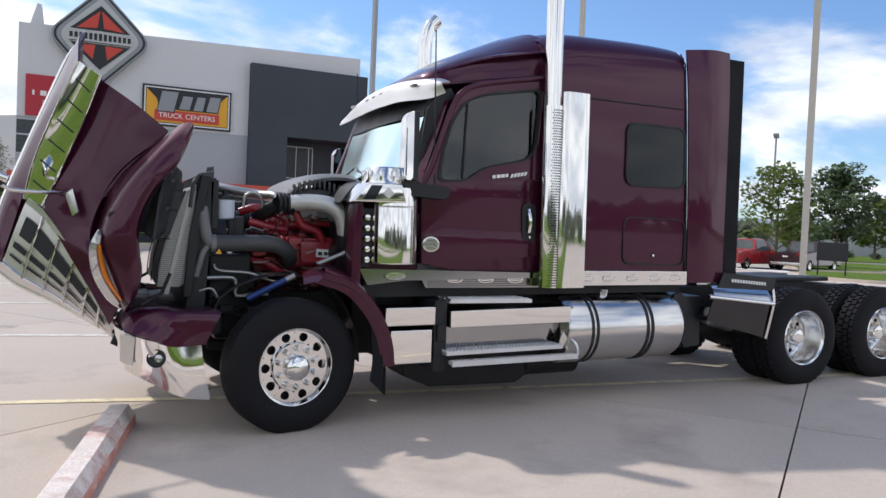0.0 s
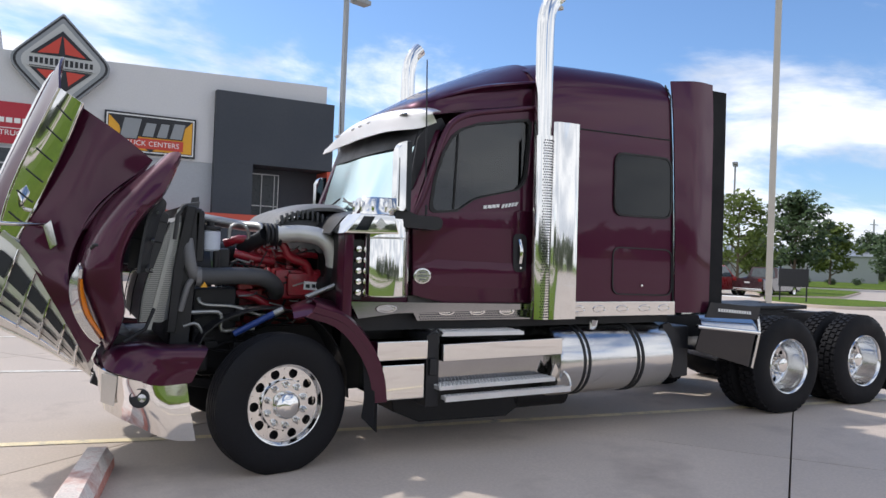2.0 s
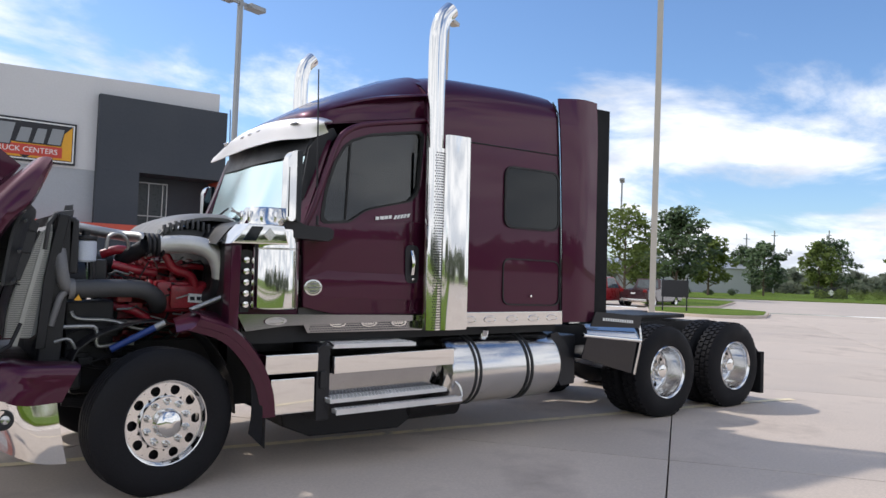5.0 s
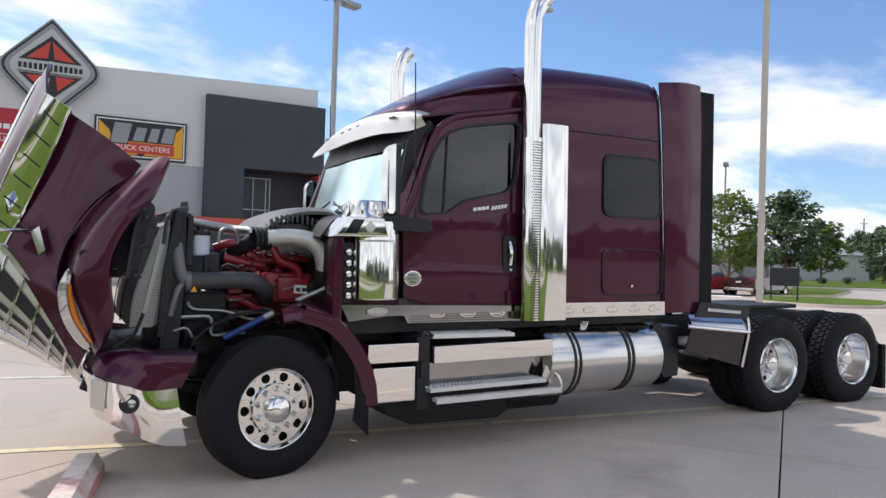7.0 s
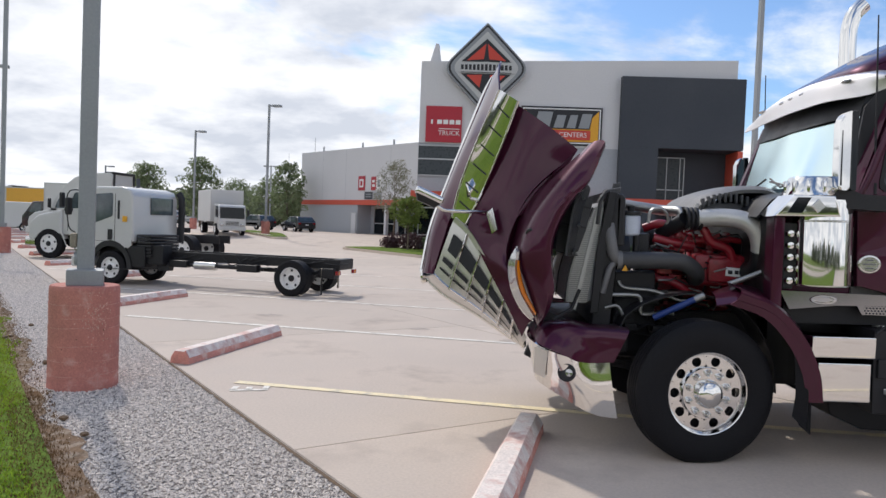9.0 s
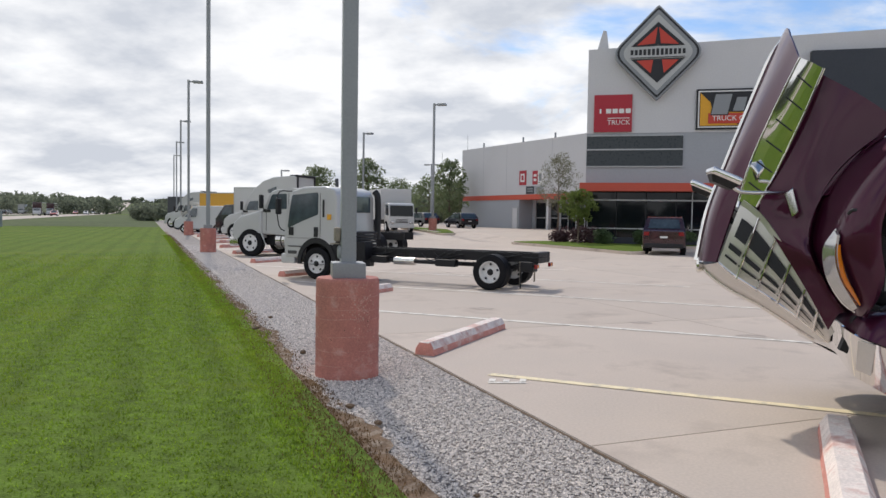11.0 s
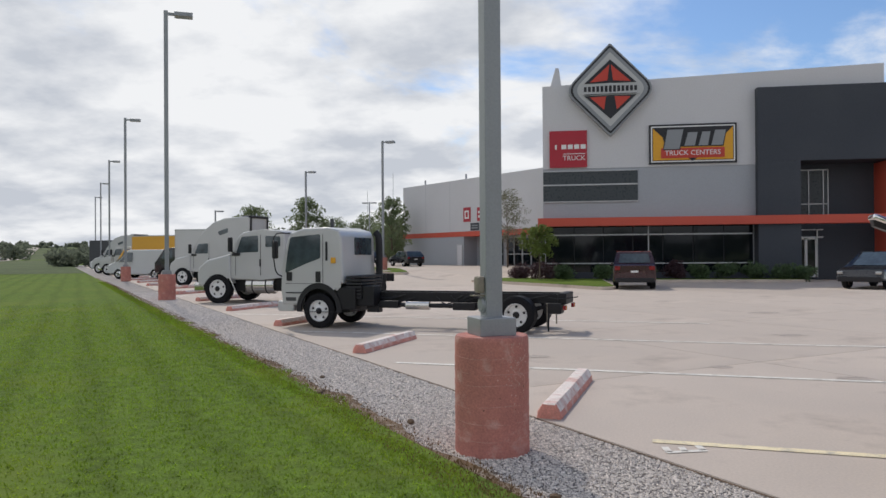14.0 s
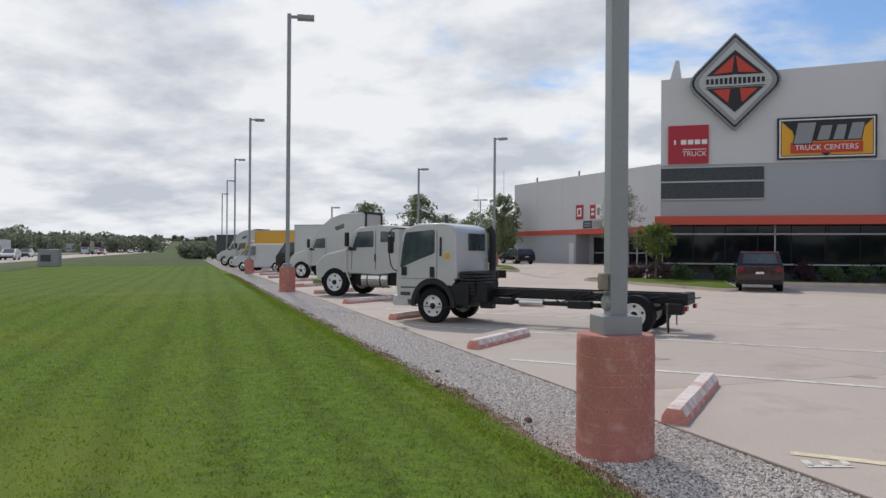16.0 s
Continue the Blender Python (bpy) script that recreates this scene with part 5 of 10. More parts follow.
# quarter fender with its bar, mudflaps
def quarter(bm):
    loft(bm, [[(6.35, 6.13, 1.075), (6.29, 6.04, 1.03), (6.25, 5.985, 0.965)], [(6.74, 6.13, 1.055), (6.69, 6.04, 1.0), (6.66, 5.985, 0.935)], [(7.13, 6.13, 1.035), (7.09, 6.04, 0.97), (7.07, 5.985, 0.90)]], 10, 4)
    thicken(bm, 0.012)
quarters = both(quarter, "quarter_fender", "tank_alloy", "polished steel quarter fender in front of the drive wheels")
def quarter_face(bm):
    loft(bm, [[(6.17, 6.0, 0.75), (6.17, 6.5, 0.75)], [(6.57, 6.0, 0.645), (6.57, 6.5, 0.645)], [(6.97, 6.0, 0.54), (6.97, 6.5, 0.54)]], 3, 3)
    loft(bm, [[(7.13, 6.13, 1.035), (7.13, 6.55, 1.035)], [(7.07, 6.0, 0.90), (7.07, 6.55, 0.90)], [(6.97, 6.0, 0.54), (6.97, 6.55, 0.54)]], 3, 4)
both(quarter_face, "fender_return", "brushed", "bright rolled edge of the quarter fender")
def quarter_dark(bm):
    prism(bm, [(6.25, 0.965), (7.07, 0.90), (6.97, 0.54), (6.17, 0.75)], 5.985, 5.995)
both(quarter_dark, "fender_skirt", "dark_chrome", "dark lower face of the quarter fender", smooth=0)
def quarter_edge(bm):
    loft(bm, [[(7.165, 6.06, 1.06), (7.10, 5.982, 0.90), (7.0, 5.982, 0.53)], [(7.125, 6.055, 1.06), (7.062, 5.976, 0.90), (6.962, 5.976, 0.54)]], 8, 2)
    thicken(bm, 0.008)
both(quarter_edge, "fender_edge", "brushed", "bright edge strip of the quarter fender")
def quarter_top(bm):
    prism(bm, [(6.42, 1.225), (7.165, 1.165), (7.128, 1.03), (6.35, 1.07)], 6.03, 6.045)
top_flaps = both(quarter_top, "name_flap", "black_plastic", "black rubber flap with white lettering", smooth=0)
for i in range(13):
    bm = bmesh.new()
    x = 6.53 + i * 0.038
    prism(bm, [(x, 1.128 - 0.0032 * i), (x + 0.024, 1.126 - 0.0032 * i), (x + 0.024, 1.158 - 0.0032 * i), (x, 1.160 - 0.0032 * i)], 6.024, 6.029)
    part("name_bar", bm, "white_letter", top_flaps[0], smooth=0)
def quarter_bar(bm):
    tube(bm, [(6.17, 5.965, 0.99), (7.06, 5.955, 0.90)], 0.021, 10)
both(quarter_bar, "fender_bar", "chrome", "bright mounting bar")
def mudflap(bm):
    prism(bm, [(9.45, 0.66), (9.52, 0.66), (9.52, 0.13), (9.45, 0.13)], 5.98, 6.6)
    prism(bm, [(9.26, 0.80), (9.30, 0.82), (9.5, 0.66), (9.46, 0.64)], 6.05, 6.5)
both(mudflap, "mud_flap", "rubber", "black rubber mud flap", smooth=0)
def tail_lamp(bm):
    box(bm, 9.44, 9.5, 6.3, 6.5, 0.84, 0.94, 0.01)
both(tail_lamp, "tail_lamp", "tail_red", "red tail lamp")

# fuel tank, battery box, steps
def fuel_tank(bm):
    c = (0, 6.29, 0.69)
    lathe(bm, [(0.0, 4.50), (0.25, 4.502), (0.315, 4.52), (0.33, 4.55), (0.33, 5.84), (0.315, 5.87), (0.25, 5.888), (0.0, 5.89)], c, "x", 48)
tanks = both(fuel_tank, "fuel_tank", "tank_alloy", "polished cylindrical aluminium fuel tank")
for tk, side in zip(tanks, (0, 1)):
    for x in (4.775, 5.415):
        bm = bmesh.new()
        for dx in (0.0, 0.055):
            lathe(bm, [(0.3305, x + dx - 0.016), (0.337, x + dx - 0.014), (0.337, x + dx + 0.014), (0.3305, x + dx + 0.016)], (0, 6.29, 0.69), "x", 48)
        for v in bm.verts:
            v.co.y = v.co.y if side == 0 else other(v.co.y)
        part("tank_strap", bm, "seal", tk, "dark rubber-lined tank strap")
    bm = bmesh.new()
    tube(bm, [(5.05, 6.22, 1.0), (5.05, 6.20, 1.07)], 0.05, 16)
    for v in bm.verts:
        v.co.y = v.co.y if side == 0 else other(v.co.y)
    part("filler_cap", bm, "chrome", tk)
def tank_bracket(bm):
    prism(bm, [(5.86, 1.0), (5.95, 1.02), (6.12, 0.86), (6.2, 0.48), (6.02, 0.46), (5.92, 0.6)], 6.12, 6.16)
    box(bm, 5.9, 6.25, 6.15, 6.7, 0.46, 0.98, 0.02)
both(tank_bracket, "def_tank", "black_plastic", "dark fluid tank behind the fuel tank")

def lean_in(bm, top, k=0.01):
    """Leans a box's outer face inwards towards its foot."""
    for v in bm.verts:
        if v.co.y < 6.05:
            v.co.y += (top - v.co.z) * k
def battery_upper(bm):
    box(bm, 2.74, 3.185, 5.975, 6.55, 0.80, 0.955, 0.012)
    lean_in(bm, 0.955, 0.03)
both(battery_upper, "battery_box_lid", "chrome", "polished battery box lid")
def battery_lower(bm):
    box(bm, 2.79, 3.16, 5.985, 6.55, 0.485, 0.765, 0.012)
    lean_in(bm, 0.765, -0.01)
both(battery_lower, "battery_box", "chrome", "polished battery box")
def step_post(bm):
    box(bm, 3.19, 3.31, 6.02, 6.6, 0.40, 1.0, 0.01)
    box(bm, 3.21, 3.27, 5.99, 6.03, 0.66, 0.80, 0.012)
    tube(bm, [(3.2, 6.02, 0.98), (3.27, 6.0, 1.04), (3.33, 6.02, 1.0)], 0.012, 8)
both(step_post, "step_bracket", "black_plastic", "black bracket between the boxes")
def step_fascia(bm):
    prism(bm, [(3.32, 0.775), (4.52, 0.785), (4.52, 0.93), (3.32, 0.915)], 5.965, 6.3, bev=0.006)
    lean_in(bm, 0.93)
both(step_fascia, "step_fascia", "chrome", "polished upper step fascia")
def step_back(bm):
    prism(bm, [(3.27, 0.55), (4.45, 0.56), (4.50, 0.78), (3.33, 0.775)], 6.115, 6.14)
both(step_back, "step_riser", "sill_metal", "brushed kick plate behind the step", smooth=0)
def tread(bm, x0, x1, y0, y1, z0, z1, nx, ny):
    """A punched step tread: a plate with rows of raised round grips."""
    prism(bm, [(x0, z0), (x1, z1), (x1, z1 - 0.03), (x0, z0 - 0.03)], y0, y1)
    for i in range(nx):
        for j in range(ny):
            x = x0 + (x1 - x0) * (i + 0.5 + (0.25 if j % 2 else -0.25)) / nx
            y = y0 + (y1 - y0) * (j + 0.6) / (ny + 0.2)
            z = z0 + (z1 - z0) * (x - x0) / (x1 - x0)
            lathe(bm, [(0.013, z), (0.012, z + 0.008), (0.006, z + 0.008), (0.006, z + 0.001)], (x, y, 0), "z", 7)
def lower_step(bm):
    tread(bm, 3.27, 4.42, 5.925, 6.115, 0.578, 0.588, 34, 5)
both(lower_step, "step_tread", "tread_alloy", "punched aluminium step tread", smooth=0)
def tread_holes(bm, x0, x1, y0, y1, z0, z1, nx, ny):
    for i in range(nx):
        for j in range(ny):
            x = x0 + (x1 - x0) * (i + 0.5 + (0.25 if j % 2 else -0.25)) / nx
            y = y0 + (y1 - y0) * (j + 0.6) / (ny + 0.2)
            z = z0 + (z1 - z0) * (x - x0) / (x1 - x0)
            disc(bm, (x, y, z + 0.0086), 0.0095, "z", 7)
both(lambda bm: tread_holes(bm, 3.27, 4.42, 5.925, 6.115, 0.578, 0.588, 34, 5), "tread_perforation", "sign_black", "dark punched holes", smooth=0)
both(lambda bm: tread_holes(bm, 3.33, 4.14, 6.02, 6.34, 1.005, 0.995, 26, 6), "tread_perforation", "sign_black", "dark punched holes", smooth=0)
both(lambda bm: tread_holes(bm, 3.30, 4.53, 5.885, 5.955, 0.503, 0.508, 34, 2), "tread_perforation", "sign_black", "dark punched holes", smooth=0)
for o in list(truck.children):
    if o.name.startswith("tread_perforation"):
        tagged(o, kind="stuff")
def step_lip(bm):
    prism(bm, [(3.30, 0.462), (4.55, 0.468), (4.55, 0.515), (3.30, 0.508)], 5.87, 5.885)
    tread(bm, 3.30, 4.53, 5.885, 5.955, 0.503, 0.508, 34, 2)
both(step_lip, "step_lip", "tread_alloy", "punched outer lip of the step", smooth=0)
def step_end(bm):
    tube(bm, [(4.50, 6.08, 0.68), (4.56, 5.95, 0.61), (4.56, 5.89, 0.53), (4.54, 5.88, 0.49)], 0.012, 8, smooth=10)
    prism(bm, [(4.43, 0.60), (4.53, 0.52), (4.53, 0.62), (4.47, 0.70)], 6.0, 6.01)
both(step_end, "step_end", "brushed")
def top_step(bm):
    tread(bm, 3.33, 4.14, 6.02, 6.34, 1.005, 0.995, 26, 6)
both(top_step, "upper_step", "tread_alloy", "punched upper step tread", smooth=0)
def side_dark(bm):
    box(bm, 2.62, 6.1, 6.5, 6.72, 0.5, 1.0)
both(side_dark, "chassis_bracketry", "frame_black", "black brackets behind the boxes", smooth=0)

# cab floor skirt with bright ovals
def skirt(bm):
    prism(bm, [(4.66, 1.245), (5.97, 1.235), (5.975, 1.10), (4.66, 1.105)], 6.075, 6.12, bev=0.006)
def front_skirt(bm):
    prism(bm, [(2.55, 1.265), (4.28, 1.225), (4.28, 1.18), (2.95, 1.165), (2.62, 1.13)], 6.10, 6.15)
both(front_skirt, "door_skirt", "sill_metal", "dark polished skirt below the door")
skirts = both(skirt, "cab_skirt", "chrome", "polished skirt with oval marker bezels")
for ox, oz, oy, wide in ((2.86, 1.205, 6.10, 1.18), (3.42, 1.172, 6.128, 1.0), (3.72, 1.168, 6.128, 1.0), (4.02, 1.164, 6.128, 1.0), (4.78, 1.172, 6.076, 1.0), (5.02, 1.172, 6.076, 1.0), (5.30, 1.172, 6.076, 1.0), (5.58, 1.172, 6.076, 1.0), (5.83, 1.172, 6.076, 1.0)):
    def oval(bm):
        rings = []
        for rx, rz, d in ((0.085, 0.038, 0.002), (0.078, 0.033, -0.010), (0.062, 0.024, -0.010), (0.055, 0.018, -0.002)):
            rings.append([bm.verts.new((ox + rx * wide * math.cos(2 * math.pi * k / 24), oy + d, oz + rz * math.sin(2 * math.pi * k / 24))) for k in range(24)])
        for a, b in zip(rings, rings[1:]):
            for k in range(24):
                bm.faces.new((a[k], a[(k + 1) % 24], b[(k + 1) % 24], b[k]))
        bm.faces.new(rings[-1])
    both(oval, "marker_bezel", "chrome", "oval chrome marker bezel")
def scuff(bm):
    tread(bm, 3.15, 4.26, 6.13, 6.30, 1.195, 1.185, 36, 6)
    prism(bm, [(3.1, 1.19), (4.27, 1.18), (4.27, 1.09), (3.15, 1.10)], 6.128, 6.14)
both(scuff, "sill_plate", "sill_metal", "punched bright door sill plate", smooth=0)
def sill_holes(bm):
    tread_holes(bm, 3.15, 4.26, 6.13, 6.30, 1.195, 1.185, 36, 6)
    for k in range(44):
        for j in range(4):
            x, z = 3.17 + 1.07 * (k + 0.5 * (j % 2)) / 44, 1.168 - 0.019 * j
            prism(bm, [(x - 0.008, z), (x, z - 0.007), (x + 0.008, z), (x, z + 0.007)], 6.1255, 6.1275)
for o in both(sill_holes, "sill_perforation", "sign_black", "dark punched diamond holes", smooth=0):
    tagged(o, kind="stuff")
def underfloor(bm):
    box(bm, 2.62, 6.0, 6.2, 7.2, 1.02, 1.18)
both(underfloor, "cab_floor", "frame_black", smooth=0)

# sleeper
def sleeper_shell(bm):
    def section(x, top, side):
        k = 0.10 if x > 5.8 else 0.0
        return [(x + k, 6.125, 1.12), (x + 0.66 * k, 6.115, 1.9), (x + 0.3 * k, 6.11, 2.70), (x, 6.125, side - 0.14), (x, 6.19, side - 0.02), (x, 6.36, side + (top - side) * 0.45), (x, 6.75, side + (top - side) * 0.85), (x, YC, top)]
    xs = ((4.30, 3.50, 3.27), (4.6, 3.58, 3.36), (5.2, 3.60, 3.39), (5.6, 3.60, 3.40), (5.885, 3.58, 3.40))
    rows = [section(*a) for a in xs]
    loft(bm, [[r[k] for r in rows] for k in range(8)], 12, 4)
both(sleeper_shell, "sleeper_shell", "maroon", "maroon sleeper side and roof")
bm = bmesh.new()
prism(bm, [(6.13, 1.1), (6.12, 3.2), (6.36, 3.42), (YC, 3.52), (other(6.36), 3.42), (other(6.12), 3.2), (other(6.13), 1.1)], 5.86, 5.88, axis="x")
part("sleeper_back", bm, "maroon", truck, smooth=0)
bm = bmesh.new()
prism(bm, [(6.14, 2.9), (6.13, 3.2), (6.30, 3.33), (YC, 3.48), (other(6.30), 3.33), (other(6.13), 3.2), (other(6.14), 2.9)], 4.30, 4.32, axis="x")
part("sleeper_front", bm, "maroon", truck, smooth=0)
def seam(bm):
    tube(bm, [(4.66, 6.105, 2.845), (5.885, 6.105, 2.84)], 0.006, 6)
    tube(bm, [(5.985, 6.114, 1.12), (5.95, 6.104, 2.0), (5.915, 6.102, 2.7), (5.888, 6.117, 3.28), (5.885, 6.19, 3.40)], 0.009, 6)
    loft(bm, [[(5.975, 6.135, 1.12), (5.94, 6.13, 2.0), (5.905, 6.13, 2.7), (5.875, 6.15, 3.36)], [(6.005, 6.14, 1.12), (5.97, 6.135, 2.0), (5.935, 6.135, 2.7), (5.905, 6.16, 3.36)]], 8, 1)
both(seam, "panel_seam", "seal", "dark panel seam")
def sleeper_window(bm):
    prism(bm, rounded([(5.195, 2.655), (5.895, 2.645), (5.91, 2.065), (5.20, 2.075)], 0.10, 5), 6.098, 6.106)
sw = both(sleeper_window, "sleeper_window", "dark_glass", "dark tinted sleeper window with rounded corners", smooth=0)
def sleeper_window_seal(bm):
    o = rounded([(5.18, 2.67), (5.91, 2.66), (5.925, 2.05), (5.185, 2.06)], 0.11, 6)
    i = rounded([(5.20, 2.65), (5.89, 2.64), (5.905, 2.07), (5.205, 2.08)], 0.095, 6)
    ring_plate(bm, o, i, 6.092, 6.115)
for w, side in zip(sw, (0, 1)):
    bm = bmesh.new()
    sleeper_window_seal(bm)
    for v in bm.verts:
        v.co.y = v.co.y if side == 0 else other(v.co.y)
    part("window_seal", bm, "seal", w)
def hatch(bm):
    o = rounded([(5.19, 1.765), (5.955, 1.75), (5.965, 1.285), (5.195, 1.305)], 0.09, 6)
    i = rounded([(5.202, 1.753), (5.943, 1.738), (5.953, 1.297), (5.207, 1.317)], 0.085, 6)
    ring_plate(bm, o, i, 6.108, 6.125)
hs = both(hatch, "luggage_hatch", "seal", "luggage door outlined by a dark seal")
for h, side in zip(hs, (0, 1)):
    bm = bmesh.new()
    lathe(bm, [(0.0, 6.098), (0.012, 6.10), (0.014, 6.115)], (5.56, 0, 1.39), "y", 12)
    for v in bm.verts:
        v.co.y = v.co.y if side == 0 else other(v.co.y)
    part("lock", bm, "chrome", h)
# side extenders
def extender(bm):
    loft(bm, [[(5.997, 6.118, 1.12), (5.960, 6.10, 2.0), (5.912, 6.10, 3.0), (5.893, 6.13, 3.43)], [(6.2, 6.085, 1.12), (6.2, 6.07, 2.0), (6.2, 6.07, 3.0), (6.2, 6.10, 3.46)], [(6.45, 6.105, 1.12), (6.45, 6.10, 2.0), (6.45, 6.10, 3.0), (6.45, 6.12, 3.46)]], 16, 5)
    thicken(bm, 0.02)
ex = both(extender, "side_extender", "maroon", "maroon side fairing behind the sleeper")
def rivets(bm):
    for x in (6.02, 6.2, 6.40):
        for z in (1.22, 1.98, 2.62, 3.40):
            y = 6.085 if x == 6.2 else 6.108
            y -= 0.015 if 1.5 < z < 3.2 else 0.0
            lathe(bm, [(0.0, y - 0.006), (0.009, y - 0.004), (0.011, y + 0.01)], (x, 0, z), "y", 8)
both(rivets, "rivets", "chrome", "bright fairing screws")
def rubber_edge(bm):
    box(bm, 6.452, 6.685, 6.125, 6.145, 1.19, 3.41, 0.004)
both(rubber_edge, "extender_edge", "rubber", "black rubber trailing edge of the fairing")

# roof fairing over the cab
def roof_fairing(bm):
    rows = [((3.16, 6.75, 2.88), (3.15, 6.85, 2.915), (3.14, 7.0, 2.935), (3.13, YC, 2.945)),
            ((3.22, 6.36, 2.84), (3.22, 6.42, 2.96), (3.22, 6.8, 3.0), (3.22, YC, 3.0)),
            ((3.60, 6.27, 2.90), (3.60, 6.32, 3.10), (3.60, 6.7, 3.2), (3.60, YC, 3.23)),
            ((4.00, 6.24, 2.95), (4.00, 6.29, 3.18), (4.00, 6.65, 3.36), (4.00, YC, 3.41)),
            ((4.36, 6.20, 3.00), (4.36, 6.255, 3.285), (4.36, 6.55, 3.475), (4.36, YC, 3.565))]
    loft(bm, [[r[k] for r in rows] for k in range(4)], 18, 5)
both(roof_fairing, "roof_fairing", "maroon", "sloping maroon roof fairing")
def fairing_crease(bm):
    loft(bm, [[(3.3, 6.345, 2.98), (3.75, 6.275, 3.15), (4.34, 6.225, 3.26)], [(3.3, 6.33, 2.96), (3.75, 6.235, 3.125), (4.36, 6.15, 3.24)], [(3.3, 6.345, 2.945), (3.75, 6.28, 3.08), (4.34, 6.235, 3.20)]], 16, 3)
both(fairing_crease, "fairing_ridge", "maroon", "raised ridge along the roof fairing")
bm = bmesh.new()
loft(bm, [[(3.30, 6.32, 2.86), (3.7, 6.24, 2.93), (4.33, 6.18, 3.03)], [(3.30, YC, 2.92), (3.7, YC, 2.98), (4.33, YC, 3.05)], [(3.30, other(6.32), 2.86), (3.7, other(6.24), 2.93), (4.33, other(6.18), 3.03)]], 10, 5)
part("cab_roof", bm, "maroon", truck)

# doors
DOOR = [(3.105, 1.31), (3.09, 1.95), (3.16, 2.13), (3.27, 2.45), (3.36, 2.68), (3.42, 2.77), (3.53, 2.85), (3.75, 2.91), (4.31, 3.005), (4.32, 1.235), (3.4, 1.245)]
GLASS = [(3.25, 2.05), (3.285, 2.28), (3.355, 2.50), (3.44, 2.65), (3.52, 2.715), (3.70, 2.785), (4.185, 2.868), (4.222, 2.853), (4.228, 2.81), (4.195, 2.38), (4.165, 2.30), (4.10, 2.24), (3.76, 2.165), (3.66, 2.13), (3.60, 2.09), (3.51, 2.03), (3.30, 2.01), (3.265, 2.02)]
def door_skin(bm):
    prism(bm, [(3.105, 1.31), (3.4, 1.245), (4.32, 1.235), (4.32, 2.06), (4.00, 2.06), (3.3, 2.0), (3.09, 1.95)], 6.125, 6.18, bev=0.012)
    ring_plate(bm, DOOR, GLASS, 6.13, 6.18, 96)
doors = both(door_skin, "cab_door", "maroon", "maroon cab door with a raked window")
def belt(bm):
    loft(bm, [[(3.12, 6.13, 1.62), (3.6, 6.12, 1.60), (4.28, 6.125, 1.58)], [(3.12, 6.124, 1.52), (3.6, 6.117, 1.50), (4.28, 6.121, 1.48)], [(3.12, 6.128, 1.40), (3.6, 6.122, 1.38), (4.28, 6.126, 1.36)]], 12, 4)
def frame_roll(bm):
    tube(bm, [(3.11, 6.15, 1.97), (3.18, 6.14, 2.14), (3.29, 6.14, 2.45), (3.375, 6.145, 2.67), (3.44, 6.145, 2.765), (3.55, 6.145, 2.835), (3.76, 6.14, 2.895), (4.30, 6.135, 2.99)], 0.028, 10, smooth=40)
def rear_rib(bm):
    tube(bm, [(4.255, 6.135, 2.86), (4.235, 6.128, 2.62), (4.215, 6.13, 2.38)], 0.012, 8, smooth=10)
def pane(bm):
    prism(bm, GLASS, 6.150, 6.156)
def seal_ring(bm):
    c = Vector((3.78, 2.42))
    o = [tuple(c + (Vector(p) - c) * 1.035) for p in GLASS]
    i = [tuple(c + (Vector(p) - c) * 0.975) for p in GLASS]
    ring_plate(bm, o, i, 6.122, 6.150, 96)
    tube(bm, [(3.505, 6.145, 2.70), (3.475, 6.145, 2.04)], 0.010, 6)
def handle_pocket(bm):
    prism(bm, rounded([(4.065, 1.85), (4.21, 1.85), (4.21, 1.51), (4.075, 1.51)], 0.06, 5), 6.115, 6.125)
def handle(bm):
    loft(bm, [[(4.12, 6.112, 1.80), (4.125, 6.085, 1.70), (4.125, 6.10, 1.585)], [(4.140, 6.105, 1.80), (4.145, 6.075, 1.70), (4.145, 6.09, 1.585)], [(4.160, 6.112, 1.80), (4.165, 6.085, 1.70), (4.165, 6.10, 1.585)]], 8, 3)
    lathe(bm, [(0.0, 6.105), (0.012, 6.107), (0.013, 6.116)], (4.15, 0, 1.545), "y", 10)
for d, side in zip(doors, (0, 1)):
    for fn, name, m, lab in ((belt, "door_swage", "maroon", ""), (frame_roll, "door_frame_edge", "maroon", "rolled maroon edge of the door frame"), (rear_rib, "frame_rib", "maroon", ""), (pane, "door_glass", "tinted", "tinted door glass"), (seal_ring, "glass_seal", "seal", "black window seal"), (handle_pocket, "handle_pocket", "black_plastic", "black handle pocket"), (handle, "door_handle", "chrome", "chrome door handle")):
        bm = bmesh.new()
        fn(bm)
        for v in bm.verts:
            v.co.y = v.co.y if side == 0 else other(v.co.y)
        part(name, bm, m, d, lab)
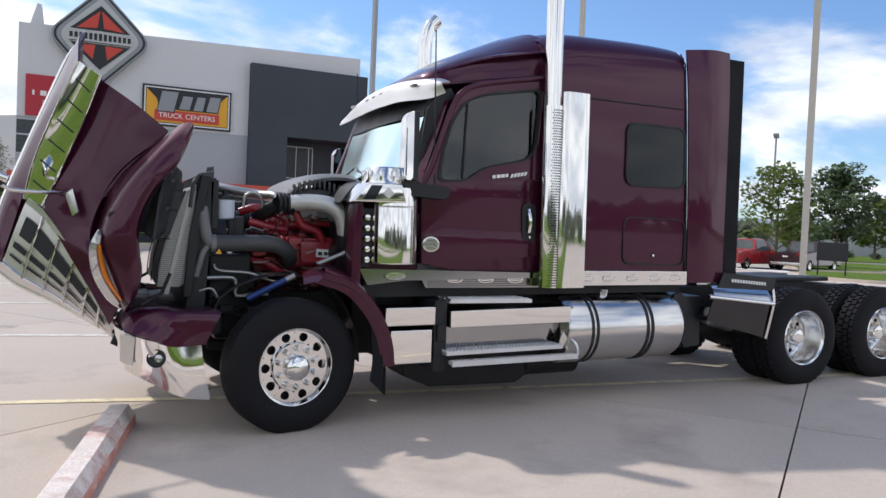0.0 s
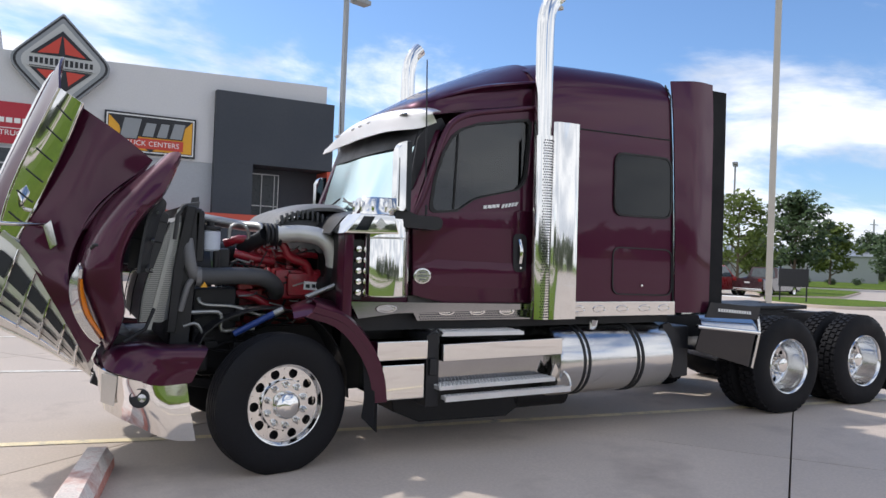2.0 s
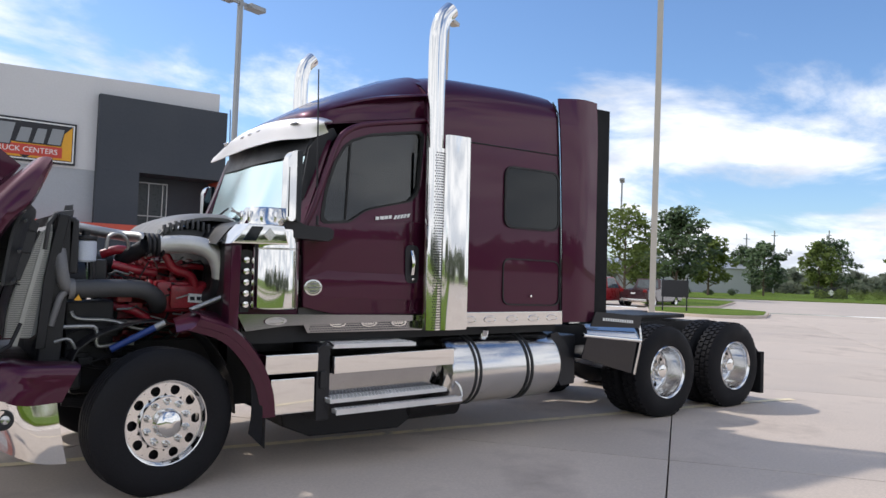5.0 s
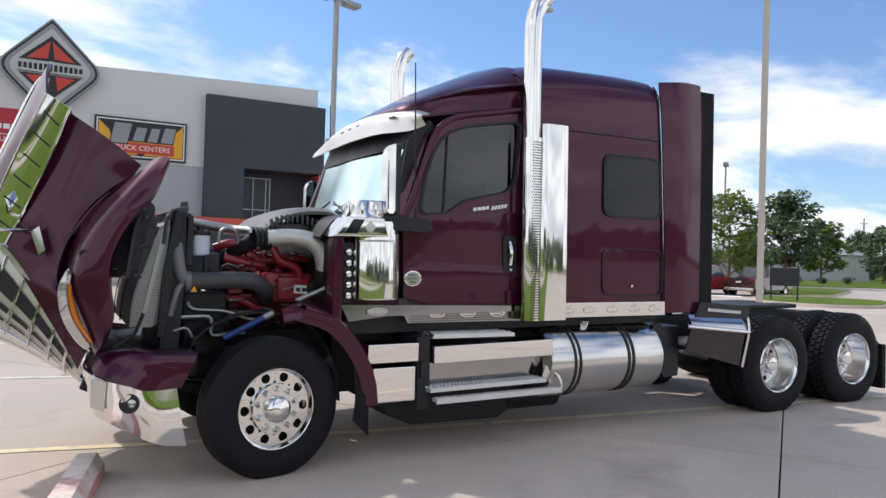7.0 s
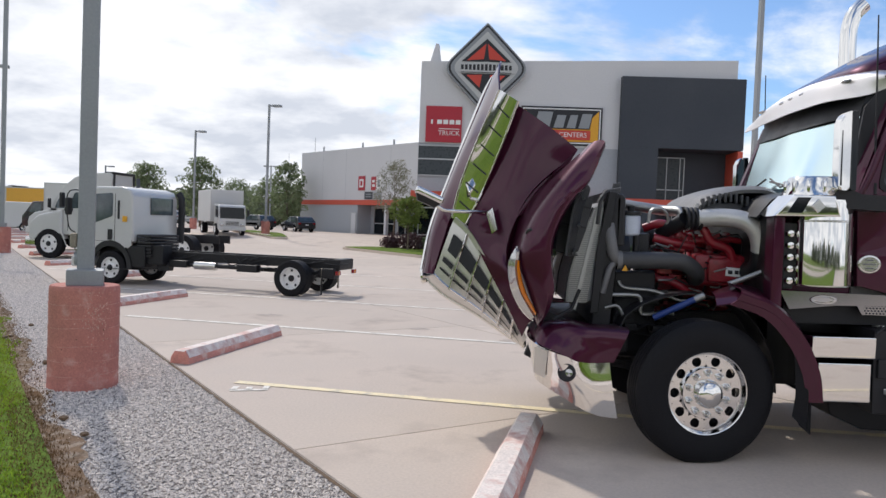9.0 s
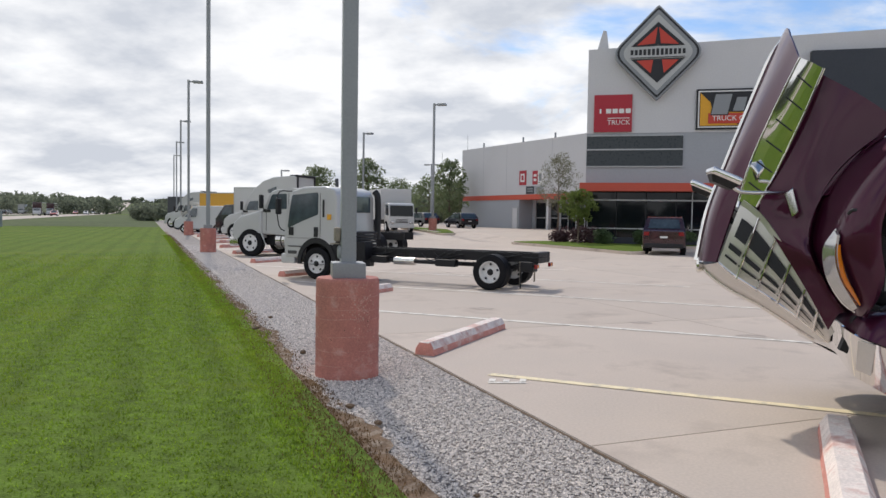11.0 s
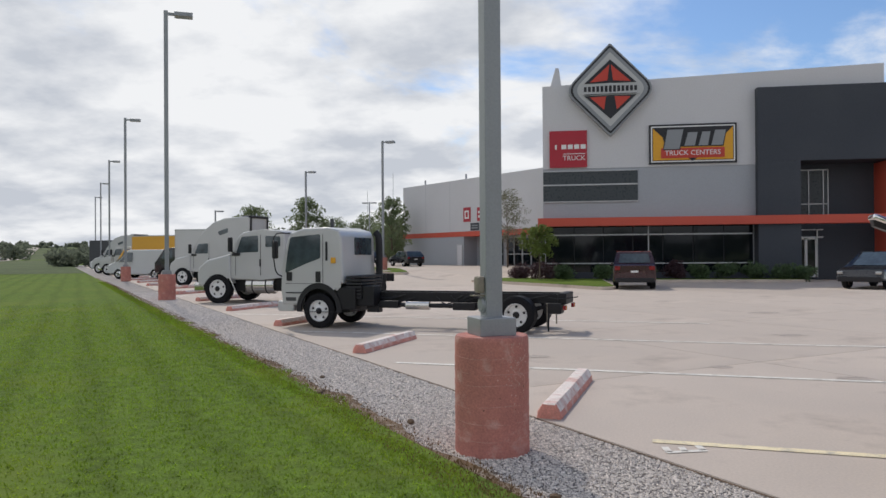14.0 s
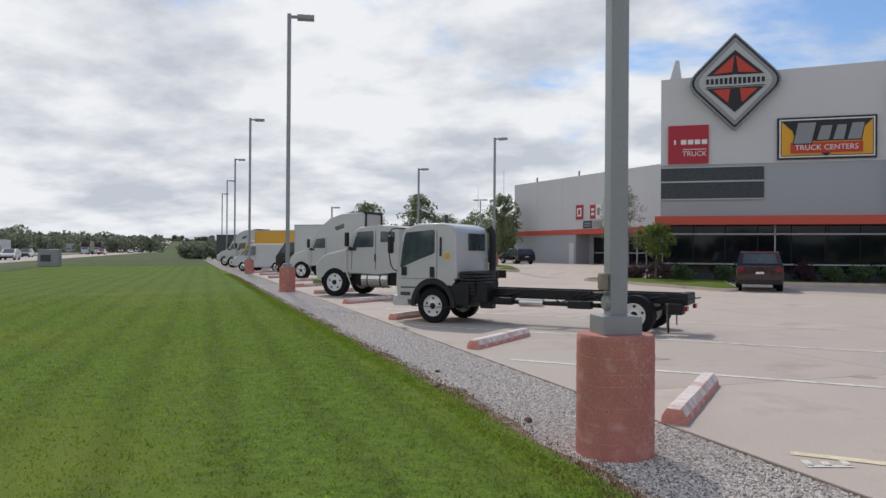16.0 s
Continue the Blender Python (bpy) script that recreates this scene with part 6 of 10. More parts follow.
# model name as slanted bars, round emblem
for i, w in enumerate((0.036, 0.042, 0.040, 0.034)):
    x = 3.755 + i * 0.043
    bm = bmesh.new()
    prism(bm, [(x, 2.055 + 0.006 * i), (x + w * 0.85, 2.056 + 0.006 * i), (x + w * 0.9, 2.085 + 0.006 * i), (x + 0.003, 2.084 + 0.006 * i)], 6.114, 6.122)
    part("name_bar", bm, "white_letter", doors[0], "small bright name mark", smooth=0)
for i in range(5):
    x = 3.935 + i * 0.034
    bm = bmesh.new()
    prism(bm, [(x, 2.07 + 0.006 * i), (x + 0.02, 2.07 + 0.006 * i), (x + 0.038, 2.105 + 0.006 * i), (x + 0.016, 2.105 + 0.006 * i)], 6.114, 6.122)
    part("name_bar", bm, "white_letter", doors[0], "small bright name mark", smooth=0)
def emblem(bm):
    rings = []
    for rx, rz, y in ((0.085, 0.070, 6.126), (0.08, 0.065, 6.118), (0.066, 0.053, 6.116), (0.062, 0.050, 6.12)):
        rings.append([bm.verts.new((3.185 + rx * math.cos(2 * math.pi * k / 28), y, 1.47 + rz * math.sin(2 * math.pi * k / 28))) for k in range(28)])
    for a, b in zip(rings, rings[1:]):
        for k in range(28):
            bm.faces.new((a[k], a[(k + 1) % 28], b[(k + 1) % 28], b[k]))
    bm.faces.new(rings[-1])
em = both(emblem, "oval_emblem", "brushed", "oval silver emblem")
for z, w in ((1.50, 0.05), (1.47, 0.085), (1.44, 0.05)):
    bm = bmesh.new()
    box(bm, 3.185 - w / 2, 3.185 + w / 2, 6.110, 6.117, z - 0.005, z + 0.005)
    part("emblem_bar", bm, "trim_grey", em[0], smooth=0)

# cab corner and cowl
def cowl_side(bm):
    prism(bm, [(2.50, 1.14), (2.56, 1.12), (3.11, 1.25), (3.095, 1.96), (3.02, 1.99), (2.58, 1.95), (2.53, 1.80), (2.50, 1.80)], 6.22, 6.28, bev=0.012)
both(cowl_side, "cowl_side", "maroon", "maroon cowl side")
def cowl_post(bm):
    prism(bm, [(2.475, 1.14), (2.555, 1.12), (2.565, 1.80), (2.485, 1.80)], 6.08, 6.24, bev=0.012)
both(cowl_post, "cowl_post", "maroon", "maroon cowl post")
for k in range(5):
    def cowl_light(bm):
        lathe(bm, [(0.0, 6.06), (0.024, 6.062), (0.029, 6.075), (0.030, 6.14)], (2.600, 0, 1.68 - 0.085 * k), "y", 12)
    both(cowl_light, "marker_light", "chrome", "small chrome marker light")
def light_strip(bm):
    box(bm, 2.565, 2.64, 6.10, 6.16, 1.28, 1.76, 0.008)
both(light_strip, "light_strip", "black_plastic", "black strip behind the marker lights")
def a_pillar(bm):
    loft(bm, [[(3.10, 6.15, 1.97), (3.20, 6.16, 2.25), (3.36, 6.20, 2.70)], [(3.06, 6.22, 1.98), (3.16, 6.24, 2.25), (3.32, 6.27, 2.70)], [(3.06, 6.30, 1.99), (3.16, 6.31, 2.25), (3.33, 6.33, 2.70)]], 10, 3)
    thicken(bm, 0.02)
pillars = both(a_pillar, "a_pillar", "maroon", "maroon windscreen pillar")
for v in pillars[1].data.vertices:
    v.co.x -= 0.17
def pillar_panel(bm):
    loft(bm, [[(3.00, 6.275, 1.99), (3.10, 6.278, 2.36), (3.21, 6.285, 2.75)], [(3.14, 6.20, 1.99), (3.22, 6.215, 2.36), (3.36, 6.24, 2.78)]], 8, 3)
    thicken(bm, 0.01)
bm = bmesh.new()
pillar_panel(bm)
part("pillar_panel", bm, "black_plastic", truck, "glossy black panel beside the windscreen")
bm = bmesh.new()
loft(bm, [[(3.16, 6.285, 2.575), (3.20, 6.29, 2.70), (3.26, 6.30, 2.84)], [(3.06, 6.75, 2.56), (3.115, 6.76, 2.72), (3.15, 6.765, 2.84)], [(3.045, YC, 2.555), (3.10, YC, 2.72), (3.13, YC, 2.84)],
          [(3.06, 7.65, 2.555), (3.115, 7.64, 2.72), (3.15, 7.635, 2.84)], [(3.085, 8.09, 2.56), (3.13, 8.10, 2.68), (3.16, 8.10, 2.78)]], 6, 5)
thicken(bm, 0.006)
part("windscreen_header", bm, "black_plastic", truck, "dark band along the top of the windscreen")
bm = bmesh.new()
loft(bm, [[(2.42, 6.25, 1.80), (2.60, 6.25, 1.97), (3.08, 6.22, 2.00)], [(2.38, YC, 1.84), (2.56, YC, 1.99), (2.96, YC, 2.03)], [(2.42, other(6.25), 1.80), (2.60, other(6.25), 1.97), (3.08, other(6.22), 2.00)]], 10, 6)
thicken(bm, 0.02)
part("cowl_top", bm, "black_plastic", truck, "black cowl panel below the windscreen")
bm = bmesh.new()
box(bm, 2.50, 2.56, 6.26, other(6.26), 1.05, 1.86)
part("firewall", bm, "frame_black", truck, smooth=0)
bm = bmesh.new()
loft(bm, [[(3.01, 6.28, 2.03), (3.10, 6.285, 2.36), (3.20, 6.29, 2.68)], [(2.905, 6.75, 2.05), (3.015, 6.76, 2.38), (3.125, 6.77, 2.72)], [(2.885, YC, 2.06), (2.99, YC, 2.38), (3.11, YC, 2.73)],
          [(2.90, 7.65, 2.06), (3.01, 7.64, 2.38), (3.125, 7.635, 2.72)], [(2.93, 8.10, 2.07), (3.03, 8.10, 2.38), (3.13, 8.10, 2.68)]], 10, 5)
ws = part("windscreen", bm, "windscreen", truck, "large curved windscreen reflecting the sky")
ws.visible_shadow = False
def wiper(bm):
    tube(bm, [(2.86, 6.62, 2.02), (2.84, 6.9, 2.09), (2.83, 7.1, 2.12)], 0.009, 6)
    tube(bm, [(2.86, 6.45, 2.12), (2.82, 6.85, 2.06), (2.85, 7.15, 2.15)], 0.008, 6)
both(wiper, "wiper", "black_plastic", "black windscreen wiper")
# interior
bm = bmesh.new()
loft(bm, [[(2.95, 6.30, 1.98), (3.2, 6.26, 1.90), (3.45, 6.26, 1.80)], [(2.85, YC, 2.00), (3.15, YC, 1.95), (3.45, YC, 1.80)], [(2.95, other(6.30), 1.98), (3.2, other(6.26), 1.90), (3.45, other(6.26), 1.80)]], 6, 4)
box(bm, 3.1, 4.3, 6.2, other(6.2), 1.2, 1.3)
part("dashboard", bm, "cab_inside", truck, "grey dashboard")
for y in (6.65, 7.75):
    bm = bmesh.new()
    box(bm, 3.75, 4.2, y - 0.25, y + 0.25, 1.35, 1.75, 0.05)
    box(bm, 4.05, 4.22, y - 0.24, y + 0.24, 1.7, 2.35, 0.06)
    box(bm, 4.08, 4.2, y - 0.15, y + 0.15, 2.36, 2.55, 0.04)
    part("cab_seat", bm, "cab_inside", truck, "grey cab seat")
bm = bmesh.new()
lathe(bm, [(0.22, 0.0), (0.235, 0.014), (0.25, 0.0), (0.235, -0.014)], (0, 0, 0), "z", 28, closed=True)
tube(bm, [(0, -0.23, 0), (0, 0.23, 0)], 0.014, 6)
mm = pose(3.55, 6.65, 1.98, 0, -55, 0)
for v in bm.verts:
    v.co = mm @ v.co
part("steering_wheel", bm, "black_plastic", truck)
bm = bmesh.new()
box(bm, 4.26, 4.29, 6.2, other(6.2), 1.2, 2.95)
part("curtain_wall", bm, "cab_inside", truck, smooth=0)

# visor
VIS = (((3.36, 6.20, 2.87), (3.26, 6.16, 2.84), (3.31, 6.17, 2.765)), ((3.30, 6.30, 2.91), (3.20, 6.26, 2.868), (3.185, 6.25, 2.715)),
       ((3.20, 6.55, 2.93), (3.065, 6.54, 2.872), (3.03, 6.53, 2.712)), ((3.16, 6.85, 2.945), (3.03, 6.85, 2.885), (2.995, 6.85, 2.712)),
       ((3.15, YC, 2.95), (3.035, YC, 2.89), (2.99, YC, 2.714)), ((3.17, 7.55, 2.945), (3.05, 7.55, 2.885), (3.015, 7.55, 2.716)),
       ((3.20, 7.85, 2.92), (3.05, 7.86, 2.85), (3.03, 7.87, 2.716)), ((3.22, 8.04, 2.87), (3.045, 8.06, 2.80), (3.025, 8.07, 2.705)), ((3.16, 8.18, 2.80), (3.03, 8.22, 2.75), (2.99, 8.23, 2.688)))
bm = bmesh.new()
loft(bm, [[r[k] for r in VIS] for k in range(3)], 33, 6)
thicken(bm, 0.012)
visor = part("sun_visor", bm, "visor", truck, "bright polished drop visor above the windscreen")
for x, y in ((3.105, 6.42), (3.03, 6.98), (3.03, YC), (3.04, 7.42), (3.045, 7.92)):
    bm = bmesh.new()
    rings = []
    for r_, d in ((1.0, 0.012), (0.9, -0.008), (0.55, -0.020), (0.05, -0.024)):
        rings.append([bm.verts.new((x + d, y + 0.075 * r_ * math.cos(q), 2.845 + 0.017 * r_ * math.sin(q))) for q in (2 * math.pi * i / 16 for i in range(16))])
    for r0, r1 in zip(rings, rings[1:]):
        for i in range(16):
            bm.faces.new((r0[i], r0[(i + 1) % 16], r1[(i + 1) % 16], r1[i]))
    bm.faces.new(rings[-1])
    part("marker_lamp", bm, "lens_clear", visor, "slim oval marker lamp")
def visor_cheek(bm):
    prism(bm, [(3.16, 2.62), (3.26, 2.76), (3.38, 2.82), (3.42, 2.76), (3.34, 2.66), (3.22, 2.30), (3.14, 2.10), (3.10, 2.25)], 6.22, 6.24)
bm = bmesh.new()
visor_cheek(bm)
part("visor_bracket", bm, "black_plastic", truck, smooth=0)

# air cleaners, mirrors, antennas
def cleaner(bm):
    lathe(bm, [(0.0, 1.305), (0.196, 1.306), (0.200, 1.309), (0.203, 1.316), (0.203, 1.32), (0.203, 1.90), (0.200, 1.925), (0.18, 1.94), (0.0, 1.945)], (2.832, 6.115, 0), "z", 56)
acs = both(cleaner, "air_cleaner", "chrome", "polished chrome external air cleaner can")
def cleaner_hood(bm):
    prism(bm, [(2.405, 1.80), (2.87, 1.805), (2.83, 1.95), (2.545, 1.955)], 5.898, 6.2, bev=0.014)
def cleaner_dome(bm):
    lathe(bm, [(0.20, 1.955), (0.195, 1.98), (0.165, 2.075), (0.15, 2.09), (0.0, 2.095)], (2.76, 6.12, 0), "z", 32)
    for k in range(7):
        a = math.radians(180 + 30 * k)
        box(bm, -0.02, 0.02, -0.012, 0.012, 1.975, 2.06, 0.008, pose(2.76 + 0.185 * math.cos(a), 6.12 + 0.185 * math.sin(a), 0, 0, 0, math.degrees(a)))
def cleaner_badge(bm):
    prism(bm, [(2.665, 1.875), (2.71, 1.83), (2.755, 1.875), (2.71, 1.925)], 5.888, 5.898)
def cleaner_window(bm):
    prism(bm, [(2.50, 1.825), (2.60, 1.825), (2.66, 1.935), (2.57, 1.935)], 5.892, 5.899)
def cleaner_strap(bm):
    lathe(bm, [(0.2032, 1.765), (0.2055, 1.767), (0.2055, 1.778), (0.2032, 1.78)], (2.832, 6.115, 0), "z", 48)
    tube(bm, [(2.93, 5.936, 1.32), (2.93, 5.936, 1.76)], 0.007, 6)
for a, side in zip(acs, (0, 1)):
    for fn, name, m, lab in ((cleaner_hood, "intake_cowl", "chrome", "chrome intake cowl"), (cleaner_dome, "intake_dome", "chrome", "slotted chrome intake dome"), (cleaner_badge, "diamond_badge", "brushed", ""), (cleaner_window, "intake_opening", "dark_glass", ""), (cleaner_strap, "can_strap", "brushed", "")):
        bm = bmesh.new()
        fn(bm)
        for v in bm.verts:
            v.co.y = v.co.y if side == 0 else other(v.co.y)
        part(name, bm, m, a, lab)
def mirror_shell(bm):
    prism(bm, rounded([(2.825, 1.99), (2.915, 1.985), (2.92, 2.535), (2.885, 2.535), (2.83, 2.49)], 0.03, 4), 5.87, 5.97, bev=0.015)
ms = both(mirror_shell, "side_mirror", "chrome", "tall chrome side mirror")
def mirror_face(bm):
    prism(bm, rounded([(2.905, 1.985), (2.945, 1.985), (2.948, 2.535), (2.905, 2.535)], 0.012, 3), 5.862, 5.975, bev=0.004)
    prism(bm, [(2.838, 2.02), (2.848, 2.02), (2.846, 2.40), (2.842, 2.40)], 5.866, 5.90)
def mirror_arm(bm):
    prism(bm, rounded([(2.845, 1.995), (2.845, 1.90), (2.93, 1.865), (3.24, 1.845), (3.275, 1.90), (3.25, 1.955), (3.02, 1.965), (2.955, 1.995)], 0.02, 3), 5.93, 6.12, bev=0.014)
for mr, side in zip(ms, (0, 1)):
    for fn, name, m in ((mirror_face, "mirror_glass", "dark_glass"), (mirror_arm, "mirror_arm", "black_plastic")):
        bm = bmesh.new()
        fn(bm)
        for v in bm.verts:
            v.co.y = v.co.y if side == 0 else other(v.co.y)
        part(name, bm, m, mr)
for o in [ms[1]] + list(ms[1].children):
    for v in o.data.vertices:
        v.co.x, v.co.z = v.co.x + 0.16, v.co.z - 0.08
def antenna(bm):
    tube(bm, [(3.21, 6.14, 2.02), (3.19, 6.14, 3.27)], [0.009, 0.005], 6)
    tube(bm, [(3.21, 6.14, 1.98), (3.21, 6.14, 2.06)], 0.016, 8)
both(antenna, "antenna", "black_plastic", "black whip antenna")
# black plate added behind each door glass, imitating the far mirror's dark image
def far_mirror_standin(bm):
    prism(bm, rounded([(3.54, 2.10), (3.735, 2.12), (3.722, 2.45), (3.53, 2.475)], 0.03, 3), 6.30, 6.34)
both(far_mirror_standin, "far_mirror_shape", "black_plastic")

# exhaust stacks
def stack(bm):
    pts = [(4.305, 6.04, 1.10), (4.305, 6.04, 2.6), (4.305, 6.04, 3.60), (4.315, 6.04, 3.78), (4.36, 6.04, 3.92), (4.445, 6.04, 4.01)]
    tube(bm, [Vector(p) for p in pts[:2]] + list(smooth_line(pts[2:], 10)), 0.080, 28, caps=False)
FAR = -0.275
st = both(stack, "exhaust_stack", "chrome", "tall chrome exhaust stack with a turned-out tip")
for v in st[1].data.vertices:
    v.co.x += FAR
def stack_guard(bm):
    for k in range(68):
        for j in range(7):
            a = math.radians(-118 + j * 11.5) + (0.10 if k % 2 else 0)
            z = 1.12 + 1.58 * k / 68
            c = Vector((4.305 + 0.098 * math.cos(a), 6.04 + 0.098 * math.sin(a), z))
            n, t = Vector((math.cos(a), math.sin(a), 0)), Vector((-math.sin(a), math.cos(a), 0))
            ring = [bm.verts.new(c + n * 0.0015 + t * 0.0062 * math.cos(q) + Vector((0, 0, 0.0075 * math.sin(q)))) for q in (2 * math.pi * i / 6 for i in range(6))]
            bm.faces.new(ring)
def guard_sheet(bm):
    rows = []
    for k in range(13):
        a = math.radians(-170 + k * 14)
        rows.append([(4.305 + 0.097 * math.cos(a), 6.04 + 0.097 * math.sin(a), z) for z in (1.10, 2.0, 2.72)])
    loft(bm, rows, 3, 1)
def heat_shield(bm):
    loft(bm, [[(4.355, 5.96, 1.10), (4.36, 5.96, 2.0), (4.365, 5.96, 2.845)], [(4.40, 5.935, 1.10), (4.40, 5.935, 2.0), (4.40, 5.935, 2.848)], [(4.62, 5.945, 1.10), (4.62, 5.945, 2.0), (4.62, 5.945, 2.85)], [(4.652, 5.98, 1.10), (4.652, 5.98, 2.0), (4.652, 5.98, 2.85)]], 12, 4)
    thicken(bm, 0.006)
for s_, side in zip(st, (0, 1)):
    for fn, name, m, lab in ((guard_sheet, "heat_guard", "chrome", "perforated chrome heat guard"), (stack_guard, "guard_perforation", "sign_black", "punched guard holes"), (heat_shield, "heat_shield", "chrome", "flat mirror-polished heat shield")):
        bm = bmesh.new()
        fn(bm)
        for v in bm.verts:
            v.co.y = v.co.y if side == 0 else other(v.co.y)
            v.co.x += FAR * side
        part(name, bm, m, s_, lab)

# bumper
def bumper_section(x, y, z0, z1, lean):
    return [(x, y, z1), (x - 0.01, y - 0.0, (z0 + z1) / 2), (x + lean, y, z0)]
BP = ((1.34, 6.06, 0.29, 0.71), (1.15, 6.05, 0.32, 0.71), (0.95, 6.07, 0.42, 0.76), (0.80, 6.12, 0.50, 0.82), (0.745, 6.26, 0.53, 0.86), (0.775, 6.60, 0.54, 0.87), (0.83, YC, 0.55, 0.87))
bm = bmesh.new()
full = list(BP) + [(x, other(y), a, b) for x, y, a, b in BP[-2::-1]]
near = lambda y: 1 if y < YC else (-1 if y > YC else 0)
loft(bm, [[(x - 0.01, y + (-0.01 if x < 1.05 else 0.013) * near(y), b) for x, y, a, b in full], [(x + 0.02, y + (0.012 if x < 1.05 else 0.0) * near(y), (a + b) / 2) for x, y, a, b in full], [(x + 0.06, y + (0.04 if x < 1.05 else 0.006) * near(y), a) for x, y, a, b in full]], 48, 5)
thicken(bm, 0.015)
bumper = part("bumper", bm, "chrome", truck, "wraparound chrome front bumper")
def fog(bm):
    lathe(bm, [(0.068, 0.004), (0.066, -0.010), (0.060, -0.012), (0.056, -0.004), (0.0, -0.003)], (0, 0, 0), "y", 28)
    m = pose(1.02, 6.062, 0.62, -6, 0, -18)
    for v in bm.verts:
        v.co = m @ v.co
fogs = both(fog, "fog_lamp", "black_plastic", "round fog lamp in the bumper", bumper)
for f_, side in zip(fogs, (0, 1)):
    bm = bmesh.new()
    lathe(bm, [(0.032, 0.0), (0.027, -0.007), (0.0, -0.010)], (0.018, 0, 0), "y", 24)
    m = pose(1.02, 6.062, 0.62, -6, 0, -18)
    for v in bm.verts:
        v.co = m @ v.co
        v.co.y = v.co.y if side == 0 else other(v.co.y)
    o = part("fog_lens", bm, "lens_clear", truck, "clear fog lamp lens")
def tow_cover(bm):
    loft(bm, [[(0.785, 6.105, 0.80), (0.785, 6.145, 0.60)], [(0.88, 6.062, 0.78), (0.865, 6.105, 0.57)]], 2, 1)
    thicken(bm, 0.008)
both(tow_cover, "tow_cover", "grille_silver", "tow eye cover", smooth=0)
# maroon upper bumper fairing
def upper_bumper(bm):
    loft(bm, [[(1.36, 6.06, 0.705), (1.12, 6.05, 0.70), (0.95, 6.075, 0.765), (0.80, 6.13, 0.825), (0.765, 6.60, 0.865), (0.82, YC, 0.87)],
              [(1.42, 6.06, 0.83), (1.14, 6.06, 0.83), (0.96, 6.10, 0.87), (0.82, 6.18, 0.90), (0.80, 6.6, 0.91), (0.84, YC, 0.91)],
              [(1.47, 6.08, 0.93), (1.18, 6.08, 0.945), (1.00, 6.15, 0.975), (0.88, 6.25, 0.97), (0.85, 6.6, 0.95), (0.87, YC, 0.94)],
              [(1.47, 6.20, 0.95), (1.20, 6.25, 0.965), (1.06, 6.32, 0.985), (0.98, 6.45, 0.975), (0.94, 6.65, 0.95), (0.92, YC, 0.94)]], 26, 4)
    thicken(bm, 0.012)
both(upper_bumper, "bumper_fairing", "maroon", "maroon panel above the bumper")
bm = bmesh.new()
box(bm, 0.95, 1.5, 6.25, other(6.25), 0.75, 0.93, 0.02)
box(bm, 0.9, 1.05, 6.15, other(6.15), 0.86, 0.95, 0.02)
part("bumper_carrier", bm, "frame_black", truck)

# front inner fender and rear fender flare
def fender_back(bm):
    loft(bm, [[(2.20, 5.965, 1.20), (2.45, 5.955, 1.11), (2.63, 5.955, 0.92), (2.74, 5.96, 0.70), (2.79, 5.97, 0.48)],
              [(2.24, 5.98, 1.27), (2.50, 5.97, 1.16), (2.69, 5.97, 0.95), (2.80, 5.975, 0.71), (2.83, 5.98, 0.48)],
              [(2.25, 6.30, 1.30), (2.52, 6.30, 1.18), (2.71, 6.30, 0.96), (2.82, 6.30, 0.72), (2.85, 6.30, 0.48)]], 20, 4)
    loft(bm, [[(2.20, 5.965, 1.20), (2.45, 5.955, 1.11), (2.63, 5.955, 0.92), (2.74, 5.96, 0.70), (2.79, 5.97, 0.48)],
              [(2.16, 5.985, 1.165), (2.395, 5.975, 1.078), (2.57, 5.975, 0.895), (2.675, 5.98, 0.688), (2.715, 5.985, 0.48)]], 20, 2)
    thicken(bm, 0.01)
both(fender_back, "fender_rear", "maroon", "maroon rear edge of the front fender")
def fender_top(bm):
    loft(bm, [[(2.08, 6.03, 1.15), (2.30, 6.01, 1.19), (2.45, 6.03, 1.15), (2.56, 6.06, 1.09)], [(2.10, 6.15, 1.21), (2.32, 6.15, 1.25), (2.48, 6.15, 1.21), (2.58, 6.15, 1.13)], [(2.15, 6.4, 1.22), (2.34, 6.4, 1.28), (2.48, 6.4, 1.26), (2.58, 6.4, 1.22)]], 12, 3)
    thicken(bm, 0.012)
both(fender_top, "fender_shelf", "maroon", "maroon splash shelf beside the engine")
def splash(bm):
    loft(bm, [[(1.42, 6.38, 0.8), (1.50, 6.38, 1.02), (1.75, 6.38, 1.16), (2.05, 6.38, 1.20), (2.40, 6.38, 1.08), (2.62, 6.38, 0.75), (2.66, 6.38, 0.45)], [(1.42, 6.8, 0.8), (1.50, 6.8, 1.02), (1.75, 6.8, 1.16), (2.05, 6.8, 1.20), (2.40, 6.8, 1.08), (2.62, 6.8, 0.75), (2.66, 6.8, 0.45)]], 18, 2)
    thicken(bm, 0.01)
both(splash, "wheel_liner", "black_plastic", "black wheel-arch liner")
def front_flap(bm):
    loft(bm, [[(2.62, 5.985, 0.86), (2.64, 5.985, 0.55), (2.62, 5.985, 0.37)], [(2.72, 5.99, 0.76), (2.76, 5.99, 0.55), (2.76, 5.99, 0.24)], [(2.78, 6.28, 0.76), (2.80, 6.28, 0.55), (2.80, 6.28, 0.24)]], 8, 2)
    thicken(bm, 0.008)
both(front_flap, "front_mud_flap", "rubber", "black flap behind the steer wheel")
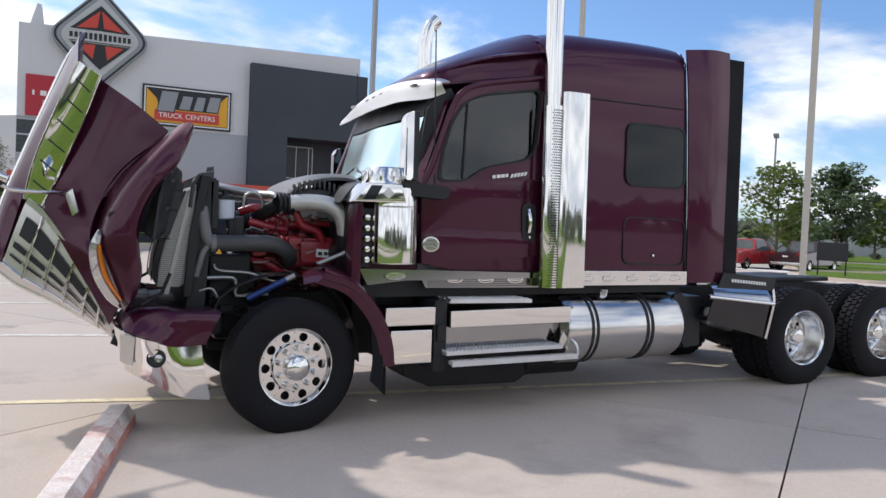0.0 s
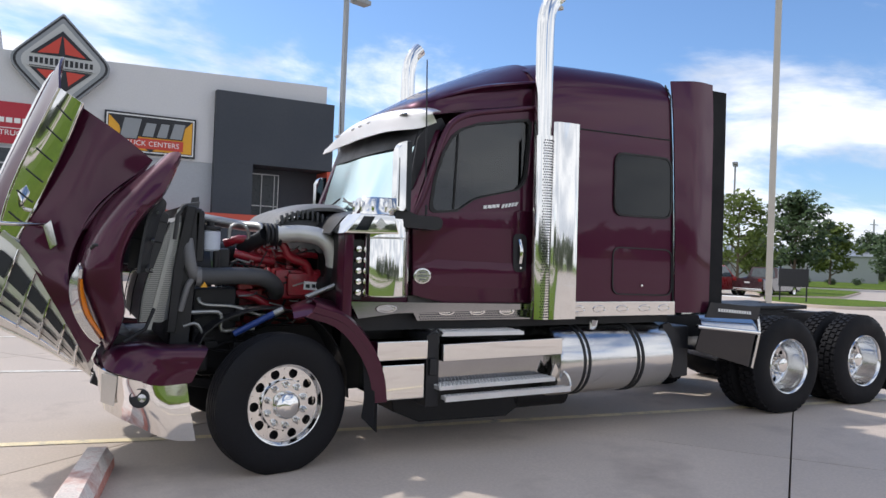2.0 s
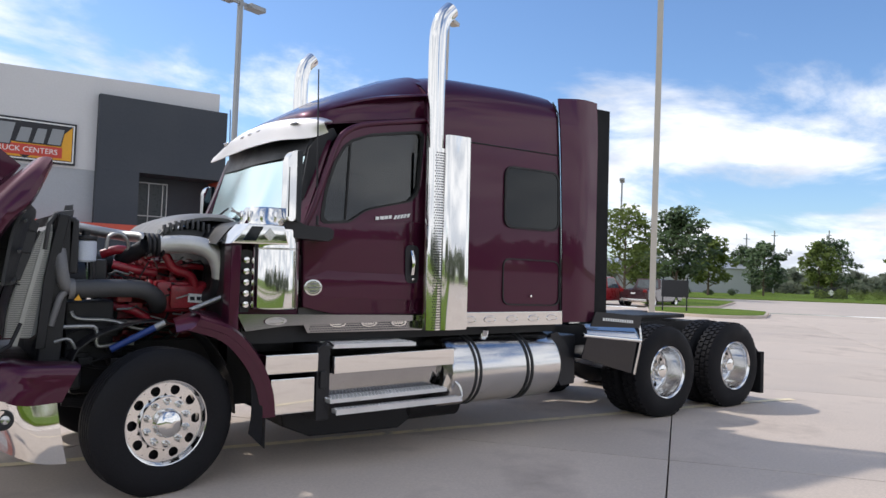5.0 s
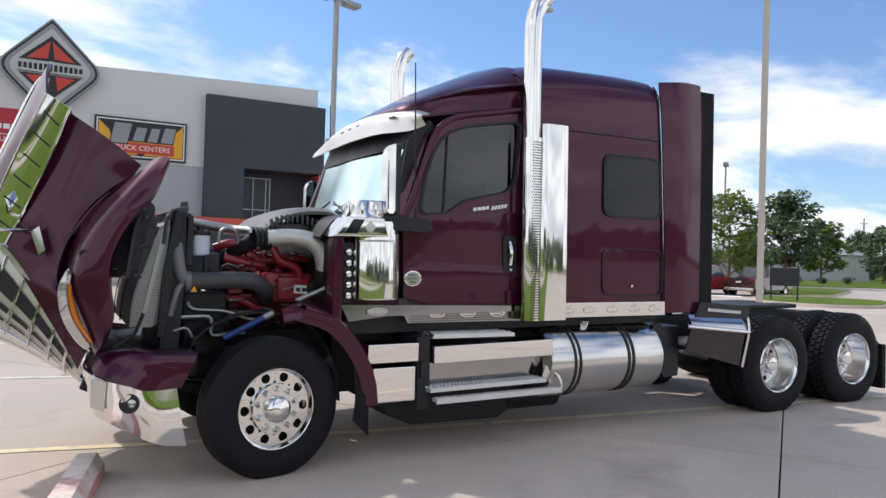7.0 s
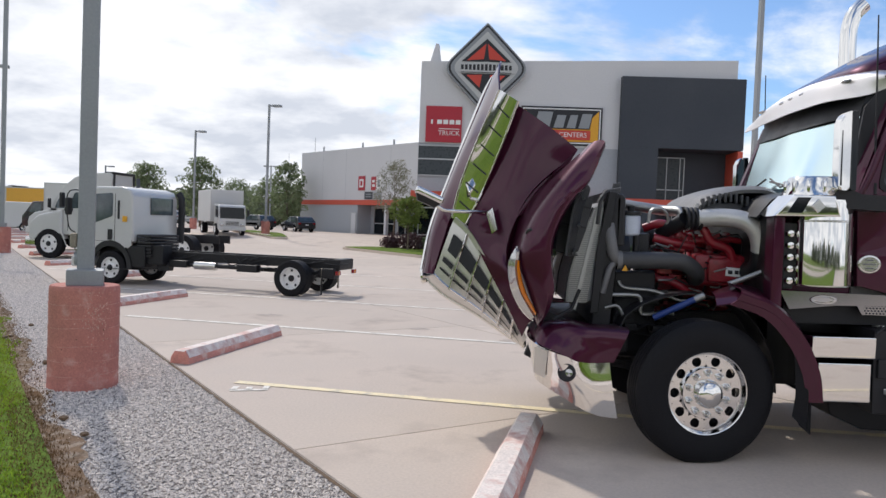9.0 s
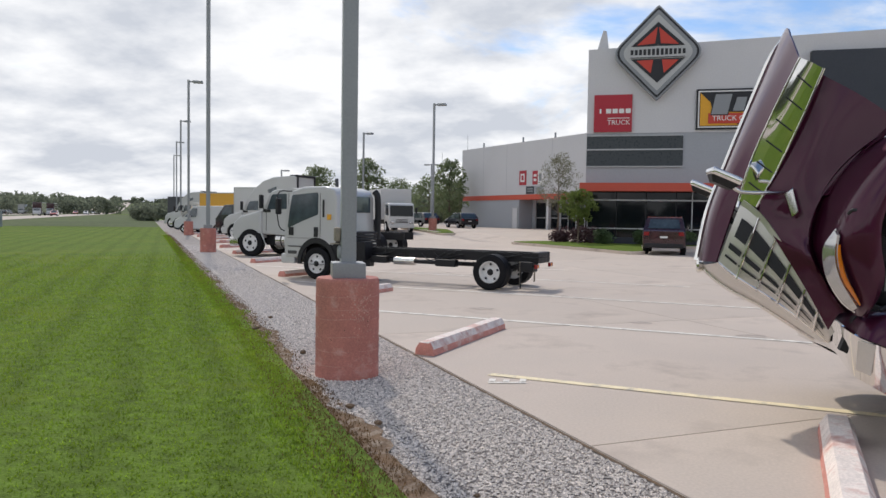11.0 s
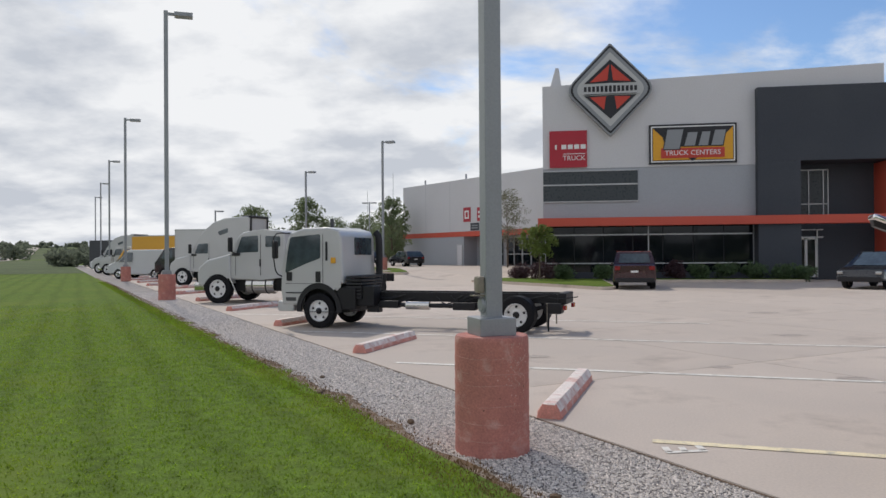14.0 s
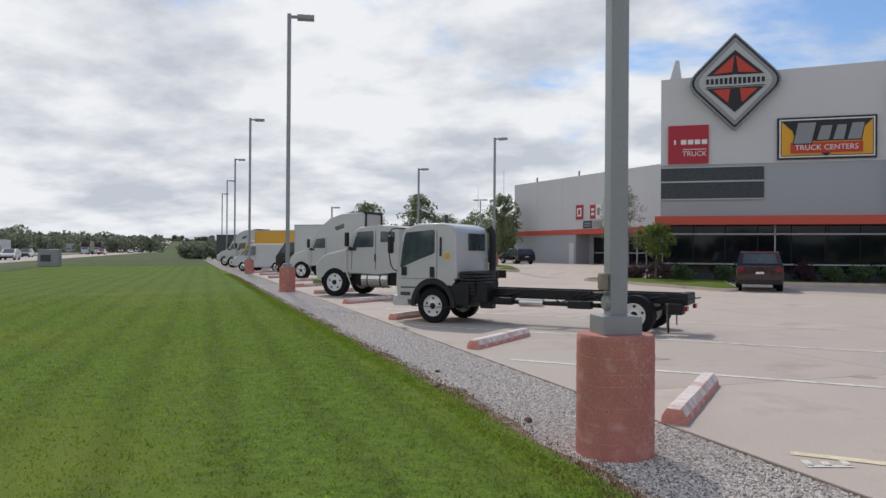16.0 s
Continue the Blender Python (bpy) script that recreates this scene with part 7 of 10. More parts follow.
def spring(bm):
    for k in range(4):
        tube(bm, [(1.45, 6.72, 0.62 - 0.015 * k), (2.0, 6.72, 0.56 - 0.022 * k), (2.6, 6.72, 0.66 - 0.015 * k)], 0.014, 6, smooth=8)
    tube(bm, [(1.9, 6.62, 0.5), (1.75, 6.66, 0.95)], 0.035, 10)
both(spring, "leaf_spring", "frame_black")

# ---- engine bay ----
bm = bmesh.new()
rad = [(1.06, 1.10), (1.08, 1.30), (1.14, 1.52), (1.26, 1.84), (1.33, 1.90), (1.30, 1.50), (1.25, 1.12), (1.20, 1.09)]
prism(bm, rad, 6.52, other(6.52))
radiator = part("radiator", bm, "rad_fins", truck, "tall finned radiator pack leaning forward", smooth=0)
front_line = smooth_line([(1.06, YC, 1.10), (1.08, YC, 1.30), (1.14, YC, 1.52), (1.26, YC, 1.84)], 50)
for y0, y1 in ((6.508, YC - 0.01), (YC + 0.01, other(6.508))):
    bm = bmesh.new()
    for p in front_line:
        box(bm, p[0] - 0.010, 1.215 + (p[2] - 1.09) * 0.15, y0, y1, p[2], p[2] + 0.009)
    tagged(part("cooling_fin", bm, "cast_alloy", radiator, "fine horizontal cooling fins", smooth=0), kind="stuff")
for y in (6.49, YC - 0.01, other(6.512)):
    bm = bmesh.new()
    loft(bm, [[(x - 0.016, y + dy, z) for x, z in ((1.06, 1.09), (1.08, 1.30), (1.14, 1.52), (1.26, 1.85))] for dy in (0.0, 0.022)], 12, 1)
    thicken(bm, 0.008)
    part("radiator_edge", bm, "black_plastic", radiator)
for y in (6.50, other(6.53)):
    bm = bmesh.new()
    prism(bm, [(1.10, 1.04), (1.13, 1.04), (1.33, 1.95), (1.30, 1.95)], y, y + 0.03)
    part("radiator_rail", bm, "cast_alloy", radiator, smooth=0)
bm = bmesh.new()
prism(bm, [(1.24, 0.86), (1.40, 0.86), (1.44, 1.5), (1.48, 1.96), (1.35, 1.98), (1.29, 1.5)], 6.50, other(6.50), bev=0.02)
part("radiator_tank", bm, "black_plastic", truck, "black radiator shroud")
bm = bmesh.new()
prism(bm, [(1.235, 1.02), (1.30, 1.02), (1.345, 1.50), (1.43, 1.97), (1.36, 1.98), (1.28, 1.52)], 6.465, 6.50, bev=0.006)
part("radiator_frame", bm, "black_plastic", truck, "black upright beside the cooling fins")
bm = bmesh.new()
prism(bm, [(1.30, 1.90), (1.46, 1.93), (1.47, 2.02), (1.36, 2.0)], 6.55, 6.75, bev=0.015)
prism(bm, [(1.40, 1.96), (1.47, 1.97), (1.47, 2.06), (1.42, 2.05)], 6.6, 6.66, bev=0.01)
tube(bm, [(1.35, 6.52, 1.98), (1.30, 6.5, 1.90), (1.28, 6.5, 1.72)], 0.015, 8)
part("radiator_bracket", bm, "grey_plastic", truck)
bm = bmesh.new()
lathe(bm, [(0.33, 1.50), (0.36, 1.50), (0.36, 1.62), (0.33, 1.62)], (0, YC, 1.35), "x", 36, closed=True)
part("fan_shroud", bm, "black_plastic", truck)
bm = bmesh.new()
for k in range(8):
    a = 2 * math.pi * k / 8
    m = Matrix.Translation((1.56, YC, 1.35)) @ Matrix.Rotation(a, 4, "X") @ Matrix.Rotation(0.5, 4, "Z")
    box(bm, -0.006, 0.006, -0.05, 0.05, 0.06, 0.31, 0, m)
part("fan", bm, "frame_black", truck)
# engine block and its bulk
bm = bmesh.new()
box(bm, 1.78, 2.50, 6.92, 7.48, 0.78, 1.42, 0.03)
box(bm, 1.74, 2.52, 6.88, 7.5, 1.18, 1.30, 0.02)
engine = part("engine_block", bm, "engine_red", truck, "red six-cylinder diesel engine block")
bm = bmesh.new()
box(bm, 1.80, 2.48, 6.98, 7.42, 1.42, 1.66, 0.05)
for k in range(6):
    box(bm, 1.83 + 0.108 * k, 1.91 + 0.108 * k, 6.94, 7.0, 1.42, 1.60, 0.02)
part("rocker_cover", bm, "engine_red", engine, "red rocker cover")
bm = bmesh.new()
for k in range(6):
    x = 1.86 + 0.11 * k
    tube(bm, [(x, 6.94, 1.44), (x, 6.84, 1.48), (x + 0.02, 6.78, 1.40)], 0.032, 10, smooth=8)
tube(bm, [(1.80, 6.80, 1.40), (2.50, 6.80, 1.38)], 0.048, 12)
part("manifold", bm, "engine_red", engine, "red ribbed manifold")
bm = bmesh.new()
box(bm, 2.10, 2.52, 6.70, 6.95, 1.24, 1.50, 0.04)
box(bm, 2.20, 2.48, 6.66, 6.72, 1.27, 1.47, 0.03)
part("egr_cooler", bm, "engine_red", engine, "red cast housing")
bm = bmesh.new()
for p in (((1.72, 6.86, 1.70), (1.85, 6.80, 1.74), (1.98, 6.80, 1.68), (2.06, 6.78, 1.60)), ((2.02, 6.72, 1.70), (2.14, 6.68, 1.72), (2.22, 6.68, 1.60), (2.36, 6.68, 1.54), (2.42, 6.70, 1.40)),
          ((1.78, 6.76, 1.62), (1.95, 6.74, 1.58), (2.10, 6.76, 1.56)), ((1.76, 6.78, 1.30), (1.95, 6.72, 1.26), (2.10, 6.74, 1.16), (2.25, 6.80, 1.14))):
    bm = bmesh.new()
    tube(bm, p, 0.036, 12, smooth=14)
    part("coolant_pipe", bm, "engine_red", engine, "red cast coolant pipe")
bm = bmesh.new()
tube(bm, ((2.10, 6.85, 1.60), (2.40, 6.80, 1.62), (2.62, 6.85, 1.58)), 0.026, 10, smooth=12)
part("coolant_pipe", bm, "engine_red", engine, "red cast coolant pipe")
rnd = random.Random(7)
for k in range(46):
    bm = bmesh.new()
    x, z = rnd.uniform(1.76, 2.5), rnd.uniform(1.02, 1.66)
    y = rnd.uniform(6.72, 6.90)
    if rnd.random() < 0.5:
        lathe(bm, [(0.0, y - 0.03), (0.018, y - 0.028), (0.024, y), (0.026, y + 0.06)], (x, 0, z), "y", 8)
    else:
        s_ = rnd.uniform(0.02, 0.055)
        box(bm, x - s_, x + s_, y - 0.02, y + 0.12, z - s_ * 0.7, z + s_ * 0.7, 0.008)
    part("engine_boss", bm, "engine_red", engine)
for k in range(26):
    bm = bmesh.new()
    x, z = rnd.uniform(1.7, 2.55), rnd.uniform(0.95, 1.64)
    y = rnd.uniform(6.66, 6.84)
    tube(bm, [(x, y, z), (x + rnd.uniform(0.05, 0.22), y + rnd.uniform(-0.03, 0.05), z + rnd.uniform(-0.10, 0.10)), (x + rnd.uniform(0.1, 0.35), y + rnd.uniform(0, 0.1), z + rnd.uniform(-0.2, 0.15))], rnd.choice((0.006, 0.009, 0.013)), 6, smooth=8)
    part("wiring_hose", bm, "black_plastic", engine)
for k in range(16):
    bm = bmesh.new()
    x, z = rnd.uniform(1.70, 2.5), rnd.uniform(1.05, 1.68)
    y = rnd.uniform(6.66, 6.80)
    tube(bm, [(x, y, z), (x + rnd.uniform(0.03, 0.12), y - 0.01, z + rnd.uniform(-0.06, 0.06)), (x + rnd.uniform(0.08, 0.2), y + 0.04, z + rnd.uniform(-0.1, 0.1))], 0.007, 6, smooth=6)
    part("metal_line", bm, "cast_alloy", engine)
# badge plate with bars
bm = bmesh.new()
prism(bm, [(2.335, 1.33), (2.525, 1.315), (2.53, 1.385), (2.34, 1.40)], 6.645, 6.655)
badge = part("engine_badge", bm, "sign_white", engine, "white engine badge plate", smooth=0)
bm = bmesh.new()
for x0, w in ((2.352, 0.035), (2.405, 0.03), (2.44, 0.012), (2.462, 0.03)):
    prism(bm, [(x0, 1.345), (x0 + w, 1.342), (x0 + w, 1.372), (x0, 1.375)], 6.640, 6.644)
part("badge_bars", bm, "sign_black", badge, smooth=0)
# big hoses and pipes
bm = bmesh.new()
tube(bm, [(1.47, 6.52, 1.44), (1.80, 6.52, 1.445), (1.97, 6.54, 1.43), (2.08, 6.60, 1.36), (2.12, 6.72, 1.30)], 0.068, 20, smooth=22)
part("lower_charge_hose", bm, "grey_plastic", truck, "thick dark grey charge-air hose")
bm = bmesh.new()
tube(bm, [(1.375, 6.52, 1.72), (1.385, 6.48, 1.60), (1.405, 6.48, 1.50), (1.435, 6.50, 1.45), (1.47, 6.52, 1.44)], 0.045, 16, smooth=16)
tube(bm, [(1.33, 6.48, 1.18), (1.36, 6.47, 1.30), (1.385, 6.48, 1.38), (1.43, 6.50, 1.43)], 0.024, 12, smooth=12)
lathe(bm, [(0.074, 1.44), (0.076, 1.46), (0.074, 1.48)], (0, 6.52, 1.44), "x", 20)
part("radiator_elbow", bm, "trim_grey", truck, "cast grey radiator outlet elbow")
bm = bmesh.new()
tube(bm, [(2.10, 6.62, 1.785), (2.26, 6.55, 1.795), (2.40, 6.48, 1.775), (2.485, 6.45, 1.71), (2.525, 6.45, 1.61), (2.535, 6.46, 1.53)], 0.072, 24, smooth=24)
part("intake_pipe", bm, "pipe_alu", truck, "bright aluminium intake elbow")
bm = bmesh.new()
for k in range(4):
    bm = bmesh.new()
    lathe(bm, [(0.080, 1.99 + 0.035 * k), (0.094, 2.0 + 0.035 * k), (0.094, 2.015 + 0.035 * k), (0.080, 2.025 + 0.035 * k)], (0, 6.64, 1.78), "x", 24)
    part("bellows_ring", bm, "black_plastic", truck)
bm = bmesh.new()
tube(bm, [(1.86, 6.86, 1.66), (1.95, 6.72, 1.73), (2.0, 6.65, 1.775)], 0.06, 16, smooth=8)
part("inlet_hose", bm, "black_plastic", truck, "black rubber inlet hose")
bm = bmesh.new()
tube(bm, [(2.535, 6.46, 1.54), (2.54, 6.49, 1.45), (2.53, 6.58, 1.38), (2.50, 6.74, 1.36)], 0.074, 20, smooth=12)
part("rubber_bellows", bm, "black_plastic", truck, "black rubber bellows on the intake pipe")
bm = bmesh.new()
tube(bm, [(1.46, 7.45, 1.95), (1.70, 7.30, 1.90), (1.95, 7.2, 1.86), (2.06, 7.0, 1.84), (2.08, 6.95, 1.74)], 0.045, 14, smooth=16)
part("upper_coolant_pipe", bm, "cast_alloy", truck, "grey upper coolant pipe")
bm = bmesh.new()
tube(bm, [(1.72, 6.70, 1.74), (1.74, 6.70, 1.84), (1.82, 6.70, 1.86), (1.88, 6.72, 1.80), (1.89, 6.74, 1.72)], 0.014, 8, smooth=12)
tube(bm, [(2.0, 6.60, 1.70), (2.05, 6.62, 1.74), (2.1, 6.66, 1.90)], 0.02, 8, smooth=8)
part("lifting_eye", bm, "cast_alloy", truck)
# cowl air box with ribs
bm = bmesh.new()
rows = [[(2.06, y, 1.86 + d), (2.18, y, 1.965 + d), (2.40, y, 2.035 + d), (2.62, y, 2.04 + d), (2.72, y, 2.0 + d)] for y, d in ((6.62, -0.02), (6.66, 0.01), (YC, 0.03), (other(6.66), 0.01), (other(6.62), -0.02))]
loft(bm, rows, 16, 3)
thicken(bm, 0.03)
part("cowl_air_box", bm, "trim_grey", truck, "grey arched air box over the engine")
bm = bmesh.new()
for k in range(14):
    t = k / 13
    x = 2.12 + 0.56 * t
    z = 1.90 + 0.09 * math.sin(math.pi * min(1, t + 0.15))
    box(bm, x, x + 0.018, 6.60, 6.66, z - 0.07, z + 0.005, 0.004)
box(bm, 2.12, 2.70, 6.66, other(6.66), 1.82, 1.92, 0.02)
part("air_box_ribs", bm, "grey_plastic", truck, "dark ribbed air box flank")
bm = bmesh.new()
lathe(bm, [(0.0, 1.635), (0.06, 1.636), (0.074, 1.65), (0.077, 1.72), (0.075, 1.79), (0.06, 1.80), (0.0, 1.802)], (1.56, 6.6, 0), "z", 24)
res = part("coolant_bottle", bm, "tank_white", truck, "milky white coolant reservoir")
bm = bmesh.new()
lathe(bm, [(0.0, 1.80), (0.08, 1.801), (0.084, 1.81), (0.08, 1.83), (0.0, 1.835)], (1.56, 6.6, 0), "z", 24)
tube(bm, [(1.56, 6.6, 1.83), (1.56, 6.6, 1.87)], 0.03, 10)
part("bottle_cap", bm, "black_plastic", res)
bm = bmesh.new()
box(bm, 1.42, 1.50, 6.50, 6.70, 1.55, 1.95, 0.02)
box(bm, 1.60, 1.72, 6.62, 6.72, 1.40, 1.66, 0.02)
tube(bm, [(1.60, 6.56, 1.64), (1.60, 6.56, 1.50), (1.52, 6.58, 1.44)], 0.025, 8, smooth=6)
part("bay_bracketry", bm, "black_plastic", truck, "black brackets beside the radiator")
bm = bmesh.new()
prism(bm, [(1.47, 1.36), (1.52, 1.36), (1.498, 1.405)], 6.44, 6.447)
part("warning_label", bm, "sign_yellow", truck, "small yellow warning triangle", smooth=0)
bm = bmesh.new()
tube(bm, [(1.30, 6.52, 1.16), (1.55, 6.52, 1.165), (1.63, 6.52, 1.155), (1.645, 6.52, 1.10), (1.65, 6.52, 1.02), (1.80, 6.52, 1.03), (1.9, 6.5, 1.03)], 0.016, 8, smooth=24)
part("bay_pipe", bm, "cast_alloy", truck, "thin grey coolant line")
bm = bmesh.new()
tube(bm, [(1.48, 6.6, 1.27), (1.52, 6.58, 1.22), (1.75, 6.56, 1.20), (1.92, 6.54, 1.14), (2.02, 6.52, 1.13)], 0.014, 8, smooth=18)
part("bay_pipe", bm, "cast_alloy", truck, "thin grey coolant line")
bm = bmesh.new()
tube(bm, [(1.36, 6.5, 1.06), (1.45, 6.48, 1.08), (1.5, 6.48, 1.0)], 0.012, 8, smooth=8)
part("bay_pipe", bm, "cast_alloy", truck, "thin grey coolant line")
bm = bmesh.new()
tube(bm, [(1.72, 6.42, 1.0), (2.02, 6.38, 1.155)], 0.026, 10)
bs = part("gas_strut", bm, "blue_strut", truck, "blue hood strut")
bm = bmesh.new()
tube(bm, [(2.02, 6.38, 1.155), (2.09, 6.37, 1.19)], 0.028, 10)
part("strut_tip", bm, "cast_alloy", bs)
bm = bmesh.new()
tube(bm, [(2.28, 6.40, 1.28), (2.60, 6.34, 1.42)], 0.022, 10)
part("strut_tip", bm, "cast_alloy", bs)
for k in range(30):
    bm = bmesh.new()
    x, z = rnd.uniform(1.42, 1.95), rnd.uniform(0.86, 1.18)
    y = rnd.uniform(6.50, 6.75)
    if k % 3:
        s_ = rnd.uniform(0.02, 0.07)
        box(bm, x - s_, x + s_, y, y + 0.1, z - s_ * 0.6, z + s_ * 0.6, 0.008)
    else:
        tube(bm, [(x, y, z), (x + 0.15, y + 0.02, z + rnd.uniform(-0.05, 0.05)), (x + 0.3, y, z + rnd.uniform(-0.08, 0.08))], 0.012, 6, smooth=6)
    part("bay_fitting", bm, "frame_black", truck)
bm = bmesh.new()
box(bm, 1.44, 1.78, 6.62, 6.8, 0.9, 1.35, 0.03)
part("steering_gear", bm, "frame_black", truck, "black steering gear and lines")
bm = bmesh.new()
box(bm, 1.50, 2.50, 6.78, 7.6, 0.62, 0.80, 0.05)
part("oil_pan", bm, "frame_black", truck)
bm = bmesh.new()
tube(bm, [(1.72, YC, 1.45), (1.80, YC, 1.45)], 0.13, 20)
tube(bm, [(1.70, 7.0, 1.62), (1.82, 7.0, 1.62)], 0.09, 16)
tube(bm, [(1.70, 6.9, 1.25), (1.84, 6.9, 1.25)], 0.10, 16)
part("pulley_set", bm, "frame_black", engine)

# ---- tilted hood ----
hood_top = [
    [(-0.15, YC, 1.27), (-0.07, YC, 1.68), (0.07, YC, 2.07), (0.21, YC, 2.44), (0.40, YC, 2.92), (0.50, YC, 3.14)],
    [(-0.13, 6.98, 1.27), (-0.045, 6.97, 1.68), (0.09, 6.96, 2.07), (0.23, 6.92, 2.42), (0.40, 6.88, 2.83), (0.475, 6.86, 3.00)],
    [(-0.04, 6.86, 1.27), (0.05, 6.84, 1.58), (0.14, 6.79, 1.88), (0.265, 6.70, 2.22), (0.40, 6.61, 2.57), (0.48, 6.56, 2.77)]]
bm = bmesh.new()
loft(bm, [hood_top[2], hood_top[1], hood_top[0], [(x, other(y), z) for x, y, z in hood_top[1]], [(x, other(y), z) for x, y, z in hood_top[2]]], 24, 5)
thicken(bm, 0.015)
hood = part("hood", bm, "maroon", truck, "maroon hood tilted forward on its hinge")
bm = bmesh.new()
rows = [[(x - 0.012, YC + dy, z) for x, y, z in hood_top[0]] for dy in (-0.03, 0.0, 0.03)]
for r, k in zip(rows, (0, 0.018, 0)):
    r[:] = [(x - k, y, z) for x, y, z in r]
loft(bm, [r[:-1] + [(0.47, r[0][1], 3.06)] for r in rows], 24, 3)
thicken(bm, 0.01)
part("hood_spear", bm, "chrome", hood, "chrome centre spear along the hood")
# side louvre strip
SI = [(0.12, 6.82, 1.75), (0.18, 6.755, 2.0), (0.28, 6.68, 2.28), (0.40, 6.607, 2.57), (0.488, 6.553, 2.775)]
SO = [(0.24, 6.77, 1.70), (0.35, 6.71, 1.93), (0.445, 6.65, 2.16), (0.535, 6.59, 2.39), (0.635, 6.515, 2.68)]
def louvre(bm):
    loft(bm, [SI, [tuple((Vector(a) + Vector(b)) / 2 + Vector((0, -0.012, 0))) for a, b in zip(SI, SO)], SO], 16, 3)
    thicken(bm, 0.01)
lv = both(louvre, "hood_louvre", "chrome", "chrome louvre strip along the hood side", hood)
def louvre_edge(bm):
    tube(bm, [(x - 0.005, y - 0.012, z) for x, y, z in SI], 0.007, 8, smooth=16)
    tube(bm, [(x, y - 0.012, z) for x, y, z in SO], 0.009, 8, smooth=16)
def louvre_slot(k):
    def slot(bm):
        p, q = smooth_line(SI, 21)[k] + Vector((0, -0.022, 0)), smooth_line(SO, 21)[k - 1] + Vector((0, -0.022, 0))
        tube(bm, [tuple(p.lerp(q, 0.18)), tuple(p.lerp(q, 0.86))], 0.006, 6)
    return slot
for l_, side in zip(lv, (0, 1)):
    for fn, name, m in [(louvre_edge, "louvre_edge", "chrome")] + [(louvre_slot(k), "louvre_slot", "sign_black") for k in range(3, 20, 3)]:
        bm = bmesh.new()
        fn(bm)
        for v in bm.verts:
            v.co.y = v.co.y if side == 0 else other(v.co.y)
        part(name, bm, m, l_)
# side panel
FLANK = [(0.795, 6.50, 0.94), (0.73, 6.54, 1.05), (0.63, 6.57, 1.22), (0.575, 6.60, 1.40), (0.59, 6.61, 1.58), (0.65, 6.60, 1.79), (0.745, 6.58, 1.96), (0.875, 6.565, 2.10), (1.01, 6.54, 2.21)]
def groove(bm):
    deep = [(x + 0.035, y + 0.05, z - 0.008) for x, y, z in FLANK]
    rise = [(x + 0.050, y - 0.06, z - 0.012) for x, y, z in FLANK]
    for a, b in ((FLANK, deep), (deep, rise)):
        loft(bm, [a, b], 28, 1)
    thicken(bm, 0.008)
def hood_side(bm):
    outer = [(0.72, 6.60, 0.80), (0.62, 6.62, 1.00), (0.50, 6.64, 1.22), (0.36, 6.70, 1.47), (0.26, 6.755, 1.68), (0.35, 6.73, 1.92), (0.445, 6.705, 2.16), (0.54, 6.68, 2.39), (0.64, 6.65, 2.67)]
    mid = [(0.765, 6.53, 0.92), (0.665, 6.56, 1.12), (0.565, 6.58, 1.34), (0.475, 6.66, 1.56), (0.485, 6.66, 1.80), (0.565, 6.645, 2.02), (0.66, 6.63, 2.20), (0.775, 6.61, 2.38), (0.895, 6.59, 2.49)]
    crease = FLANK[:5] + [(0.66, 6.61, 1.77), (0.80, 6.60, 1.96), (0.965, 6.585, 2.16), (1.12, 6.56, 2.31)]
    loft(bm, [outer, mid, crease], 28, 5)
    thicken(bm, 0.012)
def louvre_return(bm):
    loft(bm, [SO, [(0.25, 6.765, 1.69), (0.352, 6.735, 1.92), (0.447, 6.71, 2.16), (0.542, 6.685, 2.39), (0.642, 6.655, 2.67)]], 20, 2)
    thicken(bm, 0.006)
both(louvre_return, "louvre_return", "maroon", "", hood)
both(hood_side, "hood_side", "maroon", "maroon hood flank", hood)
def groove_web(bm):
    loft(bm, [[(0.66, 6.61, 1.77), (0.80, 6.60, 1.96), (0.965, 6.585, 2.16), (1.12, 6.56, 2.31)], [(0.69, 6.55, 1.78), (0.785, 6.53, 1.95), (0.915, 6.515, 2.09), (1.05, 6.49, 2.20)]], 16, 2)
    thicken(bm, 0.006)
both(groove_web, "groove_web", "maroon", "", hood)
both(groove, "fender_groove", "maroon", "stepped groove between flank and fender", hood, smooth=20)
def fender(bm):
    crease = [(x + 0.045, y - 0.055, z - 0.010) for x, y, z in FLANK]
    crest = [(0.80, 6.22, 0.95), (0.76, 6.16, 1.07), (0.70, 6.12, 1.24), (0.65, 6.09, 1.42), (0.67, 6.08, 1.58), (0.74, 6.08, 1.76), (0.86, 6.08, 1.95), (1.00, 6.10, 2.13), (1.16, 6.14, 2.315)]
    brow = [(0.82, 6.10, 0.96), (0.82, 6.04, 1.08), (0.80, 6.0, 1.25), (0.78, 5.985, 1.42), (0.79, 5.98, 1.58), (0.84, 5.98, 1.74), (0.93, 5.98, 1.90), (1.07, 6.0, 2.08), (1.24, 6.05, 2.33)]
    lip = [(0.80, 6.04, 0.96), (0.86, 6.01, 1.07), (0.90, 5.995, 1.24), (0.88, 5.985, 1.42), (0.88, 5.985, 1.58), (0.93, 5.985, 1.74), (1.02, 5.985, 1.90), (1.13, 5.99, 2.03), (1.245, 6.02, 2.30)]
    inside = [(x + 0.02, y + 0.10, z - 0.01) for x, y, z in lip]
    loft(bm, [crease, crest, brow, lip, inside], 32, 4)
    thicken(bm, 0.012)
both(fender, "hood_fender", "maroon", "rounded maroon fender bulge of the hood", hood)
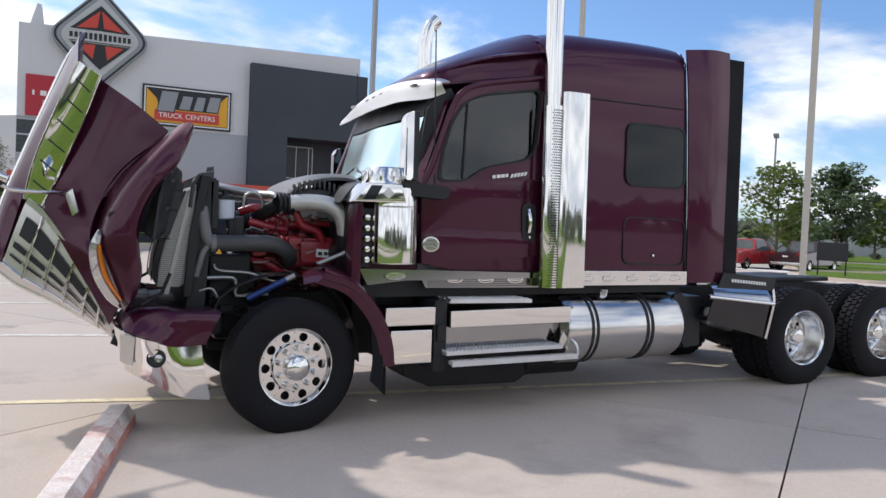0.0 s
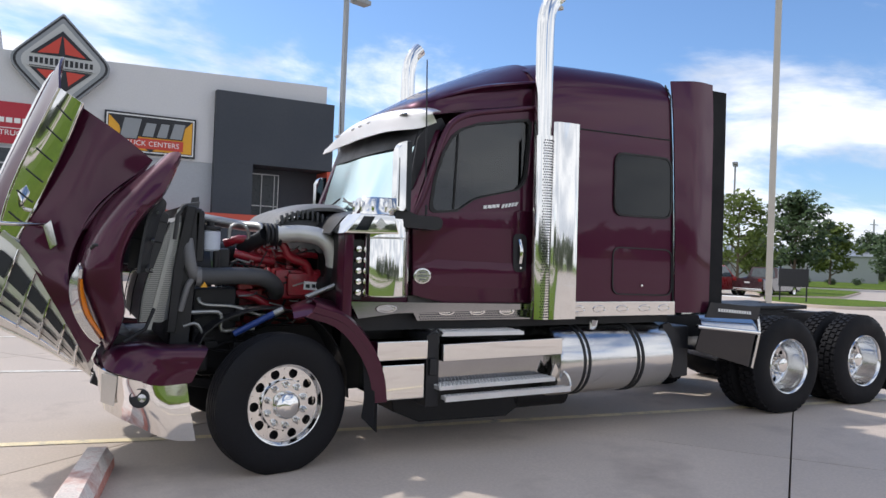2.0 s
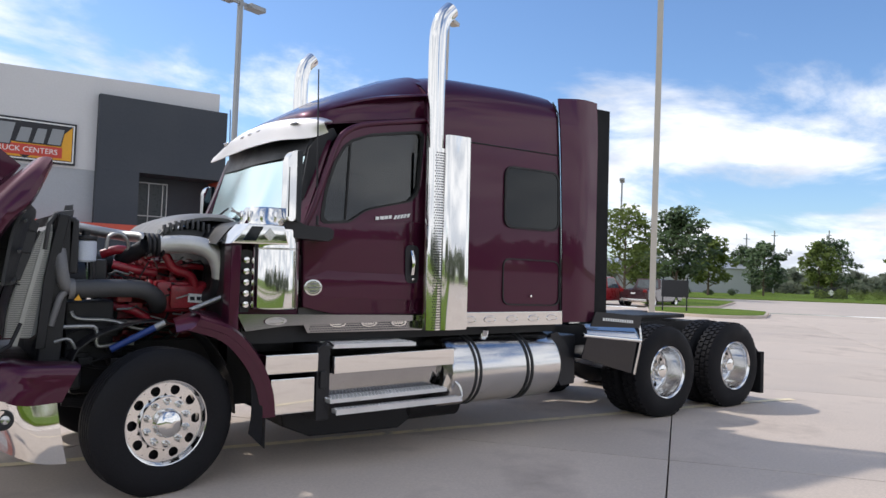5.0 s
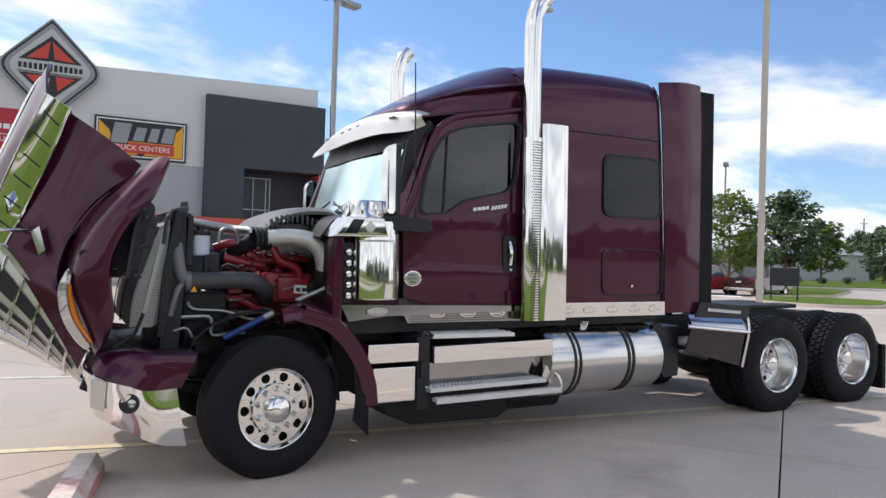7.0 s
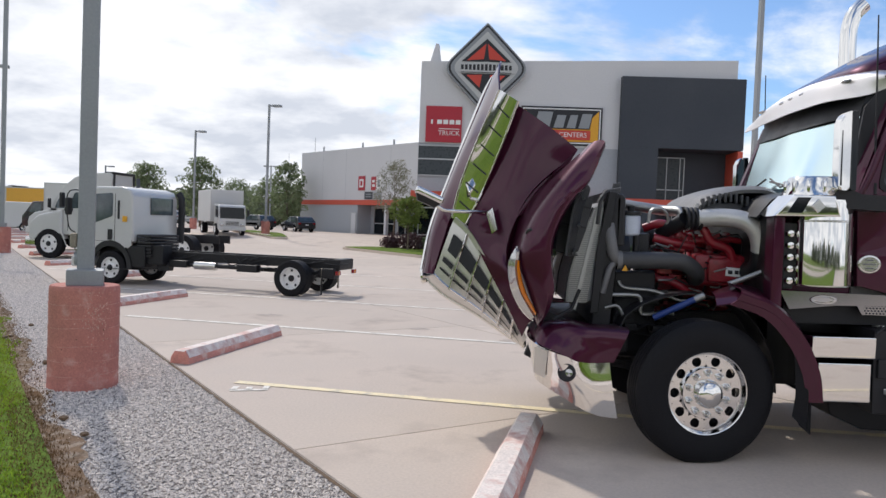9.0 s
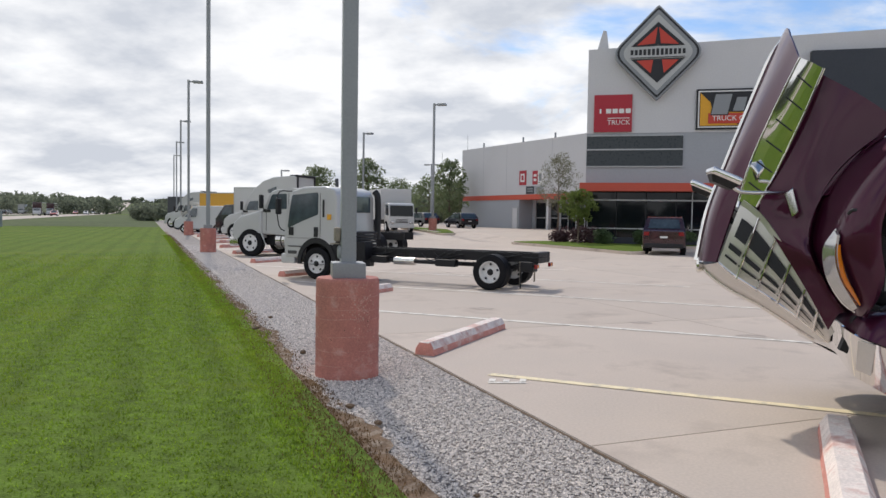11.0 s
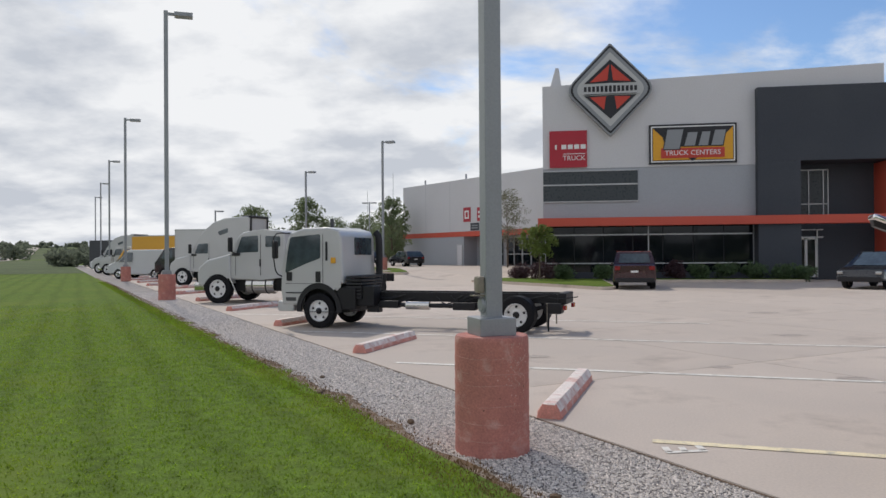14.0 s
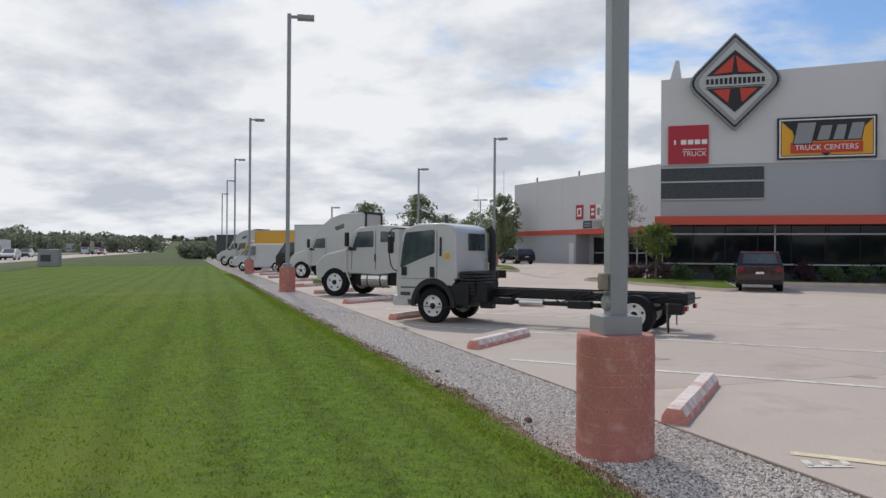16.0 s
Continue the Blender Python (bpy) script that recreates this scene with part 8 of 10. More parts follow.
def clip(bm):
    tube(bm, [(0.70, 6.055, 1.64), (0.715, 6.03, 1.665), (0.745, 6.02, 1.66)], 0.012, 8, smooth=6)
both(clip, "hood_clip", "black_plastic", "", hood)
def liner(bm):
    loft(bm, [[(0.985, 6.10, 1.48), (1.00, 6.10, 1.60), (1.04, 6.10, 1.85), (1.12, 6.10, 2.02)],
              [(1.065, 6.44, 1.48), (1.09, 6.44, 1.60), (1.14, 6.44, 1.85), (1.19, 6.44, 2.0)],
              [(1.085, 6.72, 1.48), (1.11, 6.72, 1.60), (1.17, 6.72, 1.82), (1.22, 6.72, 1.96)]], 14, 4)
    thicken(bm, 0.02)
    for k in range(1, 4):
        tube(bm, [(1.02 + 0.03 * k, 6.08, 1.30 + 0.2 * k), (1.10 + 0.03 * k, 6.72, 1.34 + 0.2 * k)], 0.012, 6)
def liner_plate(bm):
    prism(bm, [(0.955, 1.50), (0.97, 1.69), (1.05, 1.90), (1.14, 1.97), (1.235, 1.90), (1.19, 1.68), (1.13, 1.50)], 6.462, 6.478, bev=0.004)
both(liner_plate, "liner_plate", "liner", "charcoal plastic splash plate", hood)
for q0, q1 in (((0.96, 1.50), (1.13, 1.47)), ((0.98, 1.72), (1.19, 1.69)), ((1.05, 1.88), (1.22, 1.84))):
    def plate_rib(bm):
        tube(bm, [(q0[0], 6.462, q0[1]), (q1[0], 6.462, q1[1])], 0.006, 6)
    both(plate_rib, "plate_rib", "black_plastic", "", hood)
both(liner, "hood_liner", "liner", "black plastic inner fender of the hood", hood)
def headlamp(bm):
    loft(bm, [[(0.640, 6.11, 1.53), (0.592, 6.19, 1.40), (0.615, 6.19, 1.22), (0.70, 6.18, 1.07), (0.77, 6.17, 1.0)], [(0.650, 6.065, 1.50), (0.640, 6.075, 1.36), (0.675, 6.09, 1.22), (0.74, 6.10, 1.10), (0.785, 6.12, 1.03)]], 18, 4)
    for v in bm.verts:
        v.co.y -= 0.012
    thicken(bm, 0.02)
hl = both(headlamp, "headlamp", "lens_clear", "swept clear headlamp", hood)
def turn_lamp(bm):
    loft(bm, [[(0.645, 6.045, 1.44), (0.645, 6.055, 1.36), (0.675, 6.07, 1.22), (0.745, 6.08, 1.10), (0.785, 6.10, 1.04)], [(0.652, 6.04, 1.44), (0.660, 6.045, 1.36), (0.698, 6.055, 1.22), (0.758, 6.07, 1.11), (0.79, 6.095, 1.05)]], 14, 2)
    thicken(bm, 0.015)
def lamp_rim(bm):
    tube(bm, [(0.640, 6.10, 1.54), (0.585, 6.17, 1.40), (0.605, 6.175, 1.22), (0.695, 6.165, 1.05), (0.775, 6.15, 0.985)], 0.008, 8, smooth=14)
for h, side in zip(hl, (0, 1)):
    for fn, name, m, lab in ((turn_lamp, "turn_signal", "amber", "amber turn signal strip"), (lamp_rim, "lamp_rim", "chrome", "")):
        bm = bmesh.new()
        fn(bm)
        for v in bm.verts:
            v.co.y = v.co.y if side == 0 else other(v.co.y)
        part(name, bm, m, h, lab)
# grille: chrome surround, dark mesh and bars
GA = [(-0.14, YC, 1.24), (0.05, YC, 1.08), (0.34, YC, 0.92), (0.62, YC, 0.74), (0.75, YC, 0.66)]
GB = [(-0.02, 6.86, 1.27), (0.11, 6.82, 1.16), (0.36, 6.76, 1.00), (0.62, 6.70, 0.80), (0.745, 6.68, 0.69)]
GC = [(0.13, 6.80, 1.72), (0.26, 6.74, 1.60), (0.42, 6.68, 1.35), (0.61, 6.63, 1.01), (0.735, 6.60, 0.75)]
bm = bmesh.new()
mir = lambda c: [(x, other(y), z) for x, y, z in c]
inset = lambda c, d: [(x + d * 0.5, y + d * 0.25, z + d * 0.3) for x, y, z in c]
loft(bm, [inset(c, 0.03) for c in (GC, GB, GA, mir(GB), mir(GC))], 20, 4)
grille = part("grille_backing", bm, "sign_black", hood, "dark backing of the grille")
NG = 41
gc_, gb_, ga_ = smooth_line(GC, NG), smooth_line(GB, NG), smooth_line(GA, NG)
def grille_at(k, t, lift=0.0):
    """A point of the side grille: k along it, t from its upper to its lower edge."""
    k = min(max(k, 0), NG - 1)
    i = min(int(k), NG - 2)
    c = gc_[i].lerp(gc_[i + 1], k - i)
    b = gb_[i].lerp(gb_[i + 1], k - i)
    p = c.lerp(b, t)
    bulge = 4 * t * (1 - t) * 0.012
    return p + Vector((-0.35, -0.80, -0.35)) * (bulge + lift)
def grille_panel(bm):
    loft(bm, [[tuple(grille_at(k, t)) for k in range(0, NG, 4)] for t in (0, 0.2, 0.4, 0.6, 0.8, 1.0)], 24, 2)
    loft(bm, [GC, [(x + 0.02, y - 0.018, z + 0.035) for x, y, z in GC]], 24, 2)
    thicken(bm, 0.008)
gf = both(grille_panel, "grille_panel", "grille_silver", "silver grille panel", hood)
BARS = (6, 13, 20, 27, 33)
SLOTS = [(0.14, 0.46, k0, k1) for k0, k1 in zip((1.5,) + BARS, BARS + (37,))] + [(0.58, 0.67, k0, k1) for k0, k1 in zip((1.0,) + BARS, BARS + (38,))] + [(0.78, 0.82, k0, k1) for k0, k1 in zip((1.0,) + BARS[:-1], BARS)]
for t0, t1, k0, k1 in SLOTS:
    # the row of windows tapers away towards the hinge
    t1 = t0 + (t1 - t0) * (1.0 - 0.012 * k0)
    def slot(bm):
        rows_ = [[tuple(grille_at(k0 + 0.3 + (k1 - k0 - 0.6) * i / 3, t, 0.022)) for i in range(4)] for t in (t0, (t0 + t1) / 2, t1)]
        loft(bm, rows_, 6, 2)
    both(slot, "grille_slot", "sign_black", "", hood)
for k in BARS:
    def bar(bm):
        tube(bm, [tuple(grille_at(k + 1.5 * t, t, 0.028)) for t in (-0.04, 0.25, 0.5, 0.75, 1.0)], 0.0085, 8, smooth=8)
    both(bar, "grille_bar", "chrome", "chrome grille bar", hood)
def lower_lip(bm):
    loft(bm, [GB, [tuple(Vector(q).lerp(Vector(p), 0.5) + Vector((-0.012, 0, -0.012))) for p, q in zip(GA, GB)], GA], 24, 3)
    thicken(bm, 0.006)
both(lower_lip, "grille_lower_lip", "grille_silver", "silver lower lip of the grille", hood)
def edge_rod(bm):
    tube(bm, GB, 0.012, 8, smooth=20)
both(edge_rod, "grille_edge", "chrome", "", hood)
bm = bmesh.new()
tube(bm, [(-0.16, YC, 1.25), (0.05, YC, 1.06), (0.34, YC, 0.90), (0.62, YC, 0.72), (0.75, YC, 0.64)], 0.02, 10, smooth=20)
lathe(bm, [(0.0, -0.02), (0.06, -0.018), (0.075, 0.0), (0.06, 0.03)], (-0.145, YC, 1.23), "x", 20)
part("nose_trim", bm, "chrome", hood, "chrome nose trim")
# hood mirrors on bent tubes
def hood_mirror(bm):
    tube(bm, [(0.415, 6.62, 1.81), (0.39, 6.53, 1.80), (0.27, 6.44, 1.795), (0.10, 6.38, 1.80), (0.05, 6.36, 1.815), (-0.01, 6.34, 1.86)], 0.014, 10, smooth=24)
hm = both(hood_mirror, "hood_mirror_arm", "brushed", "bent mirror arm on the hood", hood)
HEAD = pose(-0.045, 6.32, 1.89, 0, 24, 8)
def hood_mirror_head(bm):
    box(bm, -0.125, 0.11, -0.10, 0.10, -0.005, 0.05, 0.022, HEAD, 3)
def hood_mirror_back(bm):
    prism(bm, rounded([(-0.11, -0.085), (0.10, -0.085), (0.10, 0.085), (-0.11, 0.085)], 0.03, 3), -0.05, -0.004, axis="z")
    for v in bm.verts:
        if v.co.z < -0.03:
            v.co.x, v.co.y = v.co.x * 0.7, v.co.y * 0.7
        v.co = HEAD @ v.co
def hood_mirror_foot(bm):
    prism(bm, [(0.40, 1.79), (0.45, 1.62), (0.50, 1.66), (0.455, 1.84)], 6.55, 6.60, bev=0.012)
for h, side in zip(hm, (0, 1)):
    for fn, name, m, lab in ((hood_mirror_head, "mirror_head", "chrome", "flat chrome hood mirror head"), (hood_mirror_back, "mirror_back", "black_plastic", "black mirror back"), (hood_mirror_foot, "mirror_foot", "brushed", "")):
        bm = bmesh.new()
        fn(bm)
        for v in bm.verts:
            v.co.y = v.co.y if side == 0 else other(v.co.y)
        part(name, bm, m, h, lab)
# hinge
def hinge(bm):
    prism(bm, [(0.72, 0.70), (0.80, 0.66), (0.98, 0.82), (1.05, 0.98), (0.90, 1.04), (0.80, 0.92)], 6.30, 6.38, bev=0.01)
    tube(bm, [(0.92, 6.15, 1.0), (1.06, 6.2, 1.08), (1.12, 6.24, 1.22)], 0.014, 8)
both(hinge, "hood_hinge", "frame_black", "black hood hinge")


# ---- parked vehicles ----
def set_down(x, y, angle):
    """A frame for a vehicle: its nose at x, y, its length running along the angle, its near side towards -v."""
    return pose(x, y, gz(x, y), 0, 0, angle)


def small_wheel(parent, u, v, r, w, rim="sign_white", dual=False):
    bm = bmesh.new()
    lathe(bm, [(r * 0.61, 0.02), (r * 0.66, 0.0), (r * 0.9, 0.0), (r, 0.03), (r, w - 0.03), (r * 0.9, w), (r * 0.66, w), (r * 0.61, w - 0.02)], (u, v, r), "y", 32)
    t = part("wheel", bm, "rubber", parent, "black tyre on a plain disc wheel")
    bm = bmesh.new()
    d = 0.10 if dual else 0.03
    lathe(bm, [(r * 0.62, 0.015), (r * 0.59, 0.005), (r * 0.54, 0.03 + d), (r * 0.30, 0.02 + d), (r * 0.20, d - 0.02), (0.0, d - 0.03)], (u, v, r), "y", 28)
    lathe(bm, [(r * 0.62, w - 0.015), (r * 0.3, w - 0.04), (0.0, w - 0.02)], (u, v, r), "y", 20)
    part("rim", bm, rim, t)
    for k in range(5):
        bm = bmesh.new()
        a = 2 * math.pi * k / 5 + 0.3
        lathe(bm, [(r * 0.075, 0.020 + d * 0.75), (0.0, 0.018 + d * 0.75)], (u + r * 0.44 * math.cos(a), v, r + r * 0.44 * math.sin(a)), "y", 8)
        part("rim_hole", bm, "sign_black", t, smooth=0)
    bm = bmesh.new()
    lathe(bm, [(r * 0.20, d), (r * 0.17, d - 0.04), (r * 0.10, d - 0.055), (0.0, d - 0.06)], (u, v, r), "y", 16)
    part("hub", bm, "frame_black", t, "dark wheel hub")


def body(name, parent, outline, v0, v1, material, label="", bev=0.05):
    bm = bmesh.new()
    prism(bm, outline, v0, v1, bev=bev)
    return part(name, bm, material, parent, label, smooth=50)


def side_panes(parent, polys, v0, v1, material="cab_pane"):
    for q in polys:
        for a, b in ((v0 - 0.008, v0 + 0.004), (v1 - 0.004, v1 + 0.008)):
            bm = bmesh.new()
            prism(bm, rounded(q, 0.05, 3), a, b)
            part("side_window", bm, material, parent, smooth=0)


def arch(u, r, n=8, z0=0.0):
    return [(u + r * math.cos(math.pi - math.pi * k / n), z0 + r * math.sin(math.pi * k / n)) for k in range(n + 1)]


# white cab-over chassis
npr = thing("chassis_cab_truck", (0, 0, 0), "white cab-over truck with a bare black chassis frame", "truck", m=set_down(-9.03, 17.18, -11) @ Matrix.Diagonal((1, 0.86, 1, 1)))
cab = body("cab", npr, [(0.02, 0.50), (0.0, 0.85), (0.01, 1.15), (0.07, 1.62), (0.15, 2.0), (0.24, 2.13), (0.55, 2.23), (1.20, 2.24), (1.44, 2.17), (1.52, 2.0), (1.55, 1.00), (1.46, 0.98), (1.42, 0.80), (1.36, 0.88), (1.2, 0.97), (0.95, 1.0), (0.70, 0.95), (0.50, 0.78), (0.45, 0.50)], 0.0, 1.98, "cab_white", "white cab-over cab", 0.06)
side_panes(npr, [[(0.10, 1.22), (0.17, 1.70), (0.24, 2.03), (1.0, 2.09), (1.0, 1.56), (0.60, 1.42)]], 0.0, 1.98)
bm = bmesh.new()
prism(bm, [(0.010, 1.18), (0.068, 1.64), (0.148, 2.0), (0.136, 2.005), (0.056, 1.645), (-0.002, 1.185)], 0.12, 1.86)
part("windscreen", bm, "cab_pane", npr, smooth=0)
for nm, u0, u1, z0, z1, m in (("door_handle", 0.88, 1.0, 1.02, 1.26, "black_plastic"), ("door_vent", 1.13, 1.18, 1.5, 1.92, "black_plastic"), ("door_corner", 0.14, 0.28, 1.05, 1.25, "black_plastic"), ("yellow_label", 1.26, 1.38, 1.44, 1.57, "sign_yellow"), ("fleet_bar", 0.12, 0.55, 0.77, 0.80, "grey_plastic"), ("model_bar", 0.12, 0.38, 0.60, 0.68, "grey_plastic")):
    bm = bmesh.new()
    box(bm, u0, u1, -0.02, 0.0, z0, z1, 0.006)
    part(nm, bm, m, npr)
bm = bmesh.new()
box(bm, -0.12, 0.30, 0.02, 1.96, 0.36, 0.60, 0.04)
part("bumper", bm, "cab_white", npr, "white bumper")
bm = bmesh.new()
tube(bm, [(0.05, -0.05, 1.15), (-0.08, -0.14, 1.3), (-0.10, -0.16, 2.05), (0.25, -0.02, 2.12)], 0.015, 8, smooth=14)
box(bm, -0.12, -0.02, -0.25, -0.08, 1.55, 1.95, 0.03)
part("mirror", bm, "black_plastic", npr, "black door mirror on a bracket")
bm = bmesh.new()
tube(bm, [(0.45, 1.9, 2.1), (0.40, 1.95, 2.3), (0.36, 2.0, 2.5)], 0.05, 10)
part("snorkel", bm, "grey_plastic", npr)
bm = bmesh.new()
box(bm, 1.525, 1.560, 0.72, 1.70, 1.62, 2.02, 0.012)
part("rear_window", bm, "cab_pane", npr, "dark rear cab window")
bm = bmesh.new()
tube(bm, [(1.66, 1.92, 0.95), (1.66, 1.94, 1.6), (1.64, 1.94, 2.05), (1.56, 1.94, 2.16)], 0.085, 12, smooth=12)
part("air_intake_duct", bm, "black_plastic", npr, "black air intake duct")
for k in range(7):
    bm = bmesh.new()
    box(bm, 1.60, 1.98, 0.06, 1.30, 0.66 + 0.075 * k, 0.715 + 0.075 * k, 0.012)
    part("air_box_rib", bm, "black_plastic", npr)
bm = bmesh.new()
box(bm, 0.42, 1.60, 0.28, 1.70, 0.34, 0.98, 0.02)
part("underbody", bm, "frame_black", npr)
for v in (-0.006, 1.93):
    bm = bmesh.new()
    ring_plate(bm, [(0.95 + 0.56 * math.cos(a), 0.41 + 0.60 * math.sin(a)) for a in [math.pi * k / 14 for k in range(15)]] + [(0.39, 0.36), (1.51, 0.36)], [(0.95 + 0.45 * math.cos(a), 0.41 + 0.47 * math.sin(a)) for a in [math.pi * k / 14 for k in range(15)]] + [(0.50, 0.37), (1.40, 0.37)], v, v + 0.05)
    part("wheel_arch", bm, "black_plastic", npr, "black wheel-arch flare")
for u0, u1, z0, z1 in ((1.055, 1.063, 0.98, 2.08), (0.10, 1.06, 0.985, 0.993)):
    bm = bmesh.new()
    box(bm, u0, u1, -0.008, 0.0, z0, z1)
    part("door_seam", bm, "seal", npr, smooth=0)
for v in (0.55, 1.33):
    bm = bmesh.new()
    box(bm, 1.3, 6.32, v, v + 0.09, 0.60, 0.80)
    part("frame_rail", bm, "frame_black", npr, smooth=0)
for u in (2.4, 3.4, 4.4, 5.2, 6.0, 6.22):
    bm = bmesh.new()
    box(bm, u, u + 0.09, 0.6, 1.36, 0.63, 0.77)
    part("cross_member", bm, "frame_black", npr, smooth=0)
bm = bmesh.new()
box(bm, 1.40, 2.25, 0.12, 0.55, 0.50, 0.95, 0.03)
box(bm, 1.38, 1.85, 0.02, 0.5, 0.42, 0.90, 0.03)
part("engine_side_tank", bm, "frame_black", npr)
bm = bmesh.new()
lathe(bm, [(0.0, 2.9), (0.09, 2.91), (0.09, 3.45), (0.0, 3.46)], (0, 0.42, 0.52), "x", 18)
part("muffler", bm, "brushed", npr, "bright muffler can")
bm = bmesh.new()
tube(bm, [(2.2, 0.45, 0.55), (2.9, 0.42, 0.52)], 0.04, 10)
tube(bm, [(3.45, 0.42, 0.52), (4.6, 0.45, 0.52)], 0.04, 10)
tube(bm, [(2.2, 0.95, 0.5), (5.4, 0.95, 0.48)], 0.05, 10)
part("exhaust_pipe", bm, "frame_black", npr)
bm = bmesh.new()
box(bm, 5.95, 6.3, 0.35, 0.75, 0.40, 0.62, 0.03)
box(bm, 6.2, 6.38, 0.5, 1.45, 0.58, 0.82, 0.03)
tube(bm, [(6.05, 0.3, 0.42), (6.05, 0.28, 0.05)], 0.02, 6)
part("tail_gear", bm, "frame_black", npr)
for v in (0.30, 1.40):
    bm = bmesh.new()
    box(bm, 6.33, 6.39, v + 0.04, v + 0.26, 0.48, 0.57, 0.01)
    lamp_ = part("tail_lamp", bm, "tail_red", npr, "red and amber tail lamp")
    bm = bmesh.new()
    box(bm, 6.325, 6.395, v + 0.11, v + 0.19, 0.485, 0.565, 0.008)
    part("turn_lens", bm, "amber", lamp_)
    bm = bmesh.new()
    box(bm, 6.0, 6.02, v + 0.05, v + 0.12, 0.12, 0.62)
    part("mud_flap_bracket", bm, "weathered", npr, "thin hanging bracket")
    for k in range(3):
        bm = bmesh.new()
        tube(bm, [(4.85, v + 0.22, 0.56 - 0.02 * k), (5.43, v + 0.22, 0.44 - 0.03 * k), (6.0, v + 0.22, 0.58 - 0.02 * k)], 0.016, 6, smooth=8)
        part("leaf_spring", bm, "frame_black", npr)
bm = bmesh.new()
lathe(bm, [(0.0, 0.70), (0.12, 0.72), (0.19, 0.84), (0.20, 0.95), (0.19, 1.06), (0.12, 1.18), (0.0, 1.2)], (5.43, 0, 0.40), "y", 18)
part("differential", bm, "frame_black", npr)
for u0, u1, z0, z1, m_ in ((2.3, 2.75, 0.46, 0.62, "frame_black"), (4.0, 4.5, 0.44, 0.60, "frame_black"), (2.0, 2.3, 0.36, 0.55, "black_plastic")):
    bm = bmesh.new()
    box(bm, u0, u1, 0.30, 0.54, z0, z1, 0.02)
    part("chassis_box", bm, m_, npr)
rnd = random.Random(77)
for k in range(16):
    bm = bmesh.new()
    u_ = rnd.uniform(1.6, 6.1)
    tube(bm, [(u_, 0.50, rnd.uniform(0.56, 0.78)), (u_ + 0.25, 0.47, rnd.uniform(0.54, 0.76)), (u_ + 0.6, 0.50, rnd.uniform(0.58, 0.78))], 0.012, 6, smooth=8)
    part("chassis_hose", bm, "black_plastic", npr)
for v in (0.0, 1.72):
    small_wheel(npr, 0.95, v, 0.385, 0.22)
    small_wheel(npr, 5.43, v if v else -0.02, 0.385, 0.42, dual=True)
bm = bmesh.new()
tube(bm, [(5.43, 0.2, 0.385), (5.43, 1.8, 0.385)], 0.07, 10)
tube(bm, [(0.95, 0.2, 0.41), (0.95, 1.8, 0.41)], 0.06, 10)
part("axle_beam", bm, "frame_black", npr)


